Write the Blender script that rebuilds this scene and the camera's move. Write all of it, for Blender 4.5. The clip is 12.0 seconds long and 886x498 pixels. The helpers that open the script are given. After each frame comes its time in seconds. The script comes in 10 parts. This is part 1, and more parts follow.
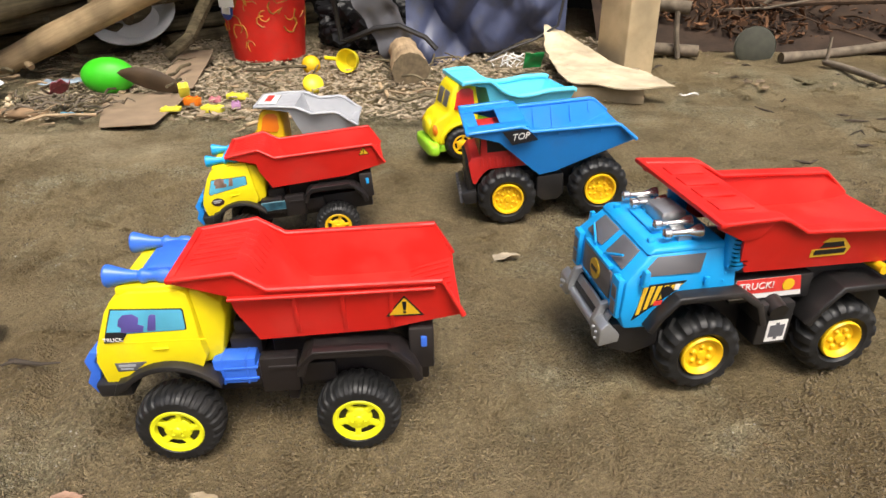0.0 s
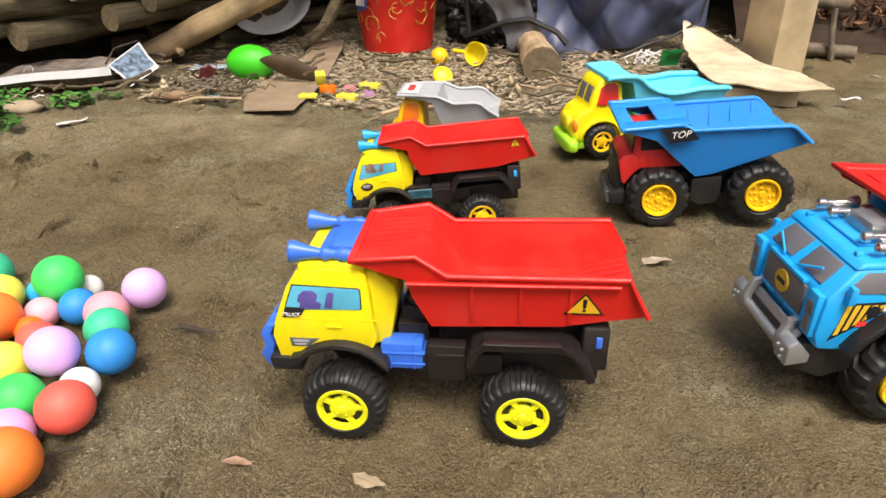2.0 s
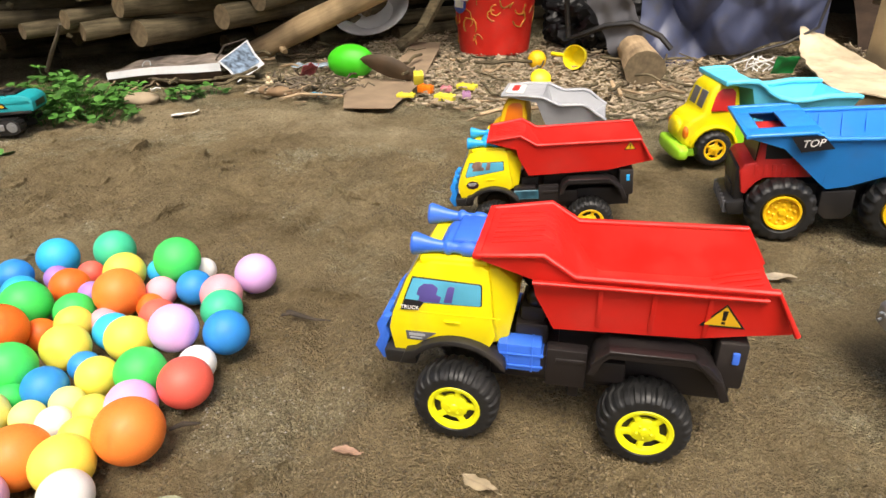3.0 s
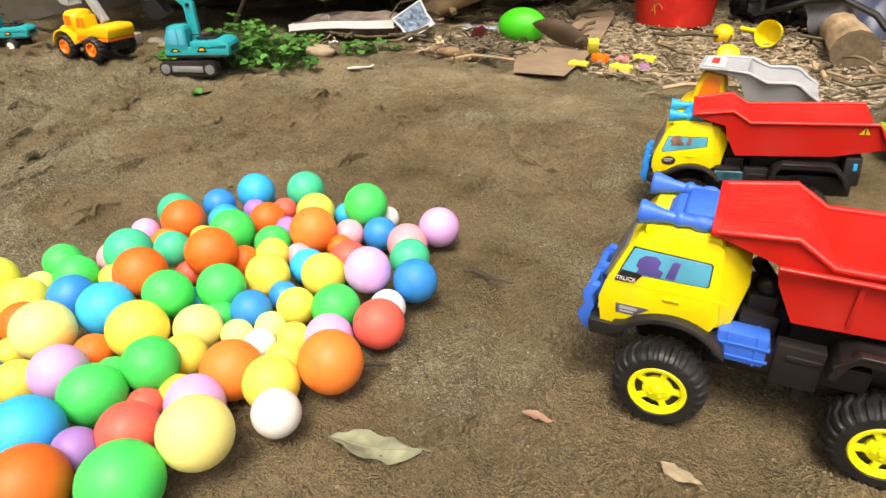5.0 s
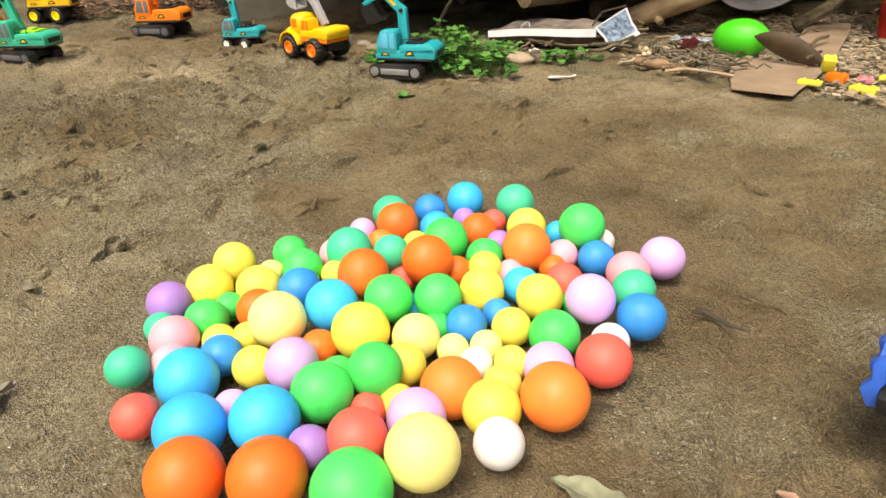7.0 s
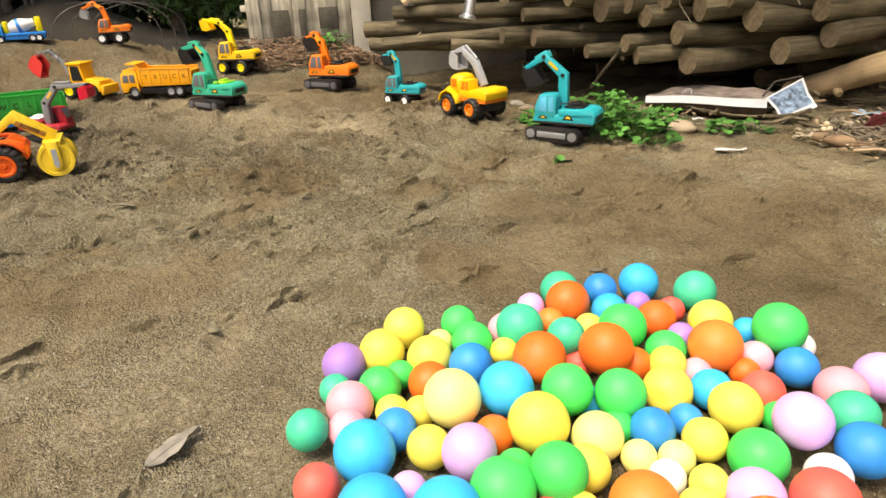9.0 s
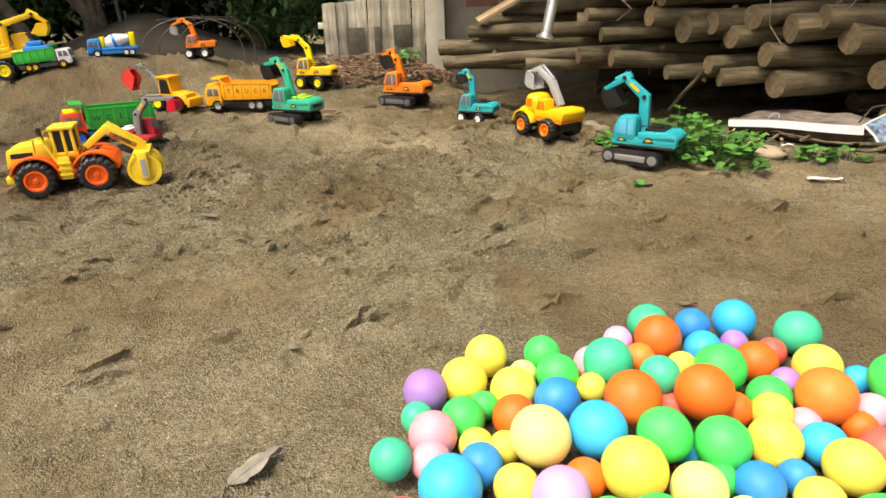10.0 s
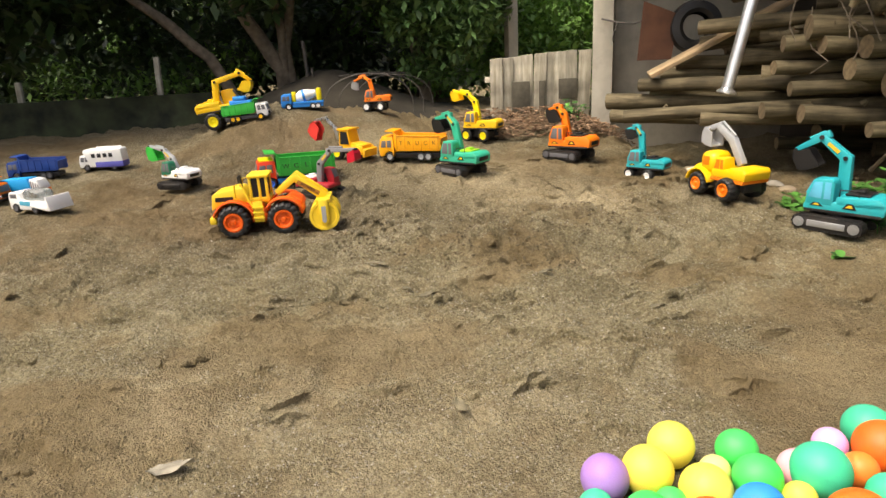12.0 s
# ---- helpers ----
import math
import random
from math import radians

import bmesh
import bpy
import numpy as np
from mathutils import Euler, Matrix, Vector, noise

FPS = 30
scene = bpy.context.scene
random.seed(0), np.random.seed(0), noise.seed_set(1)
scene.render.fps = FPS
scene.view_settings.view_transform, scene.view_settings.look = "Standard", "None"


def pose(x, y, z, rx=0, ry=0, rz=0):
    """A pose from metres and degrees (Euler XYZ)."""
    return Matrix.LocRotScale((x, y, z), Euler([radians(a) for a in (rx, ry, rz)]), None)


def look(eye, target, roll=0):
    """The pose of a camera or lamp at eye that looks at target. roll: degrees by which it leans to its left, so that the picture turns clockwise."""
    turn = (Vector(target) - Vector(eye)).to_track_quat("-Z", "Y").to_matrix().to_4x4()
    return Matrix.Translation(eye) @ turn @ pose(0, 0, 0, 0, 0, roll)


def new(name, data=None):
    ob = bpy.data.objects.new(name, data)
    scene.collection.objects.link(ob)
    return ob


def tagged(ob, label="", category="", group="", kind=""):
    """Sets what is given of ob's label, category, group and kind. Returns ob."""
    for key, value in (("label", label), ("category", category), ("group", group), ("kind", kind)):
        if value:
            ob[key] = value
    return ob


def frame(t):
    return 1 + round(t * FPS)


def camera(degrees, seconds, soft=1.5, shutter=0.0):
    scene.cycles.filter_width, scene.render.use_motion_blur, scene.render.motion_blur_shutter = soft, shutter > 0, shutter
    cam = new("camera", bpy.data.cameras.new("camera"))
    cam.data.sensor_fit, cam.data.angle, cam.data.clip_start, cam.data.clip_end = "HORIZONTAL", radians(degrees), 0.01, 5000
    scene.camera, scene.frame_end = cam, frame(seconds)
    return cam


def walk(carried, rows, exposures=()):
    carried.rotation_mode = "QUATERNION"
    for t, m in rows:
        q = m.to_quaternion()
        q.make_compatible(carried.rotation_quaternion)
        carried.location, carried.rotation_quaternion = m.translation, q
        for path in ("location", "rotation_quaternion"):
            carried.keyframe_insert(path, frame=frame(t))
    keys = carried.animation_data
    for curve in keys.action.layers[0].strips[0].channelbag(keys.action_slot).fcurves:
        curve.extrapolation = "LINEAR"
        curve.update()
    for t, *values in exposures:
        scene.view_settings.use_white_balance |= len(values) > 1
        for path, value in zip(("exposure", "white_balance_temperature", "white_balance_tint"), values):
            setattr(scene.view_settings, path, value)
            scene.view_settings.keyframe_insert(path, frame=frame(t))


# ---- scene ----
cam = camera(70.7, 12.0)
PATH = [
    (0, (0.08, 0.183, 0.491), (-0.054, 1.947, -0.441), -1.0),
    (0.5, (0.062, 0.185, 0.489), (-0.129, 1.946, -0.44), -1.2),
    (1, (0.042, 0.185, 0.486), (-0.228, 1.934, -0.446), -1.4),
    (1.5, (0.023, 0.186, 0.484), (-0.324, 1.925, -0.441), -1.7),
    (2, (-0.005, 0.188, 0.478), (-0.429, 1.905, -0.456), -1.5),
    (2.5, (-0.032, 0.188, 0.472), (-0.559, 1.874, -0.465), -1.7),
    (3, (-0.055, 0.185, 0.464), (-0.703, 1.842, -0.449), -1.8),
    (3.2, (-0.063, 0.181, 0.46), (-0.752, 1.817, -0.461), -1.7),
    (5, (-0.14, 0.158, 0.445), (-1.116, 1.603, -0.536), -1.1),
    (5.5, (-0.162, 0.153, 0.447), (-1.233, 1.53, -0.531), -1.5),
    (6, (-0.19, 0.144, 0.446), (-1.366, 1.434, -0.53), -1.9),
    (6.5, (-0.211, 0.14, 0.448), (-1.478, 1.351, -0.516), -2.3),
    (7, (-0.232, 0.136, 0.447), (-1.576, 1.269, -0.506), -2.5),
    (7.5, (-0.254, 0.128, 0.459), (-1.677, 1.211, -0.439), -2.2),
    (9.5, (-0.33, 0.082, 0.478), (-1.986, 0.888, -0.301), -2.2),
    (10, (-0.351, 0.07, 0.482), (-2.056, 0.796, -0.271), -2.1),
    (10.5, (-0.368, 0.058, 0.485), (-2.133, 0.67, -0.23), -2.4),
    (11, (-0.378, 0.05, 0.49), (-2.196, 0.543, -0.183), -3.0),
    (11.5, (-0.388, 0.04, 0.499), (-2.243, 0.435, -0.135), -3.2),
    (12, (-0.391, 0.03, 0.505), (-2.274, 0.342, -0.093), -3.1),
]
walk(cam, [(t, look(eye, target, roll)) for t, eye, target, roll in PATH], [(0.0, 0.36, 6400), (3.0, 0.37, 6700), (5.0, 0.41, 6950), (7.5, 0.46, 7000), (12.0, 0.58, 6950)])

# the light is a soft, hazy sky

# ---------------------------------------------------------------- light
world = bpy.data.worlds.new("overcast_sky")
scene.world = world
world.use_nodes = True
wn = world.node_tree
sky = wn.nodes.new("ShaderNodeTexSky")
sky.sky_type = "NISHITA"
sky.sun_disc = False
sky.sun_elevation = radians(61)
sky.sun_rotation = radians(158)
sky.air_density = 1.0
sky.dust_density = 7.0
wn.links.new(sky.outputs[0], wn.nodes["Background"].inputs[0])
wn.nodes["Background"].inputs[1].default_value = 0.148
sun = new("sun", bpy.data.lights.new("sun", "SUN"))
sun.data.energy = 2.5
sun.data.angle = radians(22)
sun.data.color = (1.0, 0.95, 0.86)
sun.matrix_basis = look((0, 0, 5), (-0.36, 0.88, 3.2))


# ---------------------------------------------------------------- materials
def mat(name, color, rough=0.5, metal=0.0, spec=0.5, vary=0.06, vscale=30.0, bump=0.0, bscale=200.0, dirt=0.0, dirt_color=(0.2, 0.14, 0.08), trans=0.0, island=0.0, rand=0.0, coat=0.0, sss=0.0):
    m = bpy.data.materials.new(name)
    m.use_nodes = True
    nt = m.node_tree
    b = nt.nodes["Principled BSDF"]
    b.inputs["Roughness"].default_value = rough
    b.inputs["Metallic"].default_value = metal
    b.inputs["Specular IOR Level"].default_value = spec
    b.inputs["Transmission Weight"].default_value = trans
    b.inputs["Coat Weight"].default_value = coat
    if sss:
        b.inputs["Subsurface Weight"].default_value = sss
        b.inputs["Subsurface Scale"].default_value = 0.022
        b.inputs["Subsurface Radius"].default_value = (1.0, 0.9, 0.8)
    tc = nt.nodes.new("ShaderNodeTexCoord")
    n1 = nt.nodes.new("ShaderNodeTexNoise")
    n1.inputs["Scale"].default_value = vscale
    n1.inputs["Detail"].default_value = 5
    nt.links.new(tc.outputs["Object"], n1.inputs["Vector"])
    ramp = nt.nodes.new("ShaderNodeMapRange")
    ramp.inputs["From Min"].default_value, ramp.inputs["From Max"].default_value = 0.3, 0.7
    ramp.inputs["To Min"].default_value, ramp.inputs["To Max"].default_value = 1 - vary, 1 + vary
    nt.links.new(n1.outputs["Fac"], ramp.inputs["Value"])
    mul = nt.nodes.new("ShaderNodeVectorMath")
    mul.operation = "SCALE"
    mul.inputs[0].default_value = color
    nt.links.new(ramp.outputs[0], mul.inputs["Scale"])
    out = mul.outputs[0]
    for amount, kind, sock in ((island, "ShaderNodeNewGeometry", "Random Per Island"), (rand, "ShaderNodeObjectInfo", "Random")):
        if amount:
            src = nt.nodes.new(kind)
            r2 = nt.nodes.new("ShaderNodeMapRange")
            r2.inputs["To Min"].default_value, r2.inputs["To Max"].default_value = 1 - amount, 1 + amount
            nt.links.new(src.outputs[sock], r2.inputs["Value"])
            m2 = nt.nodes.new("ShaderNodeVectorMath")
            m2.operation = "SCALE"
            nt.links.new(out, m2.inputs[0])
            nt.links.new(r2.outputs[0], m2.inputs["Scale"])
            out = m2.outputs[0]
    if dirt:
        n2 = nt.nodes.new("ShaderNodeTexNoise")
        n2.inputs["Scale"].default_value = 14.0
        n2.inputs["Detail"].default_value = 8
        n2.inputs["Roughness"].default_value = 0.7
        nt.links.new(tc.outputs["Object"], n2.inputs["Vector"])
        r3 = nt.nodes.new("ShaderNodeMapRange")
        r3.inputs["From Min"].default_value, r3.inputs["From Max"].default_value = 0.5, 0.75
        r3.inputs["To Max"].default_value = dirt
        nt.links.new(n2.outputs["Fac"], r3.inputs["Value"])
        mx = nt.nodes.new("ShaderNodeMix")
        mx.data_type = "RGBA"
        mx.inputs[7].default_value = (*dirt_color, 1)
        nt.links.new(r3.outputs[0], mx.inputs[0])
        nt.links.new(out, mx.inputs[6])
        out = mx.outputs[2]
        r4 = nt.nodes.new("ShaderNodeMapRange")
        r4.inputs["From Min"].default_value, r4.inputs["From Max"].default_value = 0.45, 0.75
        r4.inputs["To Min"].default_value, r4.inputs["To Max"].default_value = rough, min(1, rough + 0.4)
        nt.links.new(n2.outputs["Fac"], r4.inputs["Value"])
        nt.links.new(r4.outputs[0], b.inputs["Roughness"])
    nt.links.new(out, b.inputs["Base Color"])
    if bump:
        n3 = nt.nodes.new("ShaderNodeTexNoise")
        n3.inputs["Scale"].default_value = bscale
        n3.inputs["Detail"].default_value = 4
        nt.links.new(tc.outputs["Object"], n3.inputs["Vector"])
        bp = nt.nodes.new("ShaderNodeBump")
        bp.inputs["Strength"].default_value = bump
        bp.inputs["Distance"].default_value = 0.002
        nt.links.new(n3.outputs["Fac"], bp.inputs["Height"])
        nt.links.new(bp.outputs[0], b.inputs["Normal"])
    return m


def plastic(name, color, rough=0.38, dirt=0.12):
    return mat(name, color, rough, vary=0.04, dirt=dirt, bump=0.04, bscale=90, dirt_color=(0.22, 0.16, 0.1))


def soil_material():
    m = bpy.data.materials.new("sandy_soil")
    m.use_nodes = True
    nt = m.node_tree
    b = nt.nodes["Principled BSDF"]
    b.inputs["Roughness"].default_value = 0.95
    b.inputs["Specular IOR Level"].default_value = 0.15
    tc = nt.nodes.new("ShaderNodeTexCoord")

    def noise_at(scale, detail=6.0, rough=0.6):
        n = nt.nodes.new("ShaderNodeTexNoise")
        n.inputs["Scale"].default_value = scale
        n.inputs["Detail"].default_value = detail
        n.inputs["Roughness"].default_value = rough
        nt.links.new(tc.outputs["Object"], n.inputs["Vector"])
        return n.outputs["Fac"]

    def ramp(src, stops):
        r = nt.nodes.new("ShaderNodeValToRGB")
        r.color_ramp.elements[0].position, r.color_ramp.elements[0].color = stops[0][0], (*stops[0][1], 1)
        r.color_ramp.elements[1].position, r.color_ramp.elements[1].color = stops[-1][0], (*stops[-1][1], 1)
        for p, c in stops[1:-1]:
            r.color_ramp.elements.new(p).color = (*c, 1)
        nt.links.new(src, r.inputs[0])
        return r.outputs[0]

    def mix(kind, fac, a, c):
        x = nt.nodes.new("ShaderNodeMix")
        x.data_type, x.blend_type = "RGBA", kind
        if isinstance(fac, float):
            x.inputs[0].default_value = fac
        else:
            nt.links.new(fac, x.inputs[0])
        nt.links.new(a, x.inputs[6])
        nt.links.new(c, x.inputs[7])
        return x.outputs[2]

    packed = ramp(noise_at(2.1, 6, 0.65), ((0.3, (0.210, 0.160, 0.082)), (0.5, (0.275, 0.214, 0.118)), (0.7, (0.325, 0.260, 0.149))))
    gritty = ramp(noise_at(7.0, 7, 0.7), ((0.3, (0.220, 0.188, 0.108)), (0.5, (0.302, 0.262, 0.160)), (0.72, (0.375, 0.332, 0.218))))
    grit = nt.nodes.new("ShaderNodeAttribute")
    grit.attribute_name = "grit"
    blend = nt.nodes.new("ShaderNodeMix")
    blend.data_type = "RGBA"
    nt.links.new(grit.outputs["Fac"], blend.inputs[0])
    nt.links.new(packed, blend.inputs[6])
    nt.links.new(gritty, blend.inputs[7])
    dry = nt.nodes.new("ShaderNodeAttribute")
    dry.attribute_name = "dry"
    dust = nt.nodes.new("ShaderNodeMix")
    dust.data_type = "RGBA"
    nt.links.new(dry.outputs["Fac"], dust.inputs[0])
    nt.links.new(blend.outputs[2], dust.inputs[6])
    nt.links.new(ramp(noise_at(9.0, 6, 0.65), ((0.3, (0.34, 0.27, 0.155)), (0.7, (0.50, 0.42, 0.27)))), dust.inputs[7])
    # damp soil and tree shade both darken the soil colour by place
    dimmed = nt.nodes.new("ShaderNodeAttribute")
    dimmed.attribute_name = "dimmed"
    dimming = nt.nodes.new("ShaderNodeMix")
    dimming.data_type, dimming.blend_type = "RGBA", "MULTIPLY"
    nt.links.new(dimmed.outputs["Fac"], dimming.inputs[0])
    nt.links.new(dust.outputs[2], dimming.inputs[6])
    dimming.inputs[7].default_value = (0.81, 0.77, 0.78, 1)
    # thin shade below each ledge's edge, multiplied into the soil colour
    torn = nt.nodes.new("ShaderNodeAttribute")
    torn.attribute_name = "torn"
    ledge_shaded = nt.nodes.new("ShaderNodeMix")
    ledge_shaded.data_type, ledge_shaded.blend_type = "RGBA", "MULTIPLY"
    nt.links.new(torn.outputs["Fac"], ledge_shaded.inputs[0])
    nt.links.new(dimming.outputs[2], ledge_shaded.inputs[6])
    ledge_shaded.inputs[7].default_value = (0.78, 0.76, 0.74, 1)
    damp = ramp(noise_at(5.5, 7, 0.72), ((0.34, (0.74, 0.71, 0.66)), (0.5, (1.0, 1.0, 1.0)), (0.75, (1.1, 1.1, 1.09))))
    grain = ramp(noise_at(560, 3, 0.75), ((0.32, (0.54, 0.52, 0.49)), (0.5, (1.0, 1.0, 1.0)), (0.68, (1.46, 1.45, 1.42))))
    clods = ramp(noise_at(130, 6, 0.8), ((0.33, (0.46, 0.44, 0.41)), (0.5, (1.0, 1.0, 1.0)), (0.70, (1.5, 1.5, 1.47))))
    col = mix("MULTIPLY", 1.0, ledge_shaded.outputs[2], damp)
    coarse = nt.nodes.new("ShaderNodeMapRange")
    coarse.inputs["To Min"].default_value, coarse.inputs["To Max"].default_value = 0.60, 1.0
    nt.links.new(grit.outputs["Fac"], coarse.inputs["Value"])
    col = mix("MULTIPLY", coarse.outputs[0], col, grain)
    col = mix("MULTIPLY", coarse.outputs[0], col, clods)
    vor = nt.nodes.new("ShaderNodeTexVoronoi")
    vor.inputs["Scale"].default_value = 330
    nt.links.new(tc.outputs["Object"], vor.inputs["Vector"])
    speck = ramp(vor.outputs["Color"], ((0.0, (0.0, 0.0, 0.0)), (0.78, (0.0, 0.0, 0.0)), (0.92, (1.0, 1.0, 1.0))))
    pale = nt.nodes.new("ShaderNodeMix")
    pale.data_type = "RGBA"
    few = nt.nodes.new("ShaderNodeMapRange")
    few.inputs["To Min"].default_value, few.inputs["To Max"].default_value = 0.06, 0.50
    nt.links.new(grit.outputs["Fac"], few.inputs["Value"])
    scale = nt.nodes.new("ShaderNodeMath")
    scale.operation = "MULTIPLY"
    nt.links.new(few.outputs[0], scale.inputs[1])
    nt.links.new(speck, scale.inputs[0])
    nt.links.new(scale.outputs[0], pale.inputs[0])
    nt.links.new(col, pale.inputs[6])
    pale.inputs[7].default_value = (0.58, 0.53, 0.42, 1)
    nt.links.new(pale.outputs[2], b.inputs["Base Color"])
    add = nt.nodes.new("ShaderNodeMath")
    add.operation = "MULTIPLY_ADD"
    add.inputs[1].default_value = 1.0
    nt.links.new(noise_at(420, 3, 0.7), add.inputs[0])
    nt.links.new(noise_at(70, 7, 0.78), add.inputs[2])
    def calc(kind, a, c=None, d=None):
        n = nt.nodes.new("ShaderNodeMath")
        n.operation = kind
        for k, src in enumerate((a, c, d)):
            if isinstance(src, (int, float)):
                n.inputs[k].default_value = src
            elif src is not None:
                nt.links.new(src, n.inputs[k])
        return n.outputs[0]

    def scuffs(stretch, turn, scale, count, mask_scale, lo, hi, rough):
        """Ragged low ledges of scraped soil."""
        mp = nt.nodes.new("ShaderNodeMapping")
        mp.inputs["Rotation"].default_value = (0, 0, radians(turn))
        mp.inputs["Scale"].default_value = (scale, scale * stretch, scale)
        nt.links.new(tc.outputs["Object"], mp.inputs["Vector"])
        n = nt.nodes.new("ShaderNodeTexNoise")
        n.inputs["Scale"].default_value = 1.0
        n.inputs["Detail"].default_value = 5
        n.inputs["Roughness"].default_value = rough
        n.inputs["Distortion"].default_value = 0.35
        nt.links.new(mp.outputs[0], n.inputs["Vector"])
        v = calc("MULTIPLY", n.outputs["Fac"], count)
        drop = nt.nodes.new("ShaderNodeMapRange")
        drop.interpolation_type = "SMOOTHSTEP"
        drop.inputs["From Min"].default_value = 0.80
        nt.links.new(calc("FRACT", v), drop.inputs["Value"])
        saw = calc("SUBTRACT", drop.outputs[0], calc("FRACT", v))
        m = nt.nodes.new("ShaderNodeMapRange")
        m.inputs["From Min"].default_value, m.inputs["From Max"].default_value = lo, hi
        nt.links.new(noise_at(mask_scale, 4), m.inputs["Value"])
        return calc("MULTIPLY", saw, calc("MULTIPLY", m.outputs[0], calc("MULTIPLY_ADD", grit.outputs["Fac"], 0.6, 0.4)))

    total = calc("MULTIPLY_ADD", scuffs(0.45, -8, 4.2, 7, 3.3, 0.36, 0.54, 0.58), 0.8, calc("MULTIPLY_ADD", noise_at(165, 4, 0.72), 0.7, add.outputs[0]))
    total = calc("MULTIPLY_ADD", scuffs(0.6, 30, 8.0, 5, 4.1, 0.40, 0.56, 0.58), 0.8, total)
    loose = nt.nodes.new("ShaderNodeMapRange")
    loose.inputs["From Min"].default_value, loose.inputs["From Max"].default_value = 0.44, 0.60
    loose.inputs["To Min"].default_value, loose.inputs["To Max"].default_value = 0.6, 3.2
    nt.links.new(noise_at(6.5, 6, 0.7), loose.inputs["Value"])
    total = calc("MULTIPLY_ADD", noise_at(270, 2, 0.55), loose.outputs[0], total)
    bp = nt.nodes.new("ShaderNodeBump")
    bp.inputs["Strength"].default_value = 1.0
    bp.inputs["Distance"].default_value = 0.008
    nt.links.new(total, bp.inputs["Height"])
    nt.links.new(bp.outputs[0], b.inputs["Normal"])
    return m


def wood_material(name, dark, light, scale=1.0, axis=0):
    """Grain that runs along the local axis (0: x, 2: z)."""
    m = bpy.data.materials.new(name)
    m.use_nodes = True
    nt = m.node_tree
    b = nt.nodes["Principled BSDF"]
    b.inputs["Roughness"].default_value = 0.8
    b.inputs["Specular IOR Level"].default_value = 0.25
    tc = nt.nodes.new("ShaderNodeTexCoord")
    mp = nt.nodes.new("ShaderNodeMapping")
    s = [60 * scale] * 3
    s[axis] = 5 * scale
    mp.inputs["Scale"].default_value = s
    nt.links.new(tc.outputs["Object"], mp.inputs["Vector"])
    info = nt.nodes.new("ShaderNodeObjectInfo")
    off = nt.nodes.new("ShaderNodeVectorMath")
    off.operation = "ADD"
    nt.links.new(mp.outputs[0], off.inputs[0])
    k = nt.nodes.new("ShaderNodeMath")
    k.operation = "MULTIPLY"
    k.inputs[1].default_value = 40
    nt.links.new(info.outputs["Random"], k.inputs[0])
    nt.links.new(k.outputs[0], off.inputs[1])
    n = nt.nodes.new("ShaderNodeTexNoise")
    n.inputs["Scale"].default_value = 1.0
    n.inputs["Detail"].default_value = 8
    n.inputs["Roughness"].default_value = 0.65
    nt.links.new(off.outputs[0], n.inputs["Vector"])
    r = nt.nodes.new("ShaderNodeValToRGB")
    r.color_ramp.elements[0].position, r.color_ramp.elements[0].color = 0.3, (*dark, 1)
    r.color_ramp.elements[1].position, r.color_ramp.elements[1].color = 0.72, (*light, 1)
    nt.links.new(n.outputs["Fac"], r.inputs[0])
    n2 = nt.nodes.new("ShaderNodeTexNoise")
    n2.inputs["Scale"].default_value = 9 * scale
    n2.inputs["Detail"].default_value = 6
    nt.links.new(tc.outputs["Object"], n2.inputs["Vector"])
    r2 = nt.nodes.new("ShaderNodeMapRange")
    r2.inputs["From Min"].default_value, r2.inputs["From Max"].default_value = 0.35, 0.65
    r2.inputs["To Min"].default_value, r2.inputs["To Max"].default_value = 0.6, 1.2
    nt.links.new(n2.outputs["Fac"], r2.inputs["Value"])
    r3 = nt.nodes.new("ShaderNodeMapRange")
    r3.inputs["To Min"].default_value, r3.inputs["To Max"].default_value = 0.7, 1.2
    nt.links.new(info.outputs["Random"], r3.inputs["Value"])
    mm = nt.nodes.new("ShaderNodeMath")
    mm.operation = "MULTIPLY"
    nt.links.new(r2.outputs[0], mm.inputs[0])
    nt.links.new(r3.outputs[0], mm.inputs[1])
    v = nt.nodes.new("ShaderNodeVectorMath")
    v.operation = "SCALE"
    nt.links.new(r.outputs[0], v.inputs[0])
    nt.links.new(mm.outputs[0], v.inputs["Scale"])
    nt.links.new(v.outputs[0], b.inputs["Base Color"])
    bp = nt.nodes.new("ShaderNodeBump")
    bp.inputs["Strength"].default_value = 0.5
    bp.inputs["Distance"].default_value = 0.004
    nt.links.new(n.outputs["Fac"], bp.inputs["Height"])
    nt.links.new(bp.outputs[0], b.inputs["Normal"])
    return m


def leaf_material(name, color, island=0.35):
    m = mat(name, color, 0.5, vary=0.15, vscale=20, island=island, spec=0.4)
    b = m.node_tree.nodes["Principled BSDF"]
    b.inputs["Subsurface Weight"].default_value = 0.0
    return m


SOIL = soil_material()
RED = plastic("red_plastic", (0.62, 0.014, 0.008), 0.46)
RED_D = plastic("dull_red_plastic", (0.62, 0.025, 0.02), 0.42)
YELLOW = plastic("lemon_yellow_plastic", (0.86, 0.70, 0.006), 0.36)
YELLOW_RIM = plastic("lime_yellow_rim", (0.82, 0.80, 0.012), 0.35)
GOLD = plastic("golden_yellow_plastic", (0.86, 0.52, 0.008), 0.38)
AMBER = plastic("amber_plastic", (0.90, 0.40, 0.010), 0.38)
REDORANGE = plastic("red_orange_plastic", (0.80, 0.115, 0.010), 0.36)
ORANGE = plastic("orange_plastic", (0.85, 0.20, 0.008), 0.38)
BLUE = plastic("cobalt_blue_plastic", (0.040, 0.155, 0.70), 0.36)
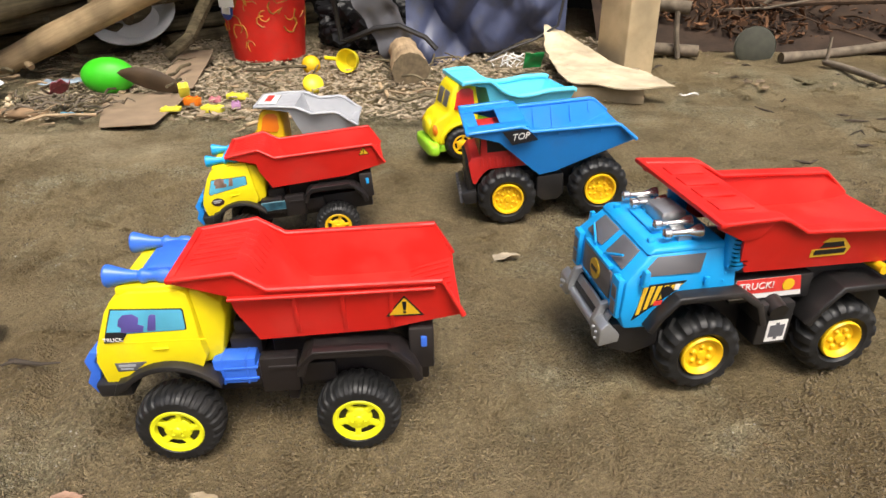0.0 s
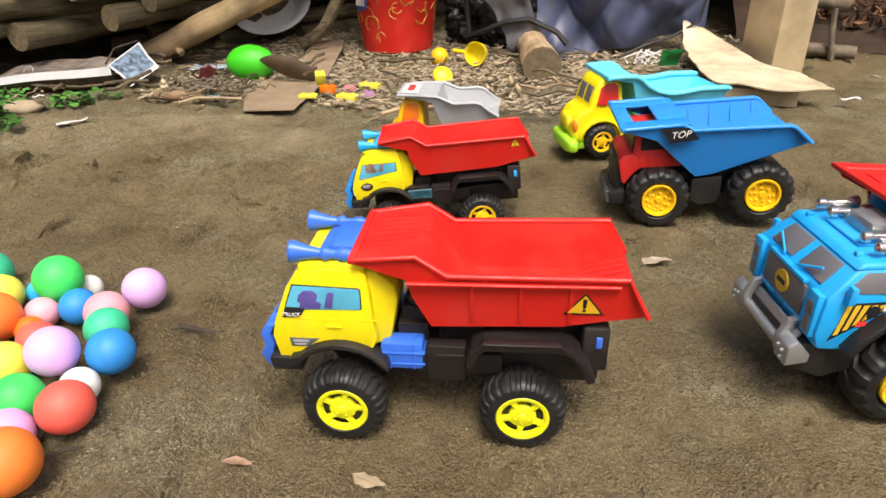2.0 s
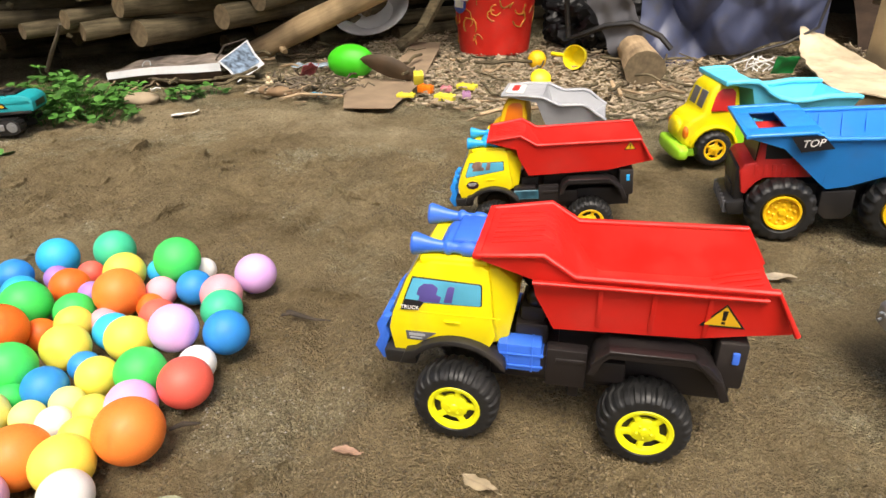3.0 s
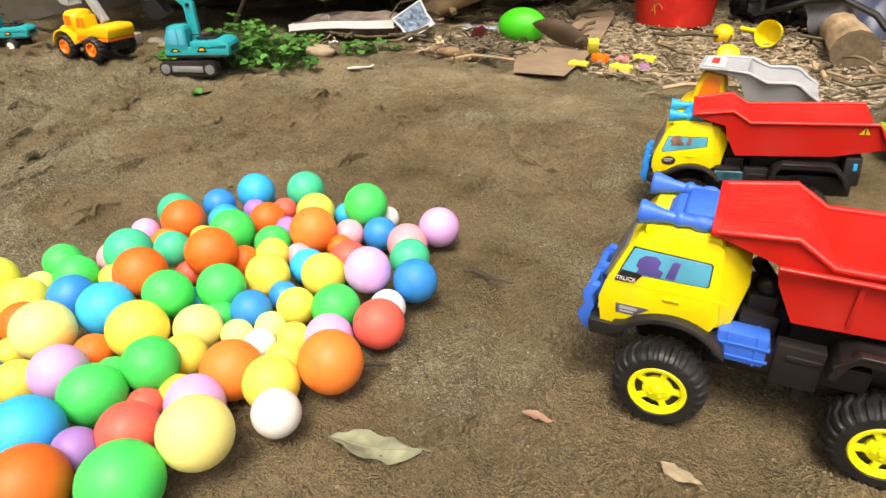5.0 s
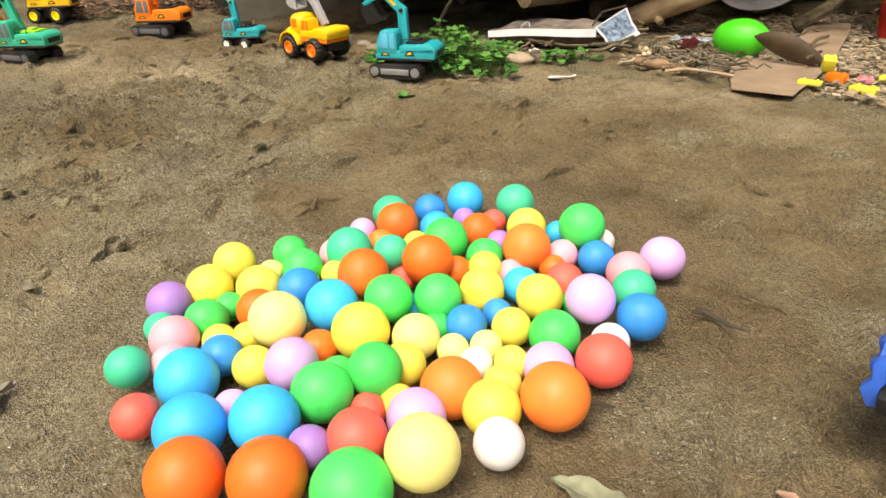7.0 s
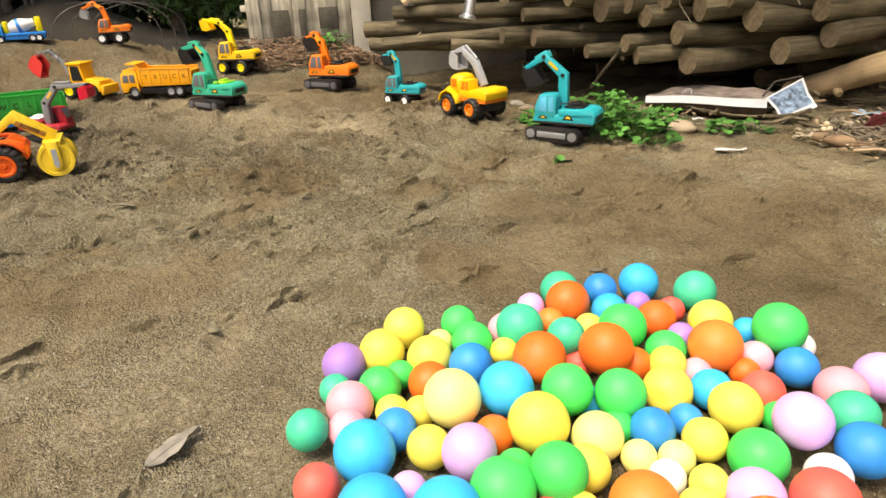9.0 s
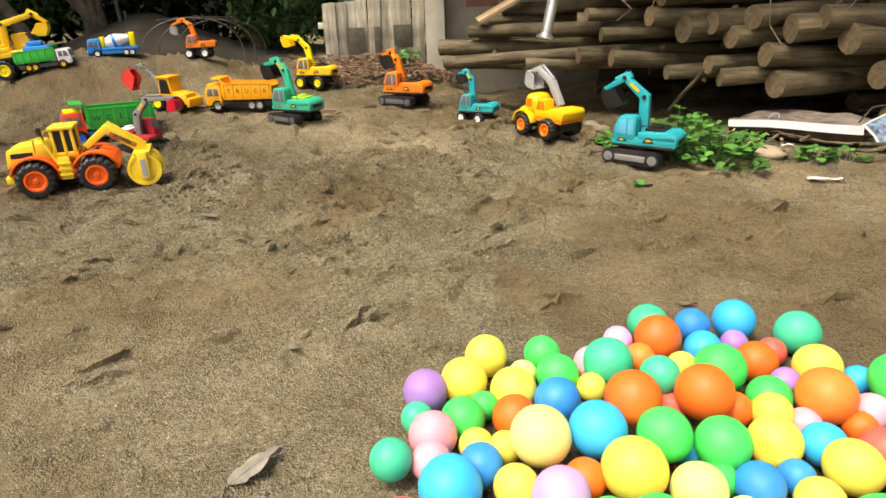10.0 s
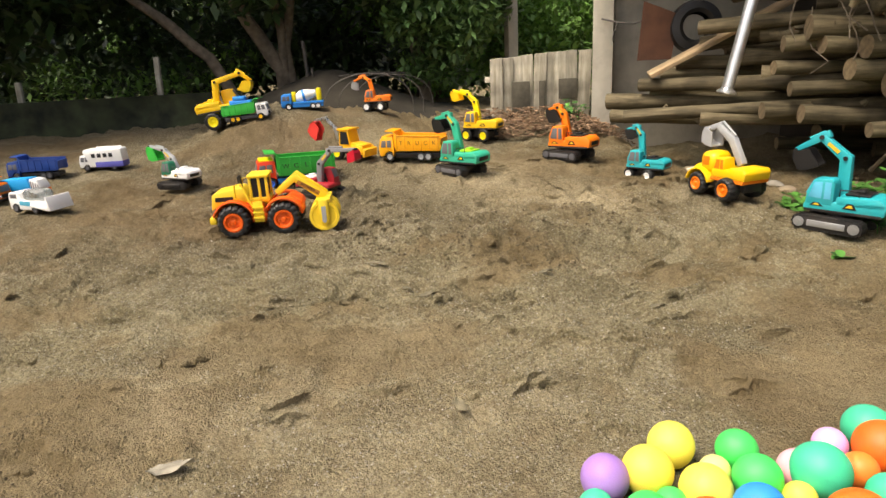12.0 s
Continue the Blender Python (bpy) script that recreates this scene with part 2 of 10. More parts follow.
MIDBLUE = plastic("bright_blue_plastic", (0.018, 0.25, 0.74), 0.38)
CABBLUE = plastic("azure_plastic", (0.012, 0.36, 0.80), 0.36)
CYAN = plastic("light_cyan_plastic", (0.13, 0.68, 0.95), 0.4)
TEAL = plastic("teal_plastic", (0.012, 0.36, 0.40), 0.4)
SEAGREEN = plastic("sea_green_plastic", (0.03, 0.42, 0.26), 0.4)
GREEN = plastic("grass_green_plastic", (0.03, 0.42, 0.05), 0.4)
DKGREEN = plastic("bottle_green_plastic", (0.01, 0.17, 0.09), 0.4)
LIME = plastic("lime_plastic", (0.36, 0.72, 0.03), 0.4)
BLACK = plastic("black_plastic", (0.014, 0.013, 0.013), 0.40, dirt=0.12)
MAROON = plastic("black_brown_plastic", (0.014, 0.011, 0.011), 0.40, dirt=0.08)
RUBBER = mat("black_rubber", (0.010, 0.010, 0.010), 0.48, vary=0.2, dirt=0.08, bump=0.1, dirt_color=(0.11, 0.08, 0.05))
GREY = plastic("grey_plastic", (0.36, 0.37, 0.38), 0.42)
DKGREY = plastic("dark_grey_plastic", (0.10, 0.10, 0.11), 0.5)
GLASSGREY = plastic("smoke_grey_window", (0.13, 0.13, 0.14), 0.3)
WHITE = plastic("white_plastic", (0.84, 0.84, 0.82), 0.32)
CHROME = mat("chrome_plastic", (0.62, 0.62, 0.62), 0.22, metal=0.9, vary=0.08, dirt=0.15)
SILVER = mat("silver_paint", (0.42, 0.43, 0.44), 0.35, metal=0.7, vary=0.08, dirt=0.2)
INK = mat("black_print", (0.012, 0.012, 0.014), 0.4, vary=0.02)
PAPER = mat("white_print", (0.78, 0.76, 0.72), 0.4, vary=0.04)
WARN = mat("warning_yellow_print", (0.85, 0.50, 0.02), 0.35, vary=0.03)
STRIPE = mat("tiger_yellow_print", (0.72, 0.46, 0.03), 0.35, vary=0.08)
SKYPRINT = mat("window_blue_print", (0.10, 0.42, 0.60), 0.25, vary=0.25, vscale=14)
VIOLET = mat("violet_print", (0.10, 0.08, 0.30), 0.3, vary=0.1)
TEALPRINT = mat("teal_print", (0.03, 0.10, 0.14), 0.3, vary=0.5, vscale=60)
REDPRINT = mat("red_print", (0.70, 0.05, 0.04), 0.35, vary=0.05)
BARK = wood_material("peeled_log", (0.050, 0.040, 0.022), (0.212, 0.172, 0.102))
LOGEND = mat("sawn_log_end", (0.165, 0.122, 0.068), 0.85, vary=0.3, vscale=60, rand=0.25)
BEAM = wood_material("pale_timber", (0.26, 0.18, 0.10), (0.52, 0.39, 0.24))
BOARD = wood_material("weathered_board", (0.24, 0.215, 0.155), (0.56, 0.52, 0.42), axis=2)
CHIP = mat("wood_chips", (0.415, 0.338, 0.232), 0.9, vary=0.2, island=0.26)
DARKCHIP = mat("dark_litter", (0.24, 0.175, 0.105), 0.95, vary=0.3, island=0.5)
CARD = mat("brown_cardboard", (0.262, 0.190, 0.122), 0.85, vary=0.2, vscale=12, bump=0.1)
TARP = mat("blue_tarpaulin", (0.070, 0.084, 0.158), 0.45, vary=0.30, vscale=5, dirt=0.9, dirt_color=(0.080, 0.078, 0.082), bump=0.25, bscale=30)
CONCRETE = mat("grey_concrete", (0.50, 0.47, 0.39), 0.9, vary=0.18, vscale=9, bump=0.3, bscale=120, dirt=0.3, dirt_color=(0.24, 0.2, 0.14))
STONE = mat("beige_block", (0.53, 0.415, 0.245), 0.85, vary=0.30, vscale=6, bump=0.3, dirt=0.45, dirt_color=(0.38, 0.27, 0.14))
PLY = mat("pale_ply", (0.60, 0.49, 0.32), 0.8, vary=0.14, vscale=10, dirt=0.3, dirt_color=(0.35, 0.26, 0.16))
# near-black, so that the gaps behind the logs look deep in shade
DARKWALL = mat("shade_wall", (0.035, 0.028, 0.022), 0.95, vary=0.3, vscale=5)
BAGBLACK = mat("black_plastic_bag", (0.008, 0.008, 0.009), 0.42, vary=0.2, spec=0.25, bump=0.5, bscale=40)
TREEBARK = mat("tree_bark", (0.15, 0.12, 0.085), 0.95, vary=0.4, vscale=25, bump=0.6, bscale=60)
# leaf tones hold the light: crowns coloured as shaded, bushes as sunlit
LEAF_D = leaf_material("shaded_leaf", (0.042, 0.080, 0.024))
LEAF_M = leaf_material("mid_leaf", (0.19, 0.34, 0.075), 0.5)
LEAF_L = leaf_material("sunlit_leaf", (0.42, 0.62, 0.16), 0.5)
WEED = leaf_material("weed_leaf", (0.065, 0.185, 0.030), 0.5)
DRYLEAF = mat("dry_leaf", (0.15, 0.128, 0.078), 0.75, vary=0.3, vscale=40, rand=0.3)
NET = mat("dark_green_net", (0.024, 0.030, 0.012), 0.9, vary=0.85, vscale=9)
WIRE = mat("rusty_wire", (0.10, 0.09, 0.08), 0.6, metal=0.4, vary=0.2)
RUST = mat("rusty_sheet", (0.105, 0.045, 0.024), 0.85, vary=0.35, vscale=10)
TIN = mat("white_tin", (0.62, 0.63, 0.64), 0.4, vary=0.15, vscale=14, dirt=0.5, dirt_color=(0.35, 0.3, 0.24))
FOIL = mat("printed_foil", (0.17, 0.23, 0.31), 0.35, vary=0.9, vscale=55)
STEEL = mat("steel_pipe", (0.90, 0.90, 0.89), 0.3, metal=0.9, vary=0.1, vscale=12)
PEBBLE = mat("pebbles", (0.180, 0.140, 0.080), 0.9, vary=0.2, island=0.35)
PALEPEBBLE = mat("pale_grit", (0.46, 0.42, 0.35), 0.85, vary=0.1, island=0.35)
BUCKET = mat("bucket_red", (0.62, 0.02, 0.012), 0.35, vary=0.12, vscale=12, dirt=0.2)
MELON = plastic("bright_green_plastic", (0.05, 0.55, 0.015), 0.35)
HUSK = mat("brown_inner_shell", (0.072, 0.047, 0.026), 0.55, vary=0.3, vscale=18)
BALLS = {
    "mint": ((0.05, 0.55, 0.30), "mint green"), "sky": ((0.03, 0.46, 0.90), "sky blue"), "green": ((0.05, 0.66, 0.12), "grass green"),
    "orange": ((0.86, 0.16, 0.015), "orange"), "coral": ((0.82, 0.12, 0.085), "coral red"), "lilac": ((0.66, 0.40, 0.74), "lilac"),
    "yellow": ((0.90, 0.75, 0.10), "yellow"), "peach": ((0.90, 0.235, 0.035), "light orange"), "pink": ((0.86, 0.38, 0.44), "pink"),
    "blue": ((0.025, 0.26, 0.68), "deep blue"), "white": ((0.80, 0.78, 0.74), "white"), "cream": ((0.88, 0.80, 0.26), "pale yellow"),
    "purple": ((0.36, 0.20, 0.55), "purple"),
}
BALL_MATS = {k: mat("ball_" + k, c, 0.46, vary=0.05, vscale=25, dirt=0.10, bump=0.03, bscale=60, rand=0.08, sss=0.45) for k, (c, _) in BALLS.items()}


# ---------------------------------------------------------------- mesh tools
class Geo:
    """Collects vertices and faces of one part."""

    def __init__(self):
        self.v, self.f = [], []

    def take(self, verts, faces, m=None):
        n = len(self.v)
        self.v += [tuple(m @ Vector(p)) for p in verts] if m else [tuple(p) for p in verts]
        self.f += [tuple(i + n for i in f) for f in faces]
        return self

    def bm(self, b, m=None, warp=None):
        b.verts.index_update()
        vs = [v.co.copy() for v in b.verts]
        if warp:
            vs = [warp(p) for p in vs]
        self.take(vs, [[v.index for v in f.verts] for f in b.faces], m)
        b.free()
        return self

    def box(self, x0, x1, y0, y1, z0, z1, bevel=0.0, m=None, warp=None):
        b = bmesh.new()
        vs = [b.verts.new(p) for p in ((x0, y0, z0), (x1, y0, z0), (x1, y1, z0), (x0, y1, z0), (x0, y0, z1), (x1, y0, z1), (x1, y1, z1), (x0, y1, z1))]
        for f in ((3, 2, 1, 0), (4, 5, 6, 7), (0, 1, 5, 4), (1, 2, 6, 5), (2, 3, 7, 6), (3, 0, 4, 7)):
            b.faces.new([vs[i] for i in f])
        if bevel:
            bmesh.ops.bevel(b, geom=list(b.edges), offset=bevel, segments=2, profile=0.5, affect="EDGES")
        return self.bm(b, m, warp)

    def prism(self, pts, y0, y1, bevel=0.0, m=None, warp=None, seg=2):
        """A side outline of (x, z), drawn out from y0 to y1."""
        area = sum(a[0] * b[1] - b[0] * a[1] for a, b in zip(pts, pts[1:] + pts[:1]))
        pts = pts if area > 0 else pts[::-1]
        b = bmesh.new()
        near = [b.verts.new((x, y0, z)) for x, z in pts]
        far = [b.verts.new((x, y1, z)) for x, z in pts]
        b.faces.new(near)
        b.faces.new(far[::-1])
        n = len(pts)
        for i in range(n):
            j = (i + 1) % n
            b.faces.new((near[j], near[i], far[i], far[j]))
        bmesh.ops.recalc_face_normals(b, faces=list(b.faces))
        if bevel:
            bmesh.ops.bevel(b, geom=list(b.edges), offset=bevel, segments=seg, profile=0.5, affect="EDGES", clamp_overlap=True)
        return self.bm(b, m, warp)

    def fold(self, line, t, y0, y1, bevel=0.0, m=None, warp=None):
        """A folded plate: the line of (x, z) with a thickness, drawn out from y0 to y1."""
        off = []
        for i, p in enumerate(line):
            a, c = line[max(0, i - 1)], line[min(len(line) - 1, i + 1)]
            d = Vector((c[0] - a[0], c[1] - a[1])).normalized()
            off.append((p[0] + d.y * t, p[1] - d.x * t))
        return self.prism(list(line) + off[::-1], y0, y1, bevel, m, warp)

    def lathe(self, prof, at=(0, 0, 0), axis=(0, 0, 1), n=20, close=True):
        """(radius, along) drawn round the axis."""
        q = Vector(axis).to_track_quat("Z", "Y")
        k = len(prof)
        vs = [q @ Vector((r * math.cos(2 * math.pi * i / n), r * math.sin(2 * math.pi * i / n), h)) + Vector(at) for i in range(n) for r, h in prof]
        fs = []
        for i in range(n):
            a, c = i * k, (i + 1) % n * k
            fs += [(a + j, c + j, c + j + 1, a + j + 1) for j in range(k - 1)]
        if close:
            if prof[0][0] > 1e-6:
                fs.append(tuple(i * k for i in range(n))[::-1])
            if prof[-1][0] > 1e-6:
                fs.append(tuple(i * k + k - 1 for i in range(n)))
        return self.take(vs, fs)

    def rod(self, a, c, r0, r1=None, n=12):
        a, c = Vector(a), Vector(c)
        r1 = r0 if r1 is None else r1
        return self.lathe([(r0, 0), (r1, (c - a).length)], a, c - a, n)

    def tube(self, path, r, n=8):
        path = [Vector(p) for p in path]
        rs = r if isinstance(r, (list, tuple)) else [r] * len(path)
        vs, up = [], Vector((0.31, 0.17, 0.93))
        for i, p in enumerate(path):
            d = (path[min(i + 1, len(path) - 1)] - path[max(0, i - 1)]).normalized()
            s = d.cross(up)
            s = s.normalized() if s.length > 1e-3 else d.orthogonal().normalized()
            u = s.cross(d)
            up = u
            vs += [p + rs[i] * (math.cos(2 * math.pi * j / n) * s + math.sin(2 * math.pi * j / n) * u) for j in range(n)]
        fs = [(i * n + j, i * n + (j + 1) % n, (i + 1) * n + (j + 1) % n, (i + 1) * n + j) for i in range(len(path) - 1) for j in range(n)]
        fs += [tuple(range(n))[::-1], tuple(range((len(path) - 1) * n, len(path) * n))]
        return self.take(vs, fs)

    def ball(self, at, r, sub=2, scale=(1, 1, 1), warp=None):
        b = bmesh.new()
        bmesh.ops.create_icosphere(b, subdivisions=sub, radius=1.0)
        sx, sy, sz = scale
        return self.bm(b, None, (lambda p: warp(Vector((p.x * sx * r, p.y * sy * r, p.z * sz * r))) + Vector(at)) if warp else (lambda p: Vector((p.x * sx * r, p.y * sy * r, p.z * sz * r)) + Vector(at)))

    def mesh(self, name, material, angle=38):
        me = bpy.data.meshes.new(name)
        me.from_pydata(self.v, [], self.f)
        me.materials.append(material)
        me.shade_smooth()
        me.set_sharp_from_angle(angle=radians(angle))
        me.update()
        return me


def part(name, geo, material, parent, label="", at=None, angle=38):
    ob = new(name, geo.mesh(name, material, angle) if isinstance(geo, Geo) else geo)
    ob.parent = parent
    if at is not None:
        ob.matrix_basis = at
    return tagged(ob, label)


def thing(name, label, category, x, y, z=0.0, turn=0.0, s=1.0, group="", tip=(0, 0), wide=1.0):
    ob = new(name)
    ob.empty_display_size = 0.05
    ob.matrix_basis = pose(x, y, z, tip[0], tip[1], turn) @ Matrix.Diagonal((s, s * wide, s, 1))
    return tagged(ob, label, category, group)


def solid(name, geo, material, label, category, m=None, group="", kind="", angle=38):
    ob = new(name, geo.mesh(name, material, angle))
    if m is not None:
        ob.matrix_basis = m
    return tagged(ob, label, category, group, kind)


def lettering(text, size, material, parent, m, name="lettering", label="", slant=0.0):
    cu = bpy.data.curves.new("text", "FONT")
    cu.body, cu.size, cu.extrude = text, size, 0.0004
    cu.align_x, cu.align_y = "CENTER", "CENTER"
    cu.resolution_u, cu.shear = 3, slant
    ob = new("text", cu)
    bpy.context.view_layer.update()
    me = bpy.data.meshes.new_from_object(ob.evaluated_get(bpy.context.evaluated_depsgraph_get()))
    bpy.data.objects.remove(ob)
    me.materials.clear()
    me.materials.append(material)
    return part(name, me, None, parent, label, m)


# ---------------------------------------------------------------- ground
def lattice(ix, iy, seed):
    h = (ix * 374761393 + iy * 668265263 + seed * 974711) & 0x7FFFFFFF
    h = ((h ^ (h >> 13)) * 1274126177) & 0x7FFFFFFF
    return ((h ^ (h >> 16)) & 0xFFFF) / 65535.0


def value_noise(x, y, seed=0):
    fx, fy = np.floor(x), np.floor(y)
    ix, iy = fx.astype(np.int64), fy.astype(np.int64)
    u, v = x - fx, y - fy
    u, v = u * u * (3 - 2 * u), v * v * (3 - 2 * v)
    a, b, c, d = lattice(ix, iy, seed), lattice(ix + 1, iy, seed), lattice(ix, iy + 1, seed), lattice(ix + 1, iy + 1, seed)
    return (a * (1 - u) + b * u) * (1 - v) + (c * (1 - u) + d * u) * v - 0.5


def fractal(x, y, base, octaves, seed=0, gain=0.5):
    out, amp = 0, 1.0
    for k in range(octaves):
        out = out + amp * value_noise(x * base * 2**k + 17.3 * k, y * base * 2**k - 9.1 * k, seed + k)
        amp *= gain
    return out


def smooth(a, b, x):
    t = np.clip((x - a) / (b - a), 0, 1)
    return t * t * (3 - 2 * t)


def broad(x, y):
    """The lie of the land: flat yard, a slope that climbs to the west, and the sand heap."""
    x, y = np.asarray(x, float), np.asarray(y, float)
    ramp = 0.105 * np.clip(-x - 1.75, 0, 1.7) * (1 - smooth(1.15, 1.55, y))
    heap = 0.172 * np.exp(-(((x + 3.32) / 0.36) ** 2)) * smooth(-0.74, -0.20, y) * (1 - smooth(0.22, 0.62, y)) * (1 - 0.36 * smooth(-0.40, 0.2, y))
    pit = -0.05 * np.exp(-(((x + 3.0) / 0.13) ** 2)) * smooth(-0.6, -0.2, y) * (1 - smooth(0.1, 0.4, y))
    ridge = 0.022 * np.exp(-(((x + 1.98) / 0.12) ** 2)) * smooth(0.15, 0.4, y) * (1 - smooth(0.6, 0.85, y))
    return ramp + heap + pit + ridge


def terrace(n, step, rise, edge=0.22):
    """Flat treads with short ragged drops between them."""
    k = n / step
    f = np.floor(k)
    return rise * (f + smooth(1 - edge, 1, k - f))


def grit_mask(x, y):
    """Where loose grey grit lies on the packed soil (0 to 1)."""
    lean = 0.18 * (1 - smooth(-1.7, -0.6, x)) + 0.22 * (1 - smooth(-2.4, -1.8, x)) * (1 - smooth(0.2, 0.6, y)) - 0.10 + 0.4 * smooth(1.65, 1.85, y) * (1 - smooth(0.1, 0.5, x)) - 0.15 * smooth(0.2, 0.6, x) * smooth(1.0, 1.4, y) - 0.2 * np.exp(-((np.hypot(x - 0.05, y - 0.8) / 0.7) ** 2))
    return smooth(-0.20, 0.30, fractal(x, y, 2.6, 6, 71, 0.7) + lean)


def dry_mask(x, y):
    """Dry pale sand along the litter's edge and on the beaten path between the diggers, and a paler zone of open ground
    (0 to 1).
    """
    edge = 1.61 + 0.05 * np.sin(x * 5) - 0.10 * np.maximum(0.0, -x - 1.3)
    strip = np.exp(-(((y - edge) / 0.13) ** 2)) * smooth(-2.3, -1.8, x) * (1 - smooth(-0.9, -0.5, x))
    path = np.exp(-(((y - (0.62 + 0.55 * (x + 2.5))) / 0.22) ** 2)) * smooth(-3.3, -2.7, x) * (1 - smooth(-2.3, -1.9, x))
    pale_zone = 0.55 * np.exp(-(((x + 1.30) / 0.40) ** 2) - ((y - 0.02) / 0.40) ** 2)
    return np.clip((1.5 * strip + path + pale_zone) * (0.8 + 0.9 * fractal(x, y, 4.0, 5, 83, 0.65)), 0, 0.85)


def dim_mask(x, y):
    """Damp soil and tree shade, put into the colour, towards the heap; darker round the trucks too (0 to 1)."""
    w = (1 - smooth(-2.4, -1.6, x)) * (0.5 + 0.6 * (1 - smooth(-0.1, 0.6, y)))
    w = w + 0.5 * smooth(-0.55, -0.15, x) * (1 - smooth(0.45, 0.80, y)) + 0.3 * np.exp(-((np.hypot(x + 0.75, y - 0.55) / 0.42) ** 2))
    return np.clip(w * (0.85 + 0.6 * fractal(x, y, 2.2, 5, 87, 0.65)) * (1 - dry_mask(x, y)), 0, 1)


RUTS = (((-0.74, 1.33), (-0.56, 1.09), (-0.50, 0.89), (-0.42, 0.70), (-0.36, 0.58), (-0.30, 0.44)), ((-0.62, 1.36), (-0.45, 1.10), (-0.39, 0.90), (-0.31, 0.70)), ((-1.55, 0.80), (-1.38, 1.05), (-1.12, 1.18), (-0.84, 1.16)),
        ((-2.5, 0.75), (-2.1, 0.82), (-1.6, 1.02), (-1.2, 1.10)), ((0.0, 0.45), (0.25, 0.52), (0.62, 0.50)), ((-0.05, 0.98), (0.12, 1.05), (0.16, 1.16)))
PITS = ((-2.30, 0.497, 0.035, 0.030), (-2.035, 0.222, 0.035, 0.026), (-2.03, 0.318, 0.045, 0.020), (-1.17, 0.193, 0.03, 0.010), (-1.40, 0.336, 0.04, 0.012), (-1.255, -0.036, 0.05, 0.008))
DUG = ((-2.02, 0.55, 0.13, 0.026), (-1.94, 0.40, 0.13, 0.016), (-2.0, 0.75, 0.12, 0.012), (-2.06, 0.10, 0.12, 0.012), (-1.80, 0.62, 0.10, 0.008))


def scarp_list():
    """Short curved ledges of kicked-up soil: place, heading, length, rise and bend."""
    rng = random.Random(417)
    out = []
    for k in range(900):
        x, y = rng.uniform(-2.7, 0.75), rng.uniform(-0.75, 1.45)
        if math.hypot((x + 0.76) / 0.34, (y - 0.52) / 0.38) < 1.0:
            continue
        east = x > -0.42
        if east and rng.random() < 0.2:
            continue
        size = rng.uniform(0.15, 1.0) ** 2.6
        out.append((x, y, radians(rng.gauss(-12 if x < -0.9 else -60, 32)), (0.016 + 0.070 * size) * (0.7 if east else 1.0), (0.0035 + 0.011 * size) * (0.75 if east else 1.0), rng.uniform(-6, 6)))
    for k in range(90):
        x, y = rng.uniform(0.30, 1.8), rng.uniform(1.40, 2.45)
        out.append((x, y, radians(rng.gauss(-95, 20)), rng.uniform(0.03, 0.10), rng.uniform(0.0042, 0.009), rng.uniform(-4, 4)))
    return out


SCARPS = scarp_list()


def scarps(x, y, broken=False):
    """Each ledge swells gently and breaks off sharply on the side of its heading. broken: the shade under its edge, for
    the soil colour (0 to 1).
    """
    shape = np.shape(x)
    fx, fy = np.ravel(x), np.ravel(y)
    out = np.zeros(fx.shape)
    inside = np.flatnonzero((fx > -2.9) & (fx < 2.0) & (fy > -0.95) & (fy < 2.65))
    if not len(inside):
        return out.reshape(shape)
    ix, iy = fx[inside], fy[inside]
    ragged = 0.012 * fractal(ix, iy, 26, 3, 61, 0.6)
    add = np.zeros(ix.shape)
    order = np.argsort(ix)
    sx = ix[order]
    for px, py, a, length, rise, bend in SCARPS:
        lo, hi = np.searchsorted(sx, (px - 0.14, px + 0.14))
        sel = order[lo:hi]
        sel = sel[np.abs(iy[sel] - py) < 0.14]
        if not len(sel):
            continue
        dx, dy = ix[sel] - px, iy[sel] - py
        u = dx * math.cos(a) + dy * math.sin(a) + ragged[sel]
        v = -dx * math.sin(a) + dy * math.cos(a)
        u = u - bend * v * v
        swell = smooth(-0.055, -0.004, u) * (1 - smooth(-0.002, 0.007, u))
        dip = np.exp(-(((u - 0.010) / 0.007) ** 2))
        along = np.exp(-((v / length) ** 2) * 1.6)
        if broken:
            add[sel] = np.maximum(add[sel], 0.85 * smooth(-0.002, 0.003, u) * (1 - smooth(0.004, 0.011, u)) * smooth(0.25, 0.75, along) * min(1.0, rise / 0.007))
        else:
            add[sel] += rise * (swell - 0.5 * dip) * along
    out[inside] = add
    return out.reshape(shape)


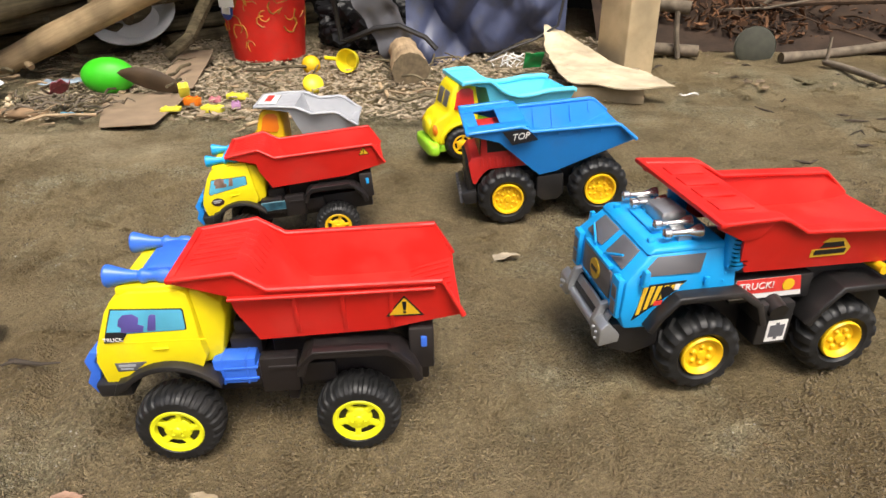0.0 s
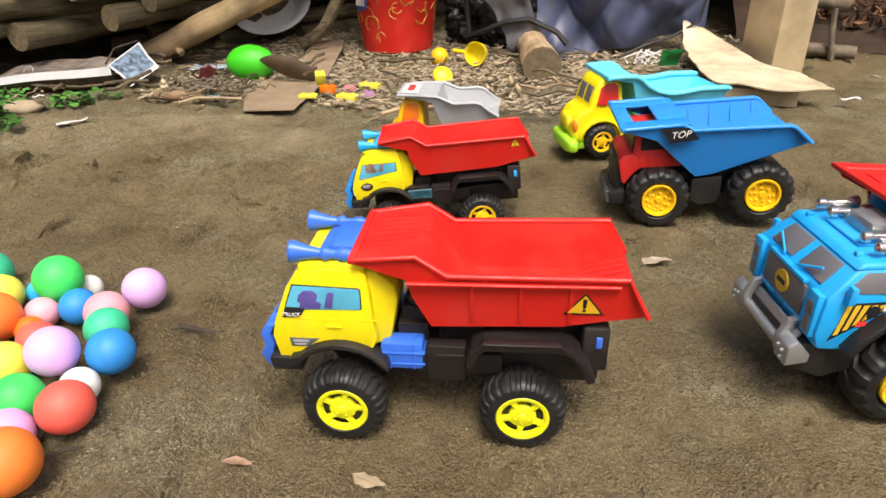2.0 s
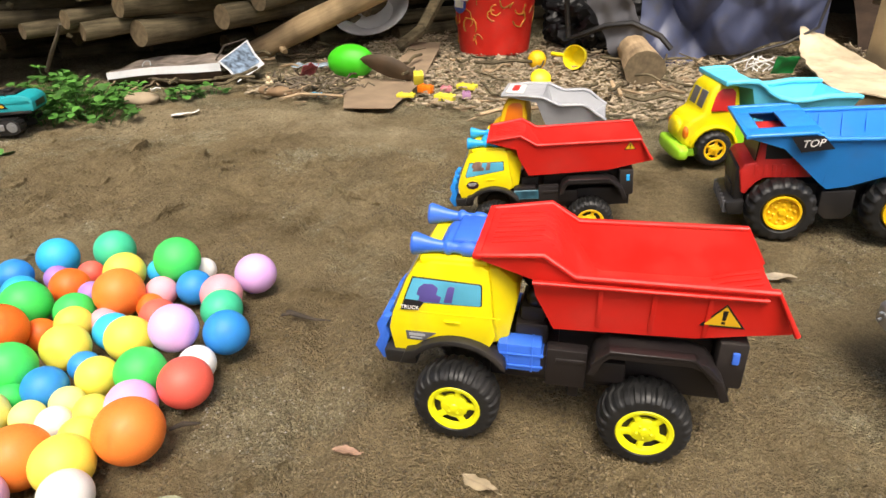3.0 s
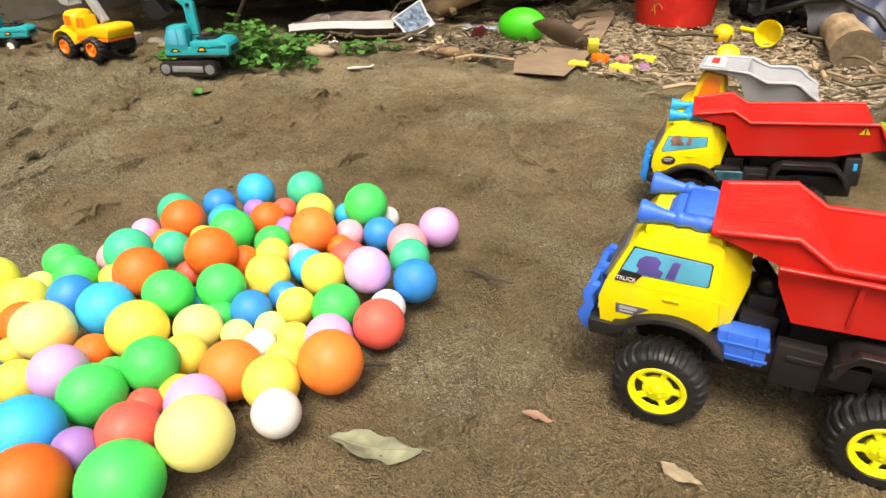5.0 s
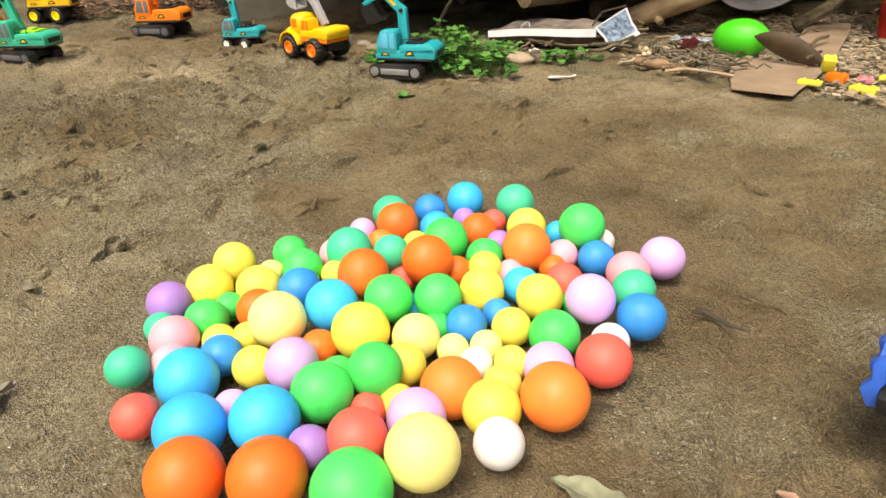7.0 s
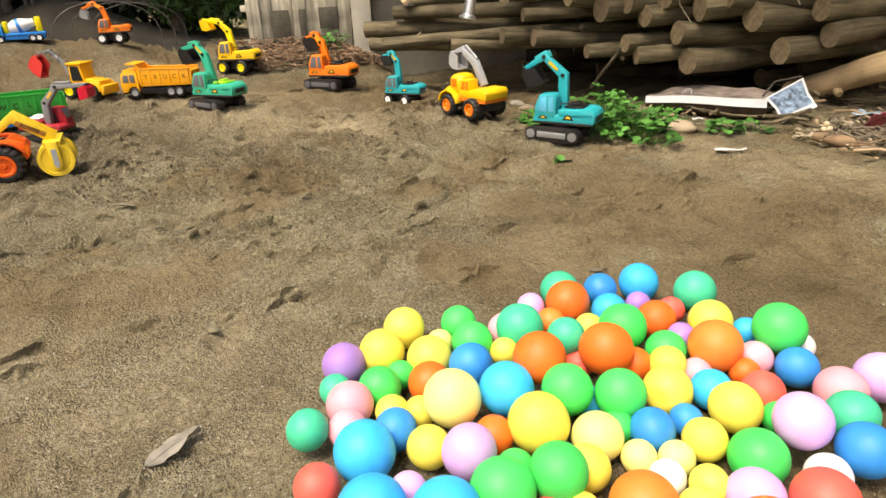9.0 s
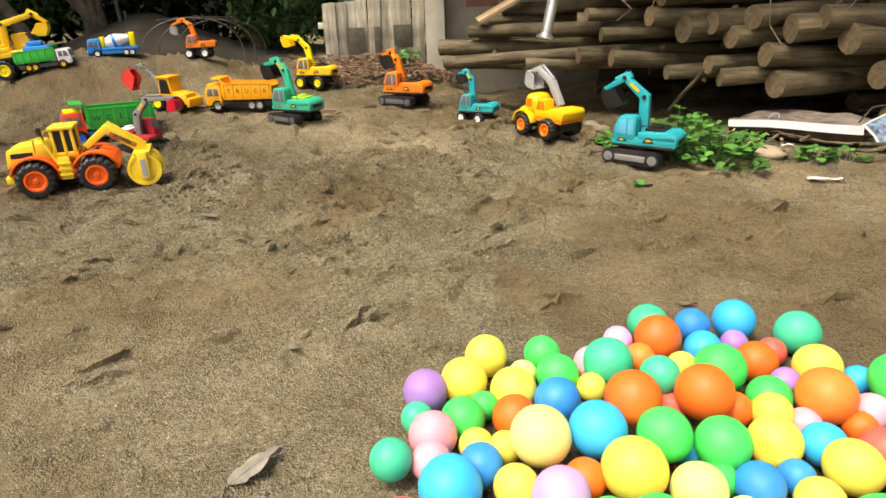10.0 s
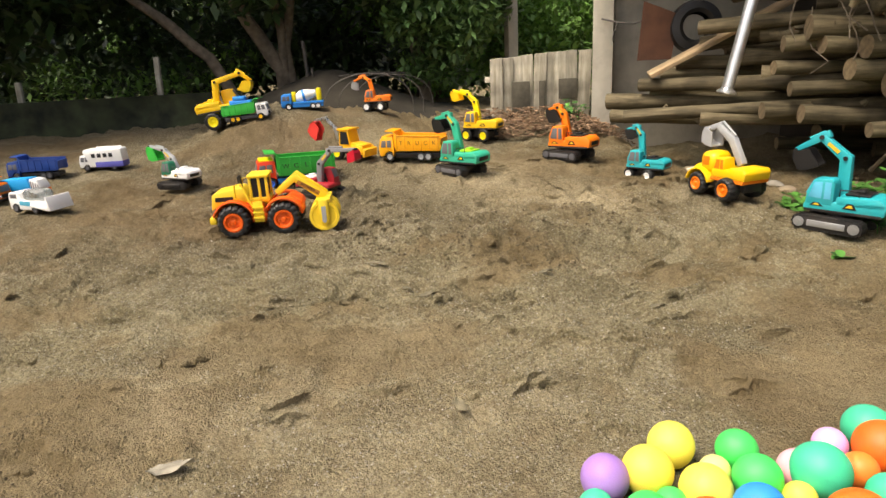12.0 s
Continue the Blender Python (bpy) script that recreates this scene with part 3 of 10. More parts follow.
def height(x, y):
    """The ground with its hollows, scuffs, ruts and clods."""
    x, y = np.asarray(x, float), np.asarray(y, float)
    near = 1 - smooth(3.5, 6.0, np.hypot(x + 1, y - 0.6))
    open_yard = np.minimum(smooth(0.35, 1.1, np.hypot(x - 0.05, y - 0.85)), smooth(0.25, 0.6, np.hypot((x + 0.78) * 0.9, y - 0.62)))
    calm = 0.30 + 0.70 * open_yard
    warp = 0.25 * fractal(x, y, 1.3, 2, 40)
    soft = (0.020 * fractal(x + warp, y - warp, 2.2, 3, 3) + 0.016 * fractal(x - warp, y + warp, 6.5, 2, 5)) * calm
    grit = grit_mask(x, y)
    rough = smooth(-0.12, 0.18, fractal(x, y, 2.3, 3, 33))
    bent = 0.07 * fractal(x, y, 5, 3, 90)
    n1 = fractal(x * 1.5 + 0.25 * y + bent, y * 0.62 - bent, 3.4, 4, 47, 0.45)
    n2 = fractal(x * 1.7 - 0.5 * y - bent, y * 0.8 + bent, 6.0, 4, 48, 0.45)
    broken = smooth(-0.08, 0.12, fractal(x, y, 3.7, 3, 35))
    ledge = (terrace(n1, 0.15, 0.012, 0.14) - 0.080 * n1) * (0.3 + 0.7 * rough) + (terrace(n2, 0.2, 0.009, 0.16) - 0.045 * n2) * broken
    scuff = 0.014 * fractal(x * 1.6 + bent, y * 0.8 + bent, 8, 3, 21, 0.5) * (0.35 + 0.65 * rough)
    lump = np.maximum(0.0, np.abs(fractal(x, y, 38, 2, 55, 0.6)) - 0.08)
    patch = smooth(0.0, 0.22, fractal(x, y, 3.1, 3, 58))
    crumbs = np.maximum(0.0, fractal(x, y, 62, 2, 67, 0.6) - 0.02) * (0.25 + 0.75 * smooth(-0.1, 0.2, fractal(x, y, 5.1, 3, 59)))
    clod = 0.014 * lump * patch + 0.004 * fractal(x, y, 75, 2, 66) + 0.011 * crumbs
    west = 1 + 0.9 * (1 - smooth(-2.0, -1.3, x))
    out = broad(x, y) + near * (soft + west * calm * (ledge + scuff) + (0.85 + 0.15 * open_yard) * clod) - 0.004
    out = out + scarps(x, y)
    for path in RUTS:
        d = np.full(np.shape(x), 9.0)
        for (ax, ay), (bx, by) in zip(path, path[1:]):
            ux, uy = bx - ax, by - ay
            t = np.clip(((x - ax) * ux + (y - ay) * uy) / (ux * ux + uy * uy), 0, 1)
            d = np.minimum(d, np.hypot(x - ax - t * ux, y - ay - t * uy))
        d = d + 0.02 * fractal(x, y, 12, 2, 91)
        out = out - 0.010 * np.exp(-((d / 0.020) ** 2)) + 0.007 * np.exp(-(((d - 0.040) / 0.013) ** 2))
    for px, py, r, deep in PITS:
        d = np.hypot(x - px, (y - py) * 0.65) / r + 0.6 * fractal(x, y, 22, 2, 92)
        out = out - deep * (1 - smooth(0.5, 1.0, d)) + 0.25 * deep * np.exp(-(((d - 1.25) / 0.3) ** 2))
    for px, py, r, high in DUG:
        w = np.exp(-((np.hypot(x - px, y - py) / r) ** 2))
        out = out + w * (high * 0.8 + 0.022 * lump)
    return out


def on_ground(x, y):
    return float(height(x, y))


def spaced(lo, hi, fine_lo, fine_hi, fine, grow=1.08, limit=60.0):
    inner = list(np.arange(fine_lo, fine_hi + fine, fine))
    out, step, p = [], fine, fine_hi
    while p < hi:
        step = min(step * grow, limit)
        p += step
        out.append(p)
    back, step, p = [], fine, fine_lo
    while p > lo:
        step = min(step * grow, limit)
        p -= step
        back.append(p)
    return np.array(back[::-1] + inner + out)


def make_ground():
    xs = spaced(-300, 300, -3.0, 0.80, 0.0063)
    ys = spaced(-300, 300, -0.80, 1.5, 0.0063)
    gx, gy = np.meshgrid(xs, ys)
    gz = height(gx, gy)
    nx, ny = len(xs), len(ys)
    idx = np.arange(nx * ny).reshape(ny, nx)
    quads = np.stack([idx[:-1, :-1], idx[:-1, 1:], idx[1:, 1:], idx[1:, :-1]], -1).reshape(-1, 4)
    me = bpy.data.meshes.new("ground")
    me.vertices.add(nx * ny)
    me.vertices.foreach_set("co", np.stack([gx, gy, gz], -1).astype(np.float32).ravel())
    me.loops.add(quads.size)
    me.loops.foreach_set("vertex_index", quads.ravel().astype(np.int32))
    me.polygons.add(len(quads))
    me.polygons.foreach_set("loop_start", np.arange(0, quads.size, 4, dtype=np.int32))
    me.update(calc_edges=True)
    me.validate()
    me.shade_smooth()
    me.attributes.new("grit", "FLOAT", "POINT").data.foreach_set("value", grit_mask(gx, gy).astype(np.float32).ravel())
    me.attributes.new("dimmed", "FLOAT", "POINT").data.foreach_set("value", dim_mask(gx, gy).astype(np.float32).ravel())
    me.attributes.new("torn", "FLOAT", "POINT").data.foreach_set("value", scarps(gx, gy, True).astype(np.float32).ravel())
    me.attributes.new("dry", "FLOAT", "POINT").data.foreach_set("value", dry_mask(gx, gy).astype(np.float32).ravel())
    me.materials.append(SOIL)
    tagged(new("ground", me), "damp brown sandy soil, scuffed and lumpy", "ground", kind="structure")


make_ground()


def crust_lips():
    """Thin curled lips of packed soil along the ledges, undercut on their broken side."""
    along, across, vs, fs = 15, 7, [], []
    rng = random.Random(52)
    for px, py, a, length, rise, bend in SCARPS:
        if not 0.0038 < rise < 0.0125 or rng.random() < (0.8 if (px > -0.45 and py < 1.4) or (px > -1.1 and py > 0.6) else 0.0):
            continue
        ca, sa = math.cos(a), math.sin(a)
        half = length * rng.uniform(0.5, 0.95)
        wave = rng.uniform(0, 50)
        n0 = len(vs)
        us = (-0.030, -0.017, -0.008, -0.002, 0.003, 0.0035, -0.002)
        drop = -rise * rng.uniform(1.0, 1.5)
        dz = (-0.0012, 0.0002, 0.0009, 0.0013, 0.0002, drop, drop - 0.004)
        for i in range(along):
            v = half * (2 * i / (along - 1) - 1)
            e = 1 - (v / half) ** 2
            rag = 0.006 * noise.noise(Vector((v * 55, wave, 0))) + 0.003 * noise.noise(Vector((v * 190, wave, 4)))
            for u, z in zip(us, dz):
                w = bend * v * v + (u + (rag if u > -0.01 else 0.4 * rag)) * (0.35 + 0.65 * e)
                x, y = px + w * ca - v * sa, py + w * sa + v * ca
                back = bend * v * v + min(u, -0.008) * (0.35 + 0.65 * e)
                gx, gy = px + back * ca - v * sa, py + back * sa + v * ca
                vs.append((x, y, z * (0.5 + 0.5 * e) - 0.0016 * (1 - e), gx, gy))
        fs += [(n0 + i * across + j, n0 + (i + 1) * across + j, n0 + (i + 1) * across + j + 1, n0 + i * across + j + 1) for i in range(along - 1) for j in range(across - 1)]
    p = np.array(vs)
    z = height(p[:, 3], p[:, 4]) + p[:, 2]
    me = bpy.data.meshes.new("soil_crust")
    me.from_pydata(np.stack([p[:, 0], p[:, 1], z], -1).tolist(), [], fs)
    me.shade_smooth()
    me.set_sharp_from_angle(angle=radians(50))
    for name, mask in (("grit", grit_mask), ("dimmed", dim_mask), ("dry", dry_mask)):
        me.attributes.new(name, "FLOAT", "POINT").data.foreach_set("value", mask(p[:, 0], p[:, 1]).astype(np.float32))
    me.materials.append(SOIL)
    tagged(new("soil_crust", me), "thin broken lips of packed sandy soil", "soil crust", kind="stuff")


crust_lips()


def scatter(name, label, category, count, area, size, material, seed, squash=0.6, keep=None, sink=0.3):
    """Many small stones, one object."""
    rng = np.random.default_rng(seed)
    x0, x1, y0, y1 = area
    base = np.array([(1, 0, 0), (-0.9, 0.1, 0), (0, 1, 0.1), (0.1, -1, 0), (0.05, 0, 1), (0, 0.1, -1)], float)
    tri = np.array([(0, 2, 4), (2, 1, 4), (1, 3, 4), (3, 0, 4), (2, 0, 5), (1, 2, 5), (3, 1, 5), (0, 3, 5)])
    px, py = rng.uniform(x0, x1, count), rng.uniform(y0, y1, count)
    if keep is not None:
        ok = keep(px, py, rng)
        px, py = px[ok], py[ok]
    n = len(px)
    s = size[0] * (size[1] / size[0]) ** (rng.random(n) ** 2.2)
    ang = rng.uniform(0, 6.28, n)
    b = base[None] * (1 + rng.uniform(-0.35, 0.35, (n, 6, 1))) * s[:, None, None] * np.array([1, 0.8, squash])
    c, d = np.cos(ang)[:, None], np.sin(ang)[:, None]
    vx, vy = b[..., 0] * c - b[..., 1] * d, b[..., 0] * d + b[..., 1] * c
    pz = height(px, py) + s * squash * (1 - 2 * sink)
    vs = np.stack([vx + px[:, None], vy + py[:, None], b[..., 2] + pz[:, None]], -1).reshape(-1, 3)
    fs = (tri[None] + 6 * np.arange(n)[:, None, None]).reshape(-1, 3)
    me = bpy.data.meshes.new(name)
    me.from_pydata(vs.tolist(), [], fs.tolist())
    me.materials.append(material)
    me.shade_smooth()
    return tagged(new(name, me), label, category, kind="stuff")


scatter("gravel", "brown soil crumbs and gravel lying on the sand", "gravel", 60000, (-2.6, 0.9, -0.7, 1.9), (0.0009, 0.0030), PEBBLE, 5, keep=lambda x, y, r: np.maximum(grit_mask(x, y), 1.6 * smooth(0.0, 0.22, fractal(x, y, 3.1, 3, 58))) + r.uniform(-0.5, 0.5, len(x)) > 0.55)
scatter("grit", "pale grit specks on the sand", "grit", 80000, (-2.3, 0.8, -0.6, 1.5), (0.0007, 0.0022), PALEPEBBLE, 6,  keep=lambda x, y, r: grit_mask(x, y) - 0.35 * smooth(-0.7, -0.3, x) + r.uniform(-0.6, 0.35, len(x)) > 0.5)


def dug_soil(x, y, r):
    near = sum(np.exp(-((np.hypot(x - a, y - b) / (c * 1.2)) ** 2)) for a, b, c, _ in DUG)
    return near + r.uniform(0, 0.5, len(x)) > 0.75


CLOD = mat("damp_soil_clods", (0.142, 0.108, 0.060), 0.95, vary=0.25, vscale=60, island=0.25)
scatter("clods", "dark damp clods of freshly dug soil", "soil clods", 9000, (-2.4, -1.5, -0.1, 1.0), (0.0018, 0.0062), CLOD, 9, 0.7, dug_soil)
scatter("clods", "crumbly brown clods of trodden soil round the trucks", "soil clods", 64000, (-0.75, 0.85, 0.25, 1.45), (0.0011, 0.0033), CLOD, 14, 0.85, keep=lambda x, y, r: fractal(x, y, 4.4, 4, 91, 0.7) + r.uniform(-0.13, 0.13, len(x)) > 0.03)
scatter("clods", "small crumbly clods of damp soil", "soil clods", 16000, (-2.5, 0.9, -0.5, 1.7), (0.0014, 0.0036), CLOD, 10, 0.7, keep=lambda x, y, r: smooth(0.0, 0.22, fractal(x, y, 3.1, 3, 58)) + r.uniform(-0.3, 0.3, len(x)) > 0.75)


def chips(name, label, category, count, area, length, material, seed, lift=0.02, keep=None, tilt=0.35, bank_up=False):
    """Flat splinters and bark flakes, one object."""
    rng = np.random.default_rng(seed)
    vs, fs = [], []
    for _ in range(count):
        x, y = rng.uniform(area[0], area[1]), rng.uniform(area[2], area[3])
        if keep and not keep(x, y):
            continue
        l = rng.uniform(*length)
        w, t = l * rng.uniform(0.12, 0.5), rng.uniform(0.001, 0.004)
        m = pose(x, y, float(broad(x, y)) + (0.55 * max(0.0, y - 2.95) if bank_up else 0.0) + rng.uniform(0, lift), rng.normal(0, 28 * tilt), rng.normal(0, 28 * tilt), rng.uniform(0, 360))
        j = rng.uniform(0.5, 1.0, 4)
        quad = [(-l / 2 * j[0], -w / 2, 0), (l / 2, -w / 2 * j[1], 0), (l / 2 * j[2], w / 2, 0), (-l / 2, w / 2 * j[3], 0)]
        n = len(vs)
        vs += [tuple(m @ Vector(p)) for p in quad] + [tuple(m @ (Vector(p) + Vector((0, 0, t)))) for p in quad]
        fs += [tuple(n + i for i in f) for f in ((3, 2, 1, 0), (4, 5, 6, 7), (0, 1, 5, 4), (1, 2, 6, 5), (2, 3, 7, 6), (3, 0, 4, 7))]
    me = bpy.data.meshes.new(name)
    me.from_pydata(vs, [], fs)
    me.materials.append(material)
    return tagged(new(name, me), label, category, kind="stuff")


# ---------------------------------------------------------------- wheels
def tyre_geo(r, w, lugs=20, lug=0.06):
    """Balloon tyre in one skin; its ridges run from the tread over the shoulder and down the side."""
    rm, rt = r * 0.63, r * (1 - lug * 0.8)
    stations = (-90, -76, -70, -56, -40, -24, -6, 6, 24, 40, 56, 70, 76, 90)
    pitch = 2 * math.pi / lugs
    vs = []
    for i in range(lugs * 4):
        for deg in stations:
            c, d = math.cos(radians(abs(deg))), math.sin(radians(abs(deg)))
            up = r * lug * (-0.25, 0.85, 0.85, -0.25)[i % 4] * (1.0 if abs(deg) < 73 else 0.0)
            rad, y = rm + (rt - rm) * max(0.0, c) ** 0.55 + up * (0.25 + 0.75 * c), 0.5 * w * d**0.8 + up * 0.5 * d
            turn = pitch * (i // 4 + (0.0, 0.16, 0.56, 0.72)[i % 4] + (0.5 if deg > 0 else 0.0) + 0.0012 * abs(deg))
            vs.append((rad * math.sin(turn), math.copysign(y, deg), rad * math.cos(turn)))
        turn = pitch * (i // 4 + (0.0, 0.16, 0.56, 0.72)[i % 4])
        vs += [(r * 0.53 * math.sin(turn + pitch * 0.86), w * 0.38, r * 0.53 * math.cos(turn + pitch * 0.86)), (r * 0.53 * math.sin(turn + pitch * 0.36), -w * 0.38, r * 0.53 * math.cos(turn + pitch * 0.36))]
    k, n = len(stations) + 2, lugs * 4
    row = [len(stations) + 1] + list(range(len(stations))) + [len(stations)]
    fs = [(i * k + p, i * k + q, (i + 1) % n * k + q, (i + 1) % n * k + p) for i in range(n) for p, q in zip(row, row[1:])]
    return Geo().take(vs, fs)


def rim_geo(r, w, style):
    """Outer side faces +y."""
    g = Geo()
    ri = r * {"dots": 0.52, "dish": 0.49, "spoke": 0.585}.get(style, 0.56)
    if style == "spoke":
        g.lathe([(ri * 0.8, w * 0.36), (ri * 0.86, w * 0.48), (ri, w * 0.5), (ri * 1.06, w * 0.46), (ri, w * 0.3), (ri * 0.84, w * 0.2)], axis=(0, 1, 0), n=30, close=False)
        g.lathe([(0, w * 0.5), (ri * 0.16, w * 0.49), (ri * 0.2, w * 0.45), (ri * 0.46, w * 0.43), (ri * 0.54, w * 0.39), (ri * 0.54, w * 0.2)], axis=(0, 1, 0), n=20, close=False)
        for k in range(5):
            m = pose(0, 0, 0, 0, 72 * k, 0)
            g.prism([(-ri * 0.17, ri * 0.42), (ri * 0.17, ri * 0.42), (ri * 0.10, ri * 0.62), (ri * 0.15, ri * 0.92), (-ri * 0.15, ri * 0.92), (-ri * 0.10, ri * 0.62)], w * 0.3, w * 0.43, ri * 0.04, m)
            g.ball(m @ Vector((ri * 0.02, w * 0.44, ri * 0.28)), ri * 0.07, 1)
    elif style == "dish":
        g.lathe([(0, w * 0.38), (ri * 0.76, w * 0.36), (ri * 0.88, w * 0.48), (ri * 0.98, w * 0.51), (ri * 1.04, w * 0.46), (ri * 0.98, w * 0.25)], axis=(0, 1, 0), n=30, close=False)
        g.lathe([(0, w * 0.45), (ri * 0.22, w * 0.44), (ri * 0.26, w * 0.36)], axis=(0, 1, 0), n=14, close=False)
        for k in range(6):
            a = math.pi * k / 3
            g.ball((ri * 0.48 * math.cos(a), w * 0.37, ri * 0.46 * math.sin(a)), ri * 0.15, 2)
    elif style == "dots":
        g.lathe([(0, w * 0.36), (ri * 0.84, w * 0.36), (ri * 0.9, w * 0.5), (ri * 1.0, w * 0.51), (ri * 1.04, w * 0.46), (ri * 0.98, w * 0.25)], axis=(0, 1, 0), n=30, close=False)
        g.lathe([(0, w * 0.42), (ri * 0.18, w * 0.42), (ri * 0.22, w * 0.36)], axis=(0, 1, 0), n=14, close=False)
        for n, rad in ((6, 0.44), (10, 0.68)):
            for k in range(n):
                a = 2 * math.pi * (k + 0.5 * (n == 10)) / n
                g.ball((ri * rad * math.cos(a), w * 0.37, ri * rad * math.sin(a)), ri * 0.105, 1)
    else:
        g.lathe([(0, w * 0.46), (ri * 0.2, w * 0.46), (ri * 0.3, w * 0.38), (ri * 0.7, w * 0.38), (ri * 0.82, w * 0.5), (ri * 1.0, w * 0.5), (ri * 1.04, w * 0.44), (ri * 0.96, w * 0.25)], axis=(0, 1, 0), n=22, close=False)
        for k in range(6):
            a = math.pi * k / 3
            g.ball((ri * 0.5 * math.cos(a), w * 0.38, ri * 0.5 * math.sin(a)), ri * 0.09, 1)
    return g


def wheels(parent, spots, r, w, rim, style, lugs=18, tyre=None, lug=0.06, sag=0.0):
    """spots: (x, y) of wheel centres; the outer side of each faces away from the middle."""
    hub = Geo().rod((0, -w * 0.45, 0), (0, w * 0.3, 0), r * 0.53, n=16).mesh("wheel", BLACK)
    tm, rm = tyre_geo(r, w, lugs, lug).mesh("tyre", tyre or RUBBER), rim_geo(r, w, style).mesh("rim", rim)
    for x, y in spots:
        o = part("wheel", hub, None, parent, at=pose(x, y, r - sag, 0, random.uniform(0, 70), 180 if y < 0 else 0))
        part("tyre", tm, None, o)
        part("rim", rm, None, o)


def arc(cx, cz, r, a0, a1, n=10):
    return [(cx + r * math.cos(radians(a0 + (a1 - a0) * i / n)), cz + r * math.sin(radians(a0 + (a1 - a0) * i / n))) for i in range(n + 1)]


# ---------------------------------------------------------------- dump trucks
def sweep(g, line, w, h):
    """A rounded strip along a line of points; w is its width in y, h its height."""
    line = [Vector(p) for p in line]
    c = 0.3 * min(w, h)
    ring = [(-w / 2 + c, -h / 2), (w / 2 - c, -h / 2), (w / 2, -h / 2 + c), (w / 2, h / 2 - c), (w / 2 - c, h / 2), (-w / 2 + c, h / 2), (-w / 2, h / 2 - c), (-w / 2, -h / 2 + c)]
    vs, n = [], 8
    for i, p in enumerate(line):
        d = (line[min(i + 1, len(line) - 1)] - line[max(0, i - 1)]).normalized()
        up = Vector((-d.z, 0, d.x)).normalized()
        up = up if up.z > 0 else -up
        vs += [p + Vector((0, a, 0)) + up * b for a, b in ring]
    fs = [(i * n + j, i * n + (j + 1) % n, (i + 1) * n + (j + 1) % n, (i + 1) * n + j) for i in range(len(line) - 1) for j in range(n)]
    return g.take(vs, fs + [tuple(range(n))[::-1], tuple(range((len(line) - 1) * n, len(line) * n))])


def open_body(o, material, label, rim, low, plate, y_low, lip=(0.008, 0.005), out=0.0, t=0.0028, hood=True):
    """Open tipping body. rim: (x, z, half width) from the hood's front to the tail; low: the (x, z) of the sides' lower edge
    from the tail back to the hood; plate: the folded hood, front wall and floor. Returns the body and its leaning shape."""
    xs, ys = [p[0] for p in rim][::-1], [p[2] for p in rim][::-1]
    zt, zb = min(p[1] for p in rim[:-1]), min(p[1] for p in low)

    def lean(p):
        k = min(1.0, max(0.0, (p.z - zb) / (zt - zb)))
        return Vector((p.x, p.y * (y_low + (float(np.interp(p.x, xs, ys)) - y_low) * k), p.z))

    u = t / y_low
    body = part("tipping_body", Geo().fold(plate, t, -(1 - u * 0.6), 1 - u * 0.6, 0, warp=lean), material, o, label)
    for sgn in (-1, 1):
        part("side_wall", Geo().prism([(x, z - 0.001) for x, z, _ in rim] + list(low), *sorted((sgn, sgn * (1 - u))), 0, warp=lean), material, body)
        part("rim", sweep(Geo(), [(x, sgn * (y + out), z) for x, z, y in rim], *lip), material, body)
    if hood:
        x, z, y = rim[0]
        part("hood_edge", Geo().box(x - 0.004, x + 0.003, -y - out - lip[0] / 2, y + out + lip[0] / 2, z - lip[1] * 0.6, z + lip[1] * 0.5, lip[1] * 0.25), material, body)
    return body, lean


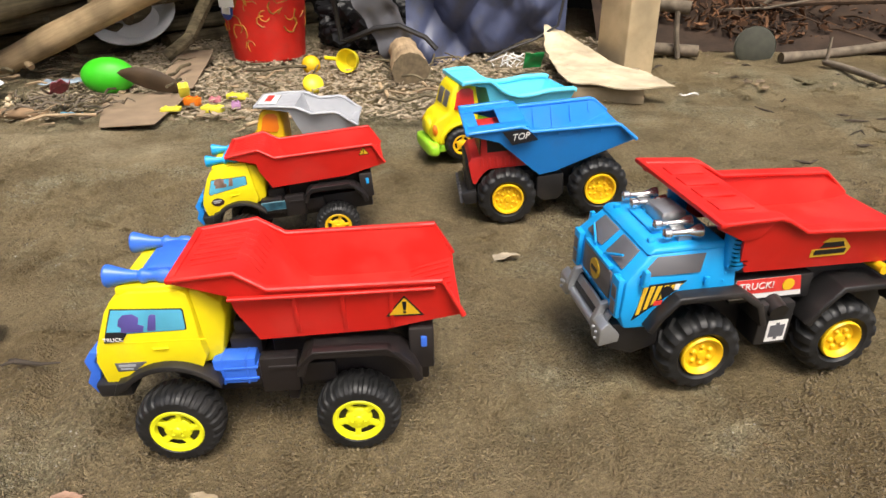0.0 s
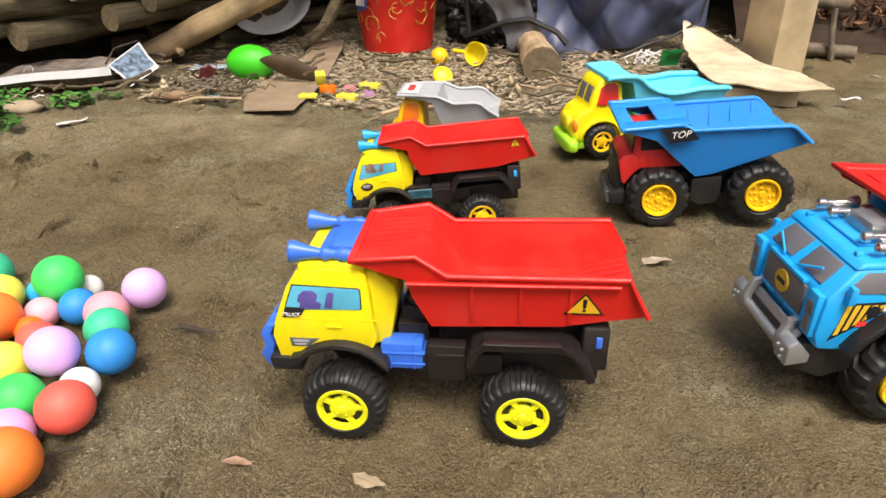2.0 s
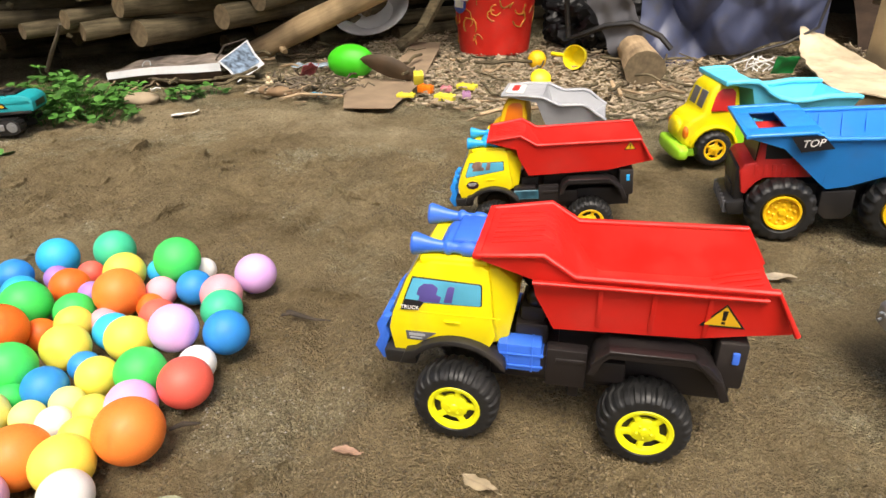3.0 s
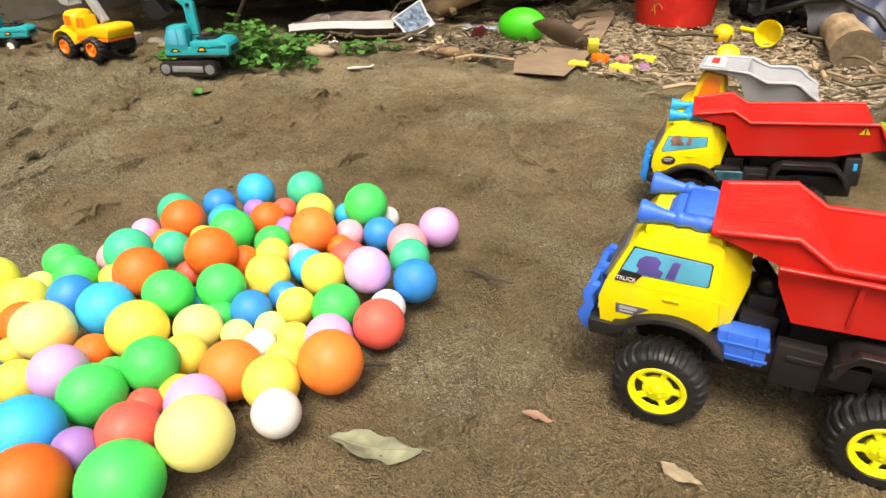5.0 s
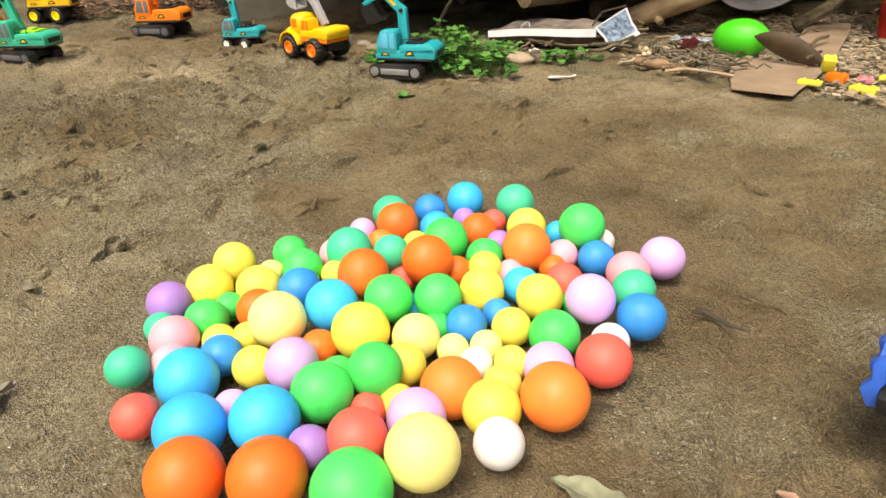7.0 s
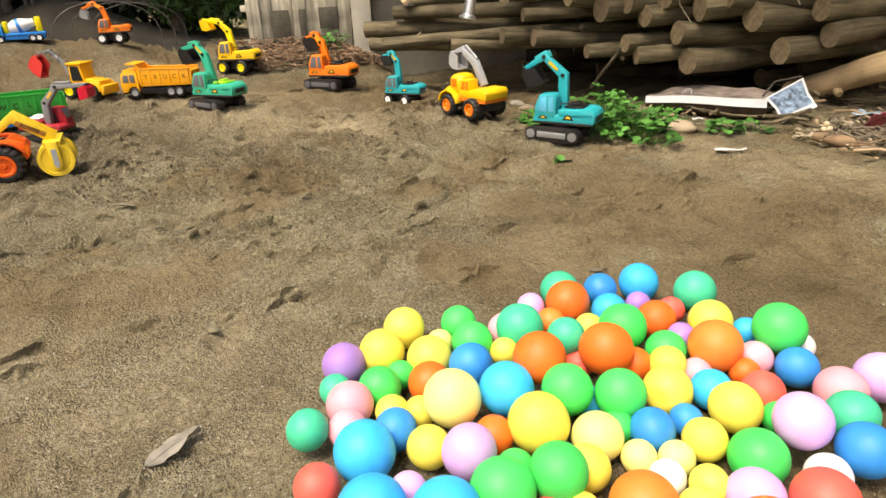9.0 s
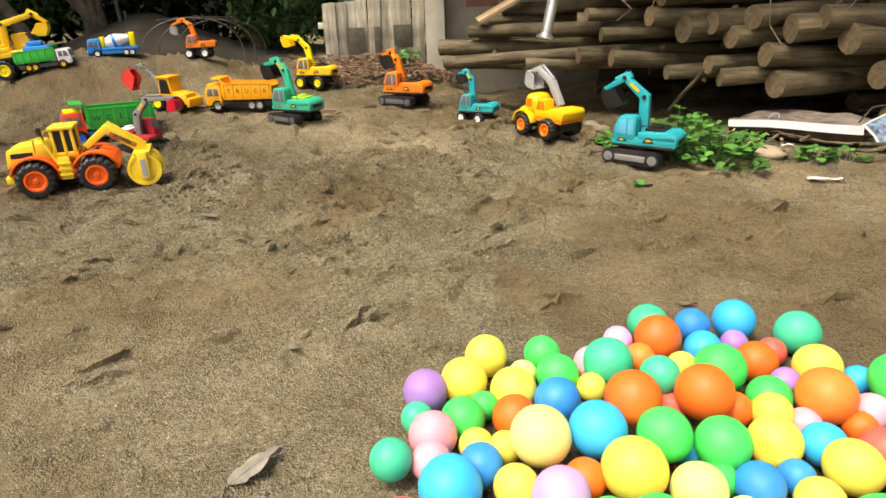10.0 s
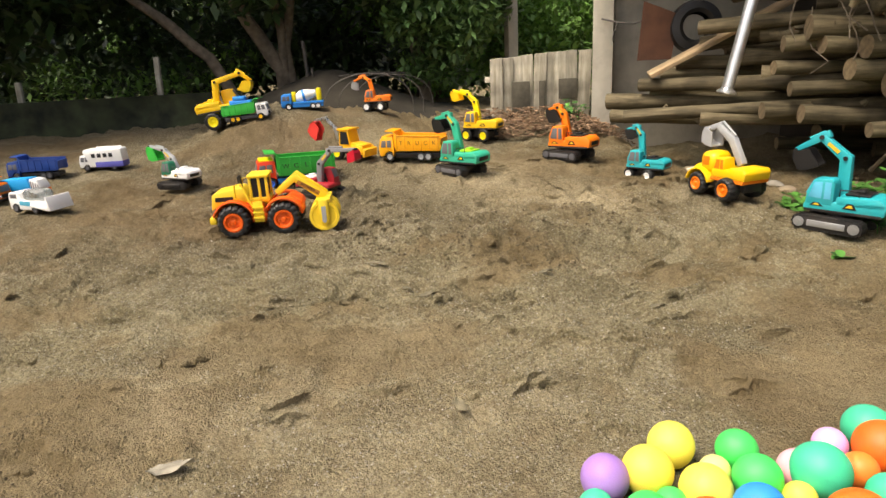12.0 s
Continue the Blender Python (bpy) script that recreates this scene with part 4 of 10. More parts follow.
def classic_truck(name, label, x, y, z, turn, s, c, tip=(0, 0)):
    """Cab-over toy tipper with roof horns, bull bar and side boxes. Front is +x."""
    o = thing(name, label, "toy truck", x, y, z, turn, s, "toy dump trucks", tip, wide=0.86)
    wheels(o, ((0.09, 0.064), (0.09, -0.064), (-0.0905, 0.064), (-0.0905, -0.064)), 0.0435, 0.046, c["rim"], "spoke", 26, lug=0.04)

    def narrow(p):
        k = 0.93 if p.z < 0.135 else 0.93 - 0.10 * (p.z - 0.135) / 0.065
        return Vector((p.x, p.y * k, p.z))

    # cab with wheel arch
    cab = [(0.152, 0.088), (0.157, 0.118), (0.153, 0.135), (0.138, 0.172), (0.130, 0.184), (0.114, 0.191), (0.066, 0.191), (0.060, 0.187), (0.057, 0.165), (0.055, 0.135), (0.052, 0.118), (0.058, 0.106)]
    cab = cab + arc(0.09, 0.055, 0.058, 122, 38, 9)
    shell = Geo().prism(cab, -0.066, 0.066, 0.003, warp=narrow)
    # roof ledge and door seams
    shell.box(0.062, 0.126, -0.06, 0.06, 0.187, 0.1945, 0.003, warp=narrow)
    body = part("cab", shell, c["cab"], o, c["cab_label"])
    rear = Geo().prism([(0.060, 0.188), (0.052, 0.186), (0.036, 0.166), (0.034, 0.150), (0.040, 0.118), (0.042, 0.106), (0.058, 0.106)], -0.057, 0.057, 0.002, warp=lambda p: narrow(Vector((p.x, p.y * min(1.0, 0.70 + (p.x - 0.034) * 12.5), p.z))))
    part("cab_back", rear, c["back"], o)
    # side windows, windscreen and prints
    for sgn in (-1, 1):
        glass = [(0.131, 0.1745), (0.068, 0.172), (0.0665, 0.170), (0.0665, 0.152), (0.068, 0.1505), (0.121, 0.1495), (0.127, 0.142), (0.1435, 0.141), (0.138, 0.157)] if c["words"] else [(0.131, 0.167), (0.068, 0.167), (0.068, 0.150), (0.139, 0.138), (0.140, 0.143)]
        mid = (sum(q[0] for q in glass) / len(glass), sum(q[1] for q in glass) / len(glass))
        edge = [(mid[0] + 1.035 * (qx - mid[0]), mid[1] + 1.09 * (qz - mid[1])) for qx, qz in glass]
        win = Geo().prism(glass, *sorted((sgn * 0.0655, sgn * 0.0668)), 0.0004, warp=narrow)
        wob = part("side_window", Geo().prism(edge, *sorted((sgn * 0.065, sgn * 0.0662)), 0.0004, warp=narrow), INK, o)
        part("pane", win, c["pane"], wob)
        fig = Geo().prism([(0.106, 0.1505), (0.127, 0.1505), (0.125, 0.156), (0.128, 0.158), (0.126, 0.165), (0.121, 0.1695), (0.112, 0.170), (0.107, 0.166), (0.109, 0.159), (0.104, 0.157)], *sorted((sgn * 0.0666, sgn * 0.0672)), 0.0002, warp=narrow)
        fig.prism([(0.094, 0.1515), (0.102, 0.1515), (0.098, 0.167), (0.095, 0.169), (0.091, 0.168)], *sorted((sgn * 0.0666, sgn * 0.0672)), 0.0002, warp=narrow)
        part("printed_seat", fig, c["fig"], wob)
        part("door_seam", Geo().box(0.048, 0.147, *sorted((sgn * 0.0655, sgn * 0.0664)), 0.1385, 0.1395, 0, warp=narrow).box(0.086, 0.101, *sorted((sgn * 0.0655, sgn * 0.0685)), 0.130, 0.1325, 0.001, warp=narrow), c["cab"], o)
        badge = Geo().prism([(0.1395, 0.1065), (0.1225, 0.1065), (0.110, 0.1165), (0.1405, 0.1165)] if c["words"] else [(0.137, 0.114), (0.128, 0.112), (0.119, 0.115), (0.116, 0.121), (0.119, 0.127), (0.128, 0.130), (0.137, 0.127), (0.141, 0.121)], *sorted((sgn * 0.0655, sgn * 0.0668)), 0.0003, warp=narrow)
        bo = part("badge", badge, c["badge"], o, "small printed badge")
        low = 0.1085 if c["words"] else 0.1195
        part("badge_print", Geo().box(0.121, 0.137, *sorted((sgn * 0.0666, sgn * 0.0672)), low + 0.0032, low + 0.0062, warp=narrow).box(0.124, 0.136, *sorted((sgn * 0.0666, sgn * 0.0672)), low, low + 0.0018, warp=narrow), c["badge2"], bo)
        if c["words"]:
            decal = part("decal", Geo().prism([(0.1435, 0.1405), (0.127, 0.1415), (0.121, 0.1500), (0.126, 0.1515), (0.1395, 0.1520)], *sorted((sgn * 0.0666, sgn * 0.0675)), 0.0002, warp=narrow), INK, o, "black sticker with lettering")
            lettering("TRUCK", 0.0056, PAPER, decal, Matrix.Translation((0.1345, sgn * 0.0632, 0.1444)) @ pose(0, 0, 0, 90, 0, 180 if sgn > 0 else 0))
    part("windscreen", Geo().prism([(0.1555, 0.137), (0.1405, 0.171), (0.1385, 0.171), (0.1535, 0.137)], -0.052, 0.052, 0.0005, warp=narrow), GLASSGREY, o)
    # low bull bar with three posts
    bar = Geo()
    for yy in (-0.046, 0.0, 0.046):
        bar.prism([(0.166, 0.125), (0.158, 0.124), (0.164, 0.112), (0.161, 0.100), (0.164, 0.092), (0.156, 0.076), (0.169, 0.073), (0.177, 0.088), (0.171, 0.100), (0.174, 0.114)], yy - 0.006, yy + 0.006, 0.0015)
    for zz, xx in ((0.090, 0.169), (0.113, 0.168)):
        bar.box(xx - 0.0035, xx + 0.0035, -0.046, 0.046, zz - 0.006, zz + 0.006, 0.002)
    part("bull_bar", bar, c["trim"], o)
    part("bumper", Geo().prism([(0.13, 0.078), (0.162, 0.078), (0.164, 0.094), (0.13, 0.094)], -0.066, 0.066, 0.003), BLACK, o)
    part("headlight", Geo().rod((0.150, 0.05, 0.106), (0.157, 0.05, 0.106), 0.006), WHITE, o)
    part("headlight", Geo().rod((0.150, -0.05, 0.106), (0.157, -0.05, 0.106), 0.006), WHITE, o)
    # roof horns on their bracket
    part("horn_bracket", Geo().prism([(0.116, 0.19), (0.06, 0.19), (0.064, 0.202), (0.106, 0.202)], -0.030, 0.030, 0.003).prism([(0.100, 0.2), (0.068, 0.2), (0.071, 0.2075), (0.097, 0.2075)], -0.033, 0.033, 0.002), c["horn"], o)
    for sgn in (-1, 1):
        h = Geo().lathe([(0.0, 0.004), (0.0105, 0.0), (0.0115, 0.002), (0.0105, 0.006), (0.0065, 0.02), (0.0052, 0.03), (0.0075, 0.033), (0.0075, 0.036), (0.0052, 0.039), (0.0052, 0.046), (0.0072, 0.049), (0.0072, 0.056), (0.005, 0.06), (0.0062, 0.068), (0.003, 0.072), (0, 0.072)], (0.134, sgn * 0.040, 0.2035), (-1, 0, -0.05), 18)
        part("horn", h, c["horn"], o)
    if not c["words"]:
        for piece in o.children:
            if piece.name.split(".")[0] in ("horn", "horn_bracket"):
                piece.matrix_basis = Matrix.Translation((0, 0, -0.006)) @ piece.matrix_basis
            elif piece.name.split(".")[0] in ("cab", "cab_back", "side_window", "door_seam", "badge", "windscreen"):
                piece.matrix_basis = Matrix.Translation((0, 0, 0.0054)) @ Matrix.Diagonal((1, 0.95, 0.94, 1)) @ piece.matrix_basis
    # chassis, arches, tool boxes
    part("chassis", Geo().box(-0.165, 0.06, -0.042, 0.042, 0.062, 0.098, 0.003).box(-0.16, -0.006, -0.03, 0.03, 0.098, 0.137, 0.002).box(-0.07, 0.03, -0.056, 0.056, 0.076, 0.1, 0.003).box(-0.17, -0.145, -0.06, 0.06, 0.088, 0.137, 0.003).box(-0.028, -0.018, -0.05, 0.05, 0.05, 0.075, 0.002), MAROON, o)
    part("engine_block", Geo().box(0.004, 0.036, -0.034, 0.034, 0.1, 0.122, 0.003).box(0.008, 0.032, -0.026, 0.026, 0.12, 0.137, 0.003).ball((0.018, 0.016, 0.144), 0.010, 2).rod((0.012, -0.018, 0.13), (0.030, -0.018, 0.152), 0.007), MAROON, o)
    for sgn in (-1, 1):
        arch = [(0.146, 0.083), (0.14, 0.098)] + arc(0.09, 0.055, 0.061, 48, 140, 10) + [(0.041, 0.086)] + arc(0.09, 0.055, 0.055, 143, 40, 10)
        part("front_fender", Geo().prism(arch, *sorted((sgn * 0.05, sgn * 0.0735)), 0.0015), BLACK, o)
        part("rear_fender", Geo().fold([(-0.158, 0.087), (-0.150, 0.106), (-0.136, 0.122), (-0.122, 0.127), (-0.052, 0.127), (-0.040, 0.118), (-0.034, 0.1)], 0.008, *sorted((sgn * 0.042, sgn * 0.08)), 0.0015).fold([(-0.146, 0.108), (-0.124, 0.1285), (-0.052, 0.1285), (-0.036, 0.112)], 0.003, *sorted((sgn * 0.068, sgn * 0.0815)), 0.0008), MAROON, o)
        box = Geo().box(0.0085, 0.0510, *sorted((sgn * 0.032, sgn * 0.057)), 0.0795, 0.110, 0.003)
        for zz in (0.086, 0.099):
            box.box(0.007, 0.0525, *sorted((sgn * 0.032, sgn * 0.0585)), zz - 0.0012, zz + 0.0012, 0.0006)
        for xx in (0.018, 0.042):
            box.box(xx - 0.001, xx + 0.001, *sorted((sgn * 0.032, sgn * 0.0582)), 0.080, 0.1105, 0.0004)
        kit = part("tool_box", box, c["box"], o, c["box_label"])
        if not c["words"]:
            panel = part("printed_panel", Geo().box(0.001, 0.050, *sorted((sgn * 0.0572, sgn * 0.0585)), 0.086, 0.104, 0.0004), mat("pale_blue_print", (0.16, 0.30, 0.36), 0.35), kit, "pale framed blue print")
            part("print", Geo().box(0.003, 0.048, *sorted((sgn * 0.0584, sgn * 0.0589)), 0.0875, 0.1025), TEALPRINT, panel)
        part("side_panel", Geo().box(-0.034, 0.004, *sorted((sgn * 0.045, sgn * 0.062)), 0.07, 0.112, 0.002).box(-0.033, -0.005, *sorted((sgn * 0.045, sgn * 0.064)), 0.098, 0.103, 0.001), MAROON, o)
        part("tail_lamp", Geo().box(-0.163, -0.157, *sorted((sgn * 0.058, sgn * 0.0625)), 0.116, 0.128, 0.001), c["horn"], o)
    # tipping body with a ribbed hood
    h = c["hood"]
    rim = [(0.0705 + h, 0.2055, 0.061), (0.0105 + h, 0.2130, 0.067), (-0.0175 + h, 0.1945, 0.068), (-0.1785, 0.1965, 0.071), (-0.1985, 0.1590, 0.074)]
    low = [(-0.197, 0.154), (-0.159, 0.146), (-0.124, 0.1385), (-0.001 + h, 0.1335), (0.0165 + h, 0.170), (0.0195 + h, 0.187), (0.0695 + h, 0.2015)]
    plate = [(0.0695 + h, 0.2030), (0.0115 + h, 0.2105), (0.004 + h, 0.206), (-0.034 + h, 0.146), (-0.044 + h, 0.1415), (-0.146, 0.1425), (-0.163, 0.148), (-0.1975, 0.156)]
    bed, _ = open_body(o, RED, "glossy red open tipping body", rim, low, plate, 0.0585)
    for k in range(7):
        yy = -0.042 + 0.0125 * k
        part("rib", Geo().fold([(0.060 + h, 0.2066), (0.014 + h, 0.2126), (0.004 + h, 0.2085), (-0.006 + h, 0.1925)], 0.0016, yy - 0.0022, yy + 0.0022, 0.0005), RED, bed)
    for sgn in (-1, 1):
        if c["words"]:
            part("ledge", sweep(Geo(), [(x, sgn * 0.0718, z) for x, z in ((0.019 + h, 0.1875), (-0.08, 0.188), (-0.172, 0.189))], 0.006, 0.0034), RED, bed)
        for xx in (-0.04, -0.085, -0.13) if c["words"] else ():
            part("stiffener", Geo().prism([(xx - 0.002, 0.141), (xx + 0.002, 0.141), (xx + 0.002, 0.187), (xx - 0.002, 0.187)], *sorted((sgn * 0.066, sgn * 0.0704)), 0.0004, warp=lambda p: Vector((p.x, p.y * (0.862 + 0.138 * (p.z - 0.14) / 0.047), p.z))), RED, bed)
    for k in range(9):
        yy = -0.052 + 0.013 * k
        part("tail_rib", Geo().fold([(-0.150, 0.1465), (-0.164, 0.1515), (-0.192, 0.1580)], 0.0014, yy - 0.0018, yy + 0.0018, 0.0004), RED, bed)
    part("body_hinge", Geo().box(-0.15, -0.02, -0.03, 0.03, 0.134, 0.142, 0.002), MAROON, o)
    for sgn in (-1, 1):
        yy = 0.0708

        def slope(p):
            return Vector((p.x, p.y * (1 - (0.1945 - p.z) * 2.75), p.z))

        def place(pts):
            return pts if c["words"] else [(-0.161 + 0.56 * (px + 0.1425), 0.186 + 0.62 * (pz - 0.168)) for px, pz in pts]

        sticker = part("warning_sticker", Geo().prism(place([(-0.124, 0.155), (-0.161, 0.155), (-0.1425, 0.1805)]), *sorted((sgn * yy, sgn * (yy + 0.0006))), 0, warp=slope), INK, o, "yellow triangular warning sticker")
        part("triangle", Geo().prism(place([(-0.1275, 0.157), (-0.1575, 0.157), (-0.1425, 0.178)]), *sorted((sgn * (yy + 0.0006), sgn * (yy + 0.0011))), 0, warp=slope), WARN, sticker)
        part("exclamation_mark", Geo().prism(place([(-0.1412, 0.163), (-0.1438, 0.163), (-0.1446, 0.1735), (-0.1404, 0.1735)]), *sorted((sgn * (yy + 0.001), sgn * (yy + 0.0016))), 0, warp=slope).prism(place([(-0.141, 0.159), (-0.144, 0.159), (-0.144, 0.1614), (-0.141, 0.1614)]), *sorted((sgn * (yy + 0.001), sgn * (yy + 0.0016))), 0, warp=slope), INK, sticker)
    return o


def blue_red_truck(x, y, z, turn, s=1.0):
    o = thing("dump_truck", "azure-blue toy dump truck with red tipping body, chunky tyres", "toy truck", x, y, z, turn, s, "toy dump trucks")
    wheels(o, ((0.093, 0.061), (0.093, -0.061), (-0.081, 0.061), (-0.081, -0.061)), 0.0495, 0.044, GOLD, "dish", 15, lug=0.055)

    def nar(p):
        k = 1.0 if p.z < 0.15 else 1.0 - 0.12 * (p.z - 0.15) / 0.04
        return Vector((p.x, p.y * k, p.z if p.z < 0.15 else 0.15 + 0.76 * (p.z - 0.15)))

    part("cab", Geo().prism([(0.198, 0.092), (0.204, 0.11), (0.202, 0.15), (0.172, 0.187), (0.078, 0.19), (0.066, 0.18), (0.064, 0.13), (0.09, 0.128), (0.13, 0.127), (0.158, 0.098), (0.16, 0.09)], -0.072, 0.072, 0.004, warp=nar), CABBLUE, o, "azure-blue moulded cab")
    roof = Geo().prism([(0.176, 0.186), (0.168, 0.1945), (0.082, 0.197), (0.076, 0.188)], -0.073, 0.073, 0.003, warp=nar)
    roof.box(0.1, 0.155, -0.035, 0.035, 0.195, 0.1995, 0.002, warp=nar)
    for sgn in (-1, 1):
        roof.box(0.16, 0.168, *sorted((sgn * 0.05, sgn * 0.056)), 0.192, 0.2, 0.001, warp=nar)
    part("roof", roof, CABBLUE, o)
    for sgn in (-1, 1):
        part("windscreen", Geo().prism([(0.1985, 0.158), (0.1785, 0.1825), (0.176, 0.1825), (0.196, 0.158)], *sorted((sgn * 0.007, sgn * 0.052)), 0.0005, warp=nar), GLASSGREY, o)
        part("wiper", Geo().rod((0.203, sgn * 0.012, 0.156), (0.194, sgn * 0.042, 0.168), 0.0015, n=6), CABBLUE, o)
        part("side_window", Geo().prism([(0.186, 0.157), (0.164, 0.183), (0.105, 0.183), (0.112, 0.157)], *sorted((sgn * 0.0712, sgn * 0.0726)), 0.0005, warp=nar), GLASSGREY, o)
        part("mirror", Geo().prism([(0.186, 0.148), (0.178, 0.148), (0.178, 0.166), (0.184, 0.166)], *sorted((sgn * 0.072, sgn * 0.08)), 0.001), CABBLUE, o)
        part("door_handle", Geo().prism([(0.106, 0.14), (0.1, 0.14), (0.1, 0.15), (0.106, 0.15)], *sorted((sgn * 0.071, sgn * 0.0745)), 0.001), CABBLUE, o)
        rivets = Geo()
        for k in range(6):
            rivets.ball((0.083 - 0.001 * k, sgn * 0.0718, 0.134 + 0.0085 * k), 0.0013, 1)
        part("rivets", rivets, CABBLUE, o)
        tiger = part("tiger_sticker", Geo().prism([(0.19, 0.103), (0.175, 0.146), (0.128, 0.148), (0.14, 0.137)], *sorted((sgn * 0.0722, sgn * 0.0729)), 0), INK, o, "black and yellow striped sticker")
        st = Geo()
        for k in range(6):
            xx = 0.181 - 0.0085 * k
            st.prism([(xx + 0.005, 0.110 + 0.0055 * k), (xx + 0.0005, 0.111 + 0.006 * k), (xx - 0.0065, 0.1445), (xx - 0.0010, 0.144)], *sorted((sgn * 0.0728, sgn * 0.0734)), 0)
        part("stripes", st, STRIPE, tiger)
        part("print_spot", Geo().prism([(0.166, 0.120), (0.156, 0.121), (0.155, 0.126), (0.165, 0.126)], *sorted((sgn * 0.0733, sgn * 0.0738)), 0), REDPRINT, tiger)
        part("print_spot", Geo().prism([(0.157, 0.130), (0.147, 0.131), (0.145, 0.141), (0.153, 0.144), (0.159, 0.139)], *sorted((sgn * 0.0733, sgn * 0.0738)), 0), INK, tiger)
        part("print_spot", Geo().prism([(0.143, 0.138), (0.137, 0.138), (0.136, 0.145), (0.142, 0.145)], *sorted((sgn * 0.0733, sgn * 0.0738)), 0), PAPER, tiger)
        part("air_filter", Geo().lathe([(0.0, 0.0), (0.010, 0.0), (0.0125, 0.004), (0.0125, 0.044), (0.010, 0.05), (0, 0.05)], (0.070, sgn * 0.064, 0.154), (0, 0, 1), 14), CABBLUE, o)
        vents = Geo()
        for k in range(7):
            vents.box(0.062, 0.079, *sorted((sgn * 0.070, sgn * 0.0775)), 0.162 + 0.005 * k, 0.162 + 0.005 * k, 0.0005)
        part("vents", vents, CABBLUE, o)
        lamp = part("lamp_guard", Geo().box(0.2, 0.2085, *sorted((sgn * 0.05, sgn * 0.068)), 0.104, 0.152, 0.002), CABBLUE, o)
        part("lamp_glass", Geo().box(0.2082, 0.2094, *sorted((sgn * 0.0535, sgn * 0.0645)), 0.108, 0.124, 0.0005).box(0.2082, 0.2094, *sorted((sgn * 0.0535, sgn * 0.0645)), 0.127, 0.142, 0.0005), GLASSGREY, lamp)
        fend = [(0.162, 0.092), (0.152, 0.108), (0.135, 0.127), (0.065, 0.127), (0.044, 0.112), (0.034, 0.085)]
        part("fender", Geo().fold(fend, 0.008, *sorted((sgn * 0.045, sgn * 0.088)), 0.002), BLACK, o)
        rf = [(-0.022, 0.082), (-0.034, 0.102), (-0.058, 0.127), (-0.116, 0.127), (-0.146, 0.108), (-0.156, 0.085)]
        part("fender", Geo().fold(rf[::-1], 0.008, *sorted((sgn * 0.045, sgn * 0.088)), 0.002), BLACK, o)
        tank = part("fuel_tank", Geo().box(-0.012, 0.03, *sorted((sgn * 0.04, sgn * 0.078)), 0.052, 0.108, 0.004).rod((0.012, sgn * 0.05, 0.108), (0.012, sgn * 0.083, 0.1), 0.011), BLACK, o)
        tag = part("tank_sticker", Geo().box(-0.006, 0.018, *sorted((sgn * 0.078, sgn * 0.0788)), 0.058, 0.086), PAPER, tank, "white sticker with chequered rim")
        part("sticker_print", Geo().box(-0.003, 0.015, *sorted((sgn * 0.0787, sgn * 0.0793)), 0.064, 0.080).box(0.004, 0.008, *sorted((sgn * 0.0787, sgn * 0.0795)), 0.061, 0.083), DKGREY, tag)
        sk = part("side_sticker", Geo().prism([(0.066, 0.111), (0.06, 0.136), (-0.016, 0.136), (-0.022, 0.111)], *sorted((sgn * 0.066, sgn * 0.0668)), 0), PAPER, o, "white and red sticker with lettering")
        part("sticker_red", Geo().prism([(0.063, 0.118), (0.06, 0.1362), (-0.016, 0.1362), (-0.020, 0.118)], *sorted((sgn * 0.0667, sgn * 0.0674)), 0), REDPRINT, sk)
        part("sticker_flame", Geo().rod((-0.003, sgn * 0.0668, 0.126), (-0.003, sgn * 0.0679, 0.126), 0.0075, n=10), WARN, sk)
        lettering("TRUCK!", 0.012, PAPER, sk, Matrix.Translation((0.036, sgn * 0.0682, 0.1275)) @ pose(0, 0, 0, 90, 0, 180 if sgn > 0 else 0))
        part("skirt", Geo().box(-0.034, 0.064, *sorted((sgn * 0.04, sgn * 0.066)), 0.105, 0.1365, 0.003), BLACK, o)
    part("grille", Geo().box(0.2025, 0.2055, -0.04, 0.04, 0.112, 0.146, 0.001), GLASSGREY, o)
    part("hood_ridge", Geo().box(0.2, 0.207, -0.036, 0.036, 0.147, 0.1525, 0.0015), CABBLUE, o)
    for sgn in (-1, 1):
        part("hood_ridge", Geo().box(0.2, 0.206, *sorted((sgn * 0.012, sgn * 0.046)), 0.1075, 0.1115, 0.001), CABBLUE, o)
    badge = part("badge", Geo().rod((0.205, 0, 0.13), (0.2075, 0, 0.13), 0.0125, n=16), STRIPE, o, "round gold badge")
    part("badge_print", Geo().box(0.2072, 0.2082, -0.008, 0.008, 0.1275, 0.1325), INK, badge)
    part("lower_cab", Geo().prism([(0.204, 0.092), (0.2, 0.06), (0.17, 0.048), (0.14, 0.058), (0.14, 0.092)], -0.062, 0.062, 0.004), BLACK, o)
    bum = Geo().box(0.215, 0.2185, -0.062, 0.062, 0.083, 0.0935, 0.001, warp=lambda p: p + Vector(((p.z - 0.083) * -0.5, 0, 0)))
    bum.rod((0.222, -0.058, 0.072), (0.222, 0.058, 0.072), 0.0058)
    for sgn in (-1, 1):
        bum.prism([(0.228, 0.066), (0.229, 0.082), (0.221, 0.103), (0.208, 0.106), (0.204, 0.099), (0.214, 0.096), (0.219, 0.082), (0.216, 0.066)], *sorted((sgn * 0.043, sgn * 0.052)), 0.0015)
        bum.prism([(0.229, 0.062), (0.229, 0.084), (0.220, 0.092), (0.205, 0.075), (0.206, 0.066)], *sorted((sgn * 0.050, sgn * 0.078)), 0.002)
        for yy, zz in ((0.058, 0.078), (0.067, 0.076), (0.067, 0.068)):
            bum.ball((0.2295, sgn * yy, zz), 0.0028, 1)
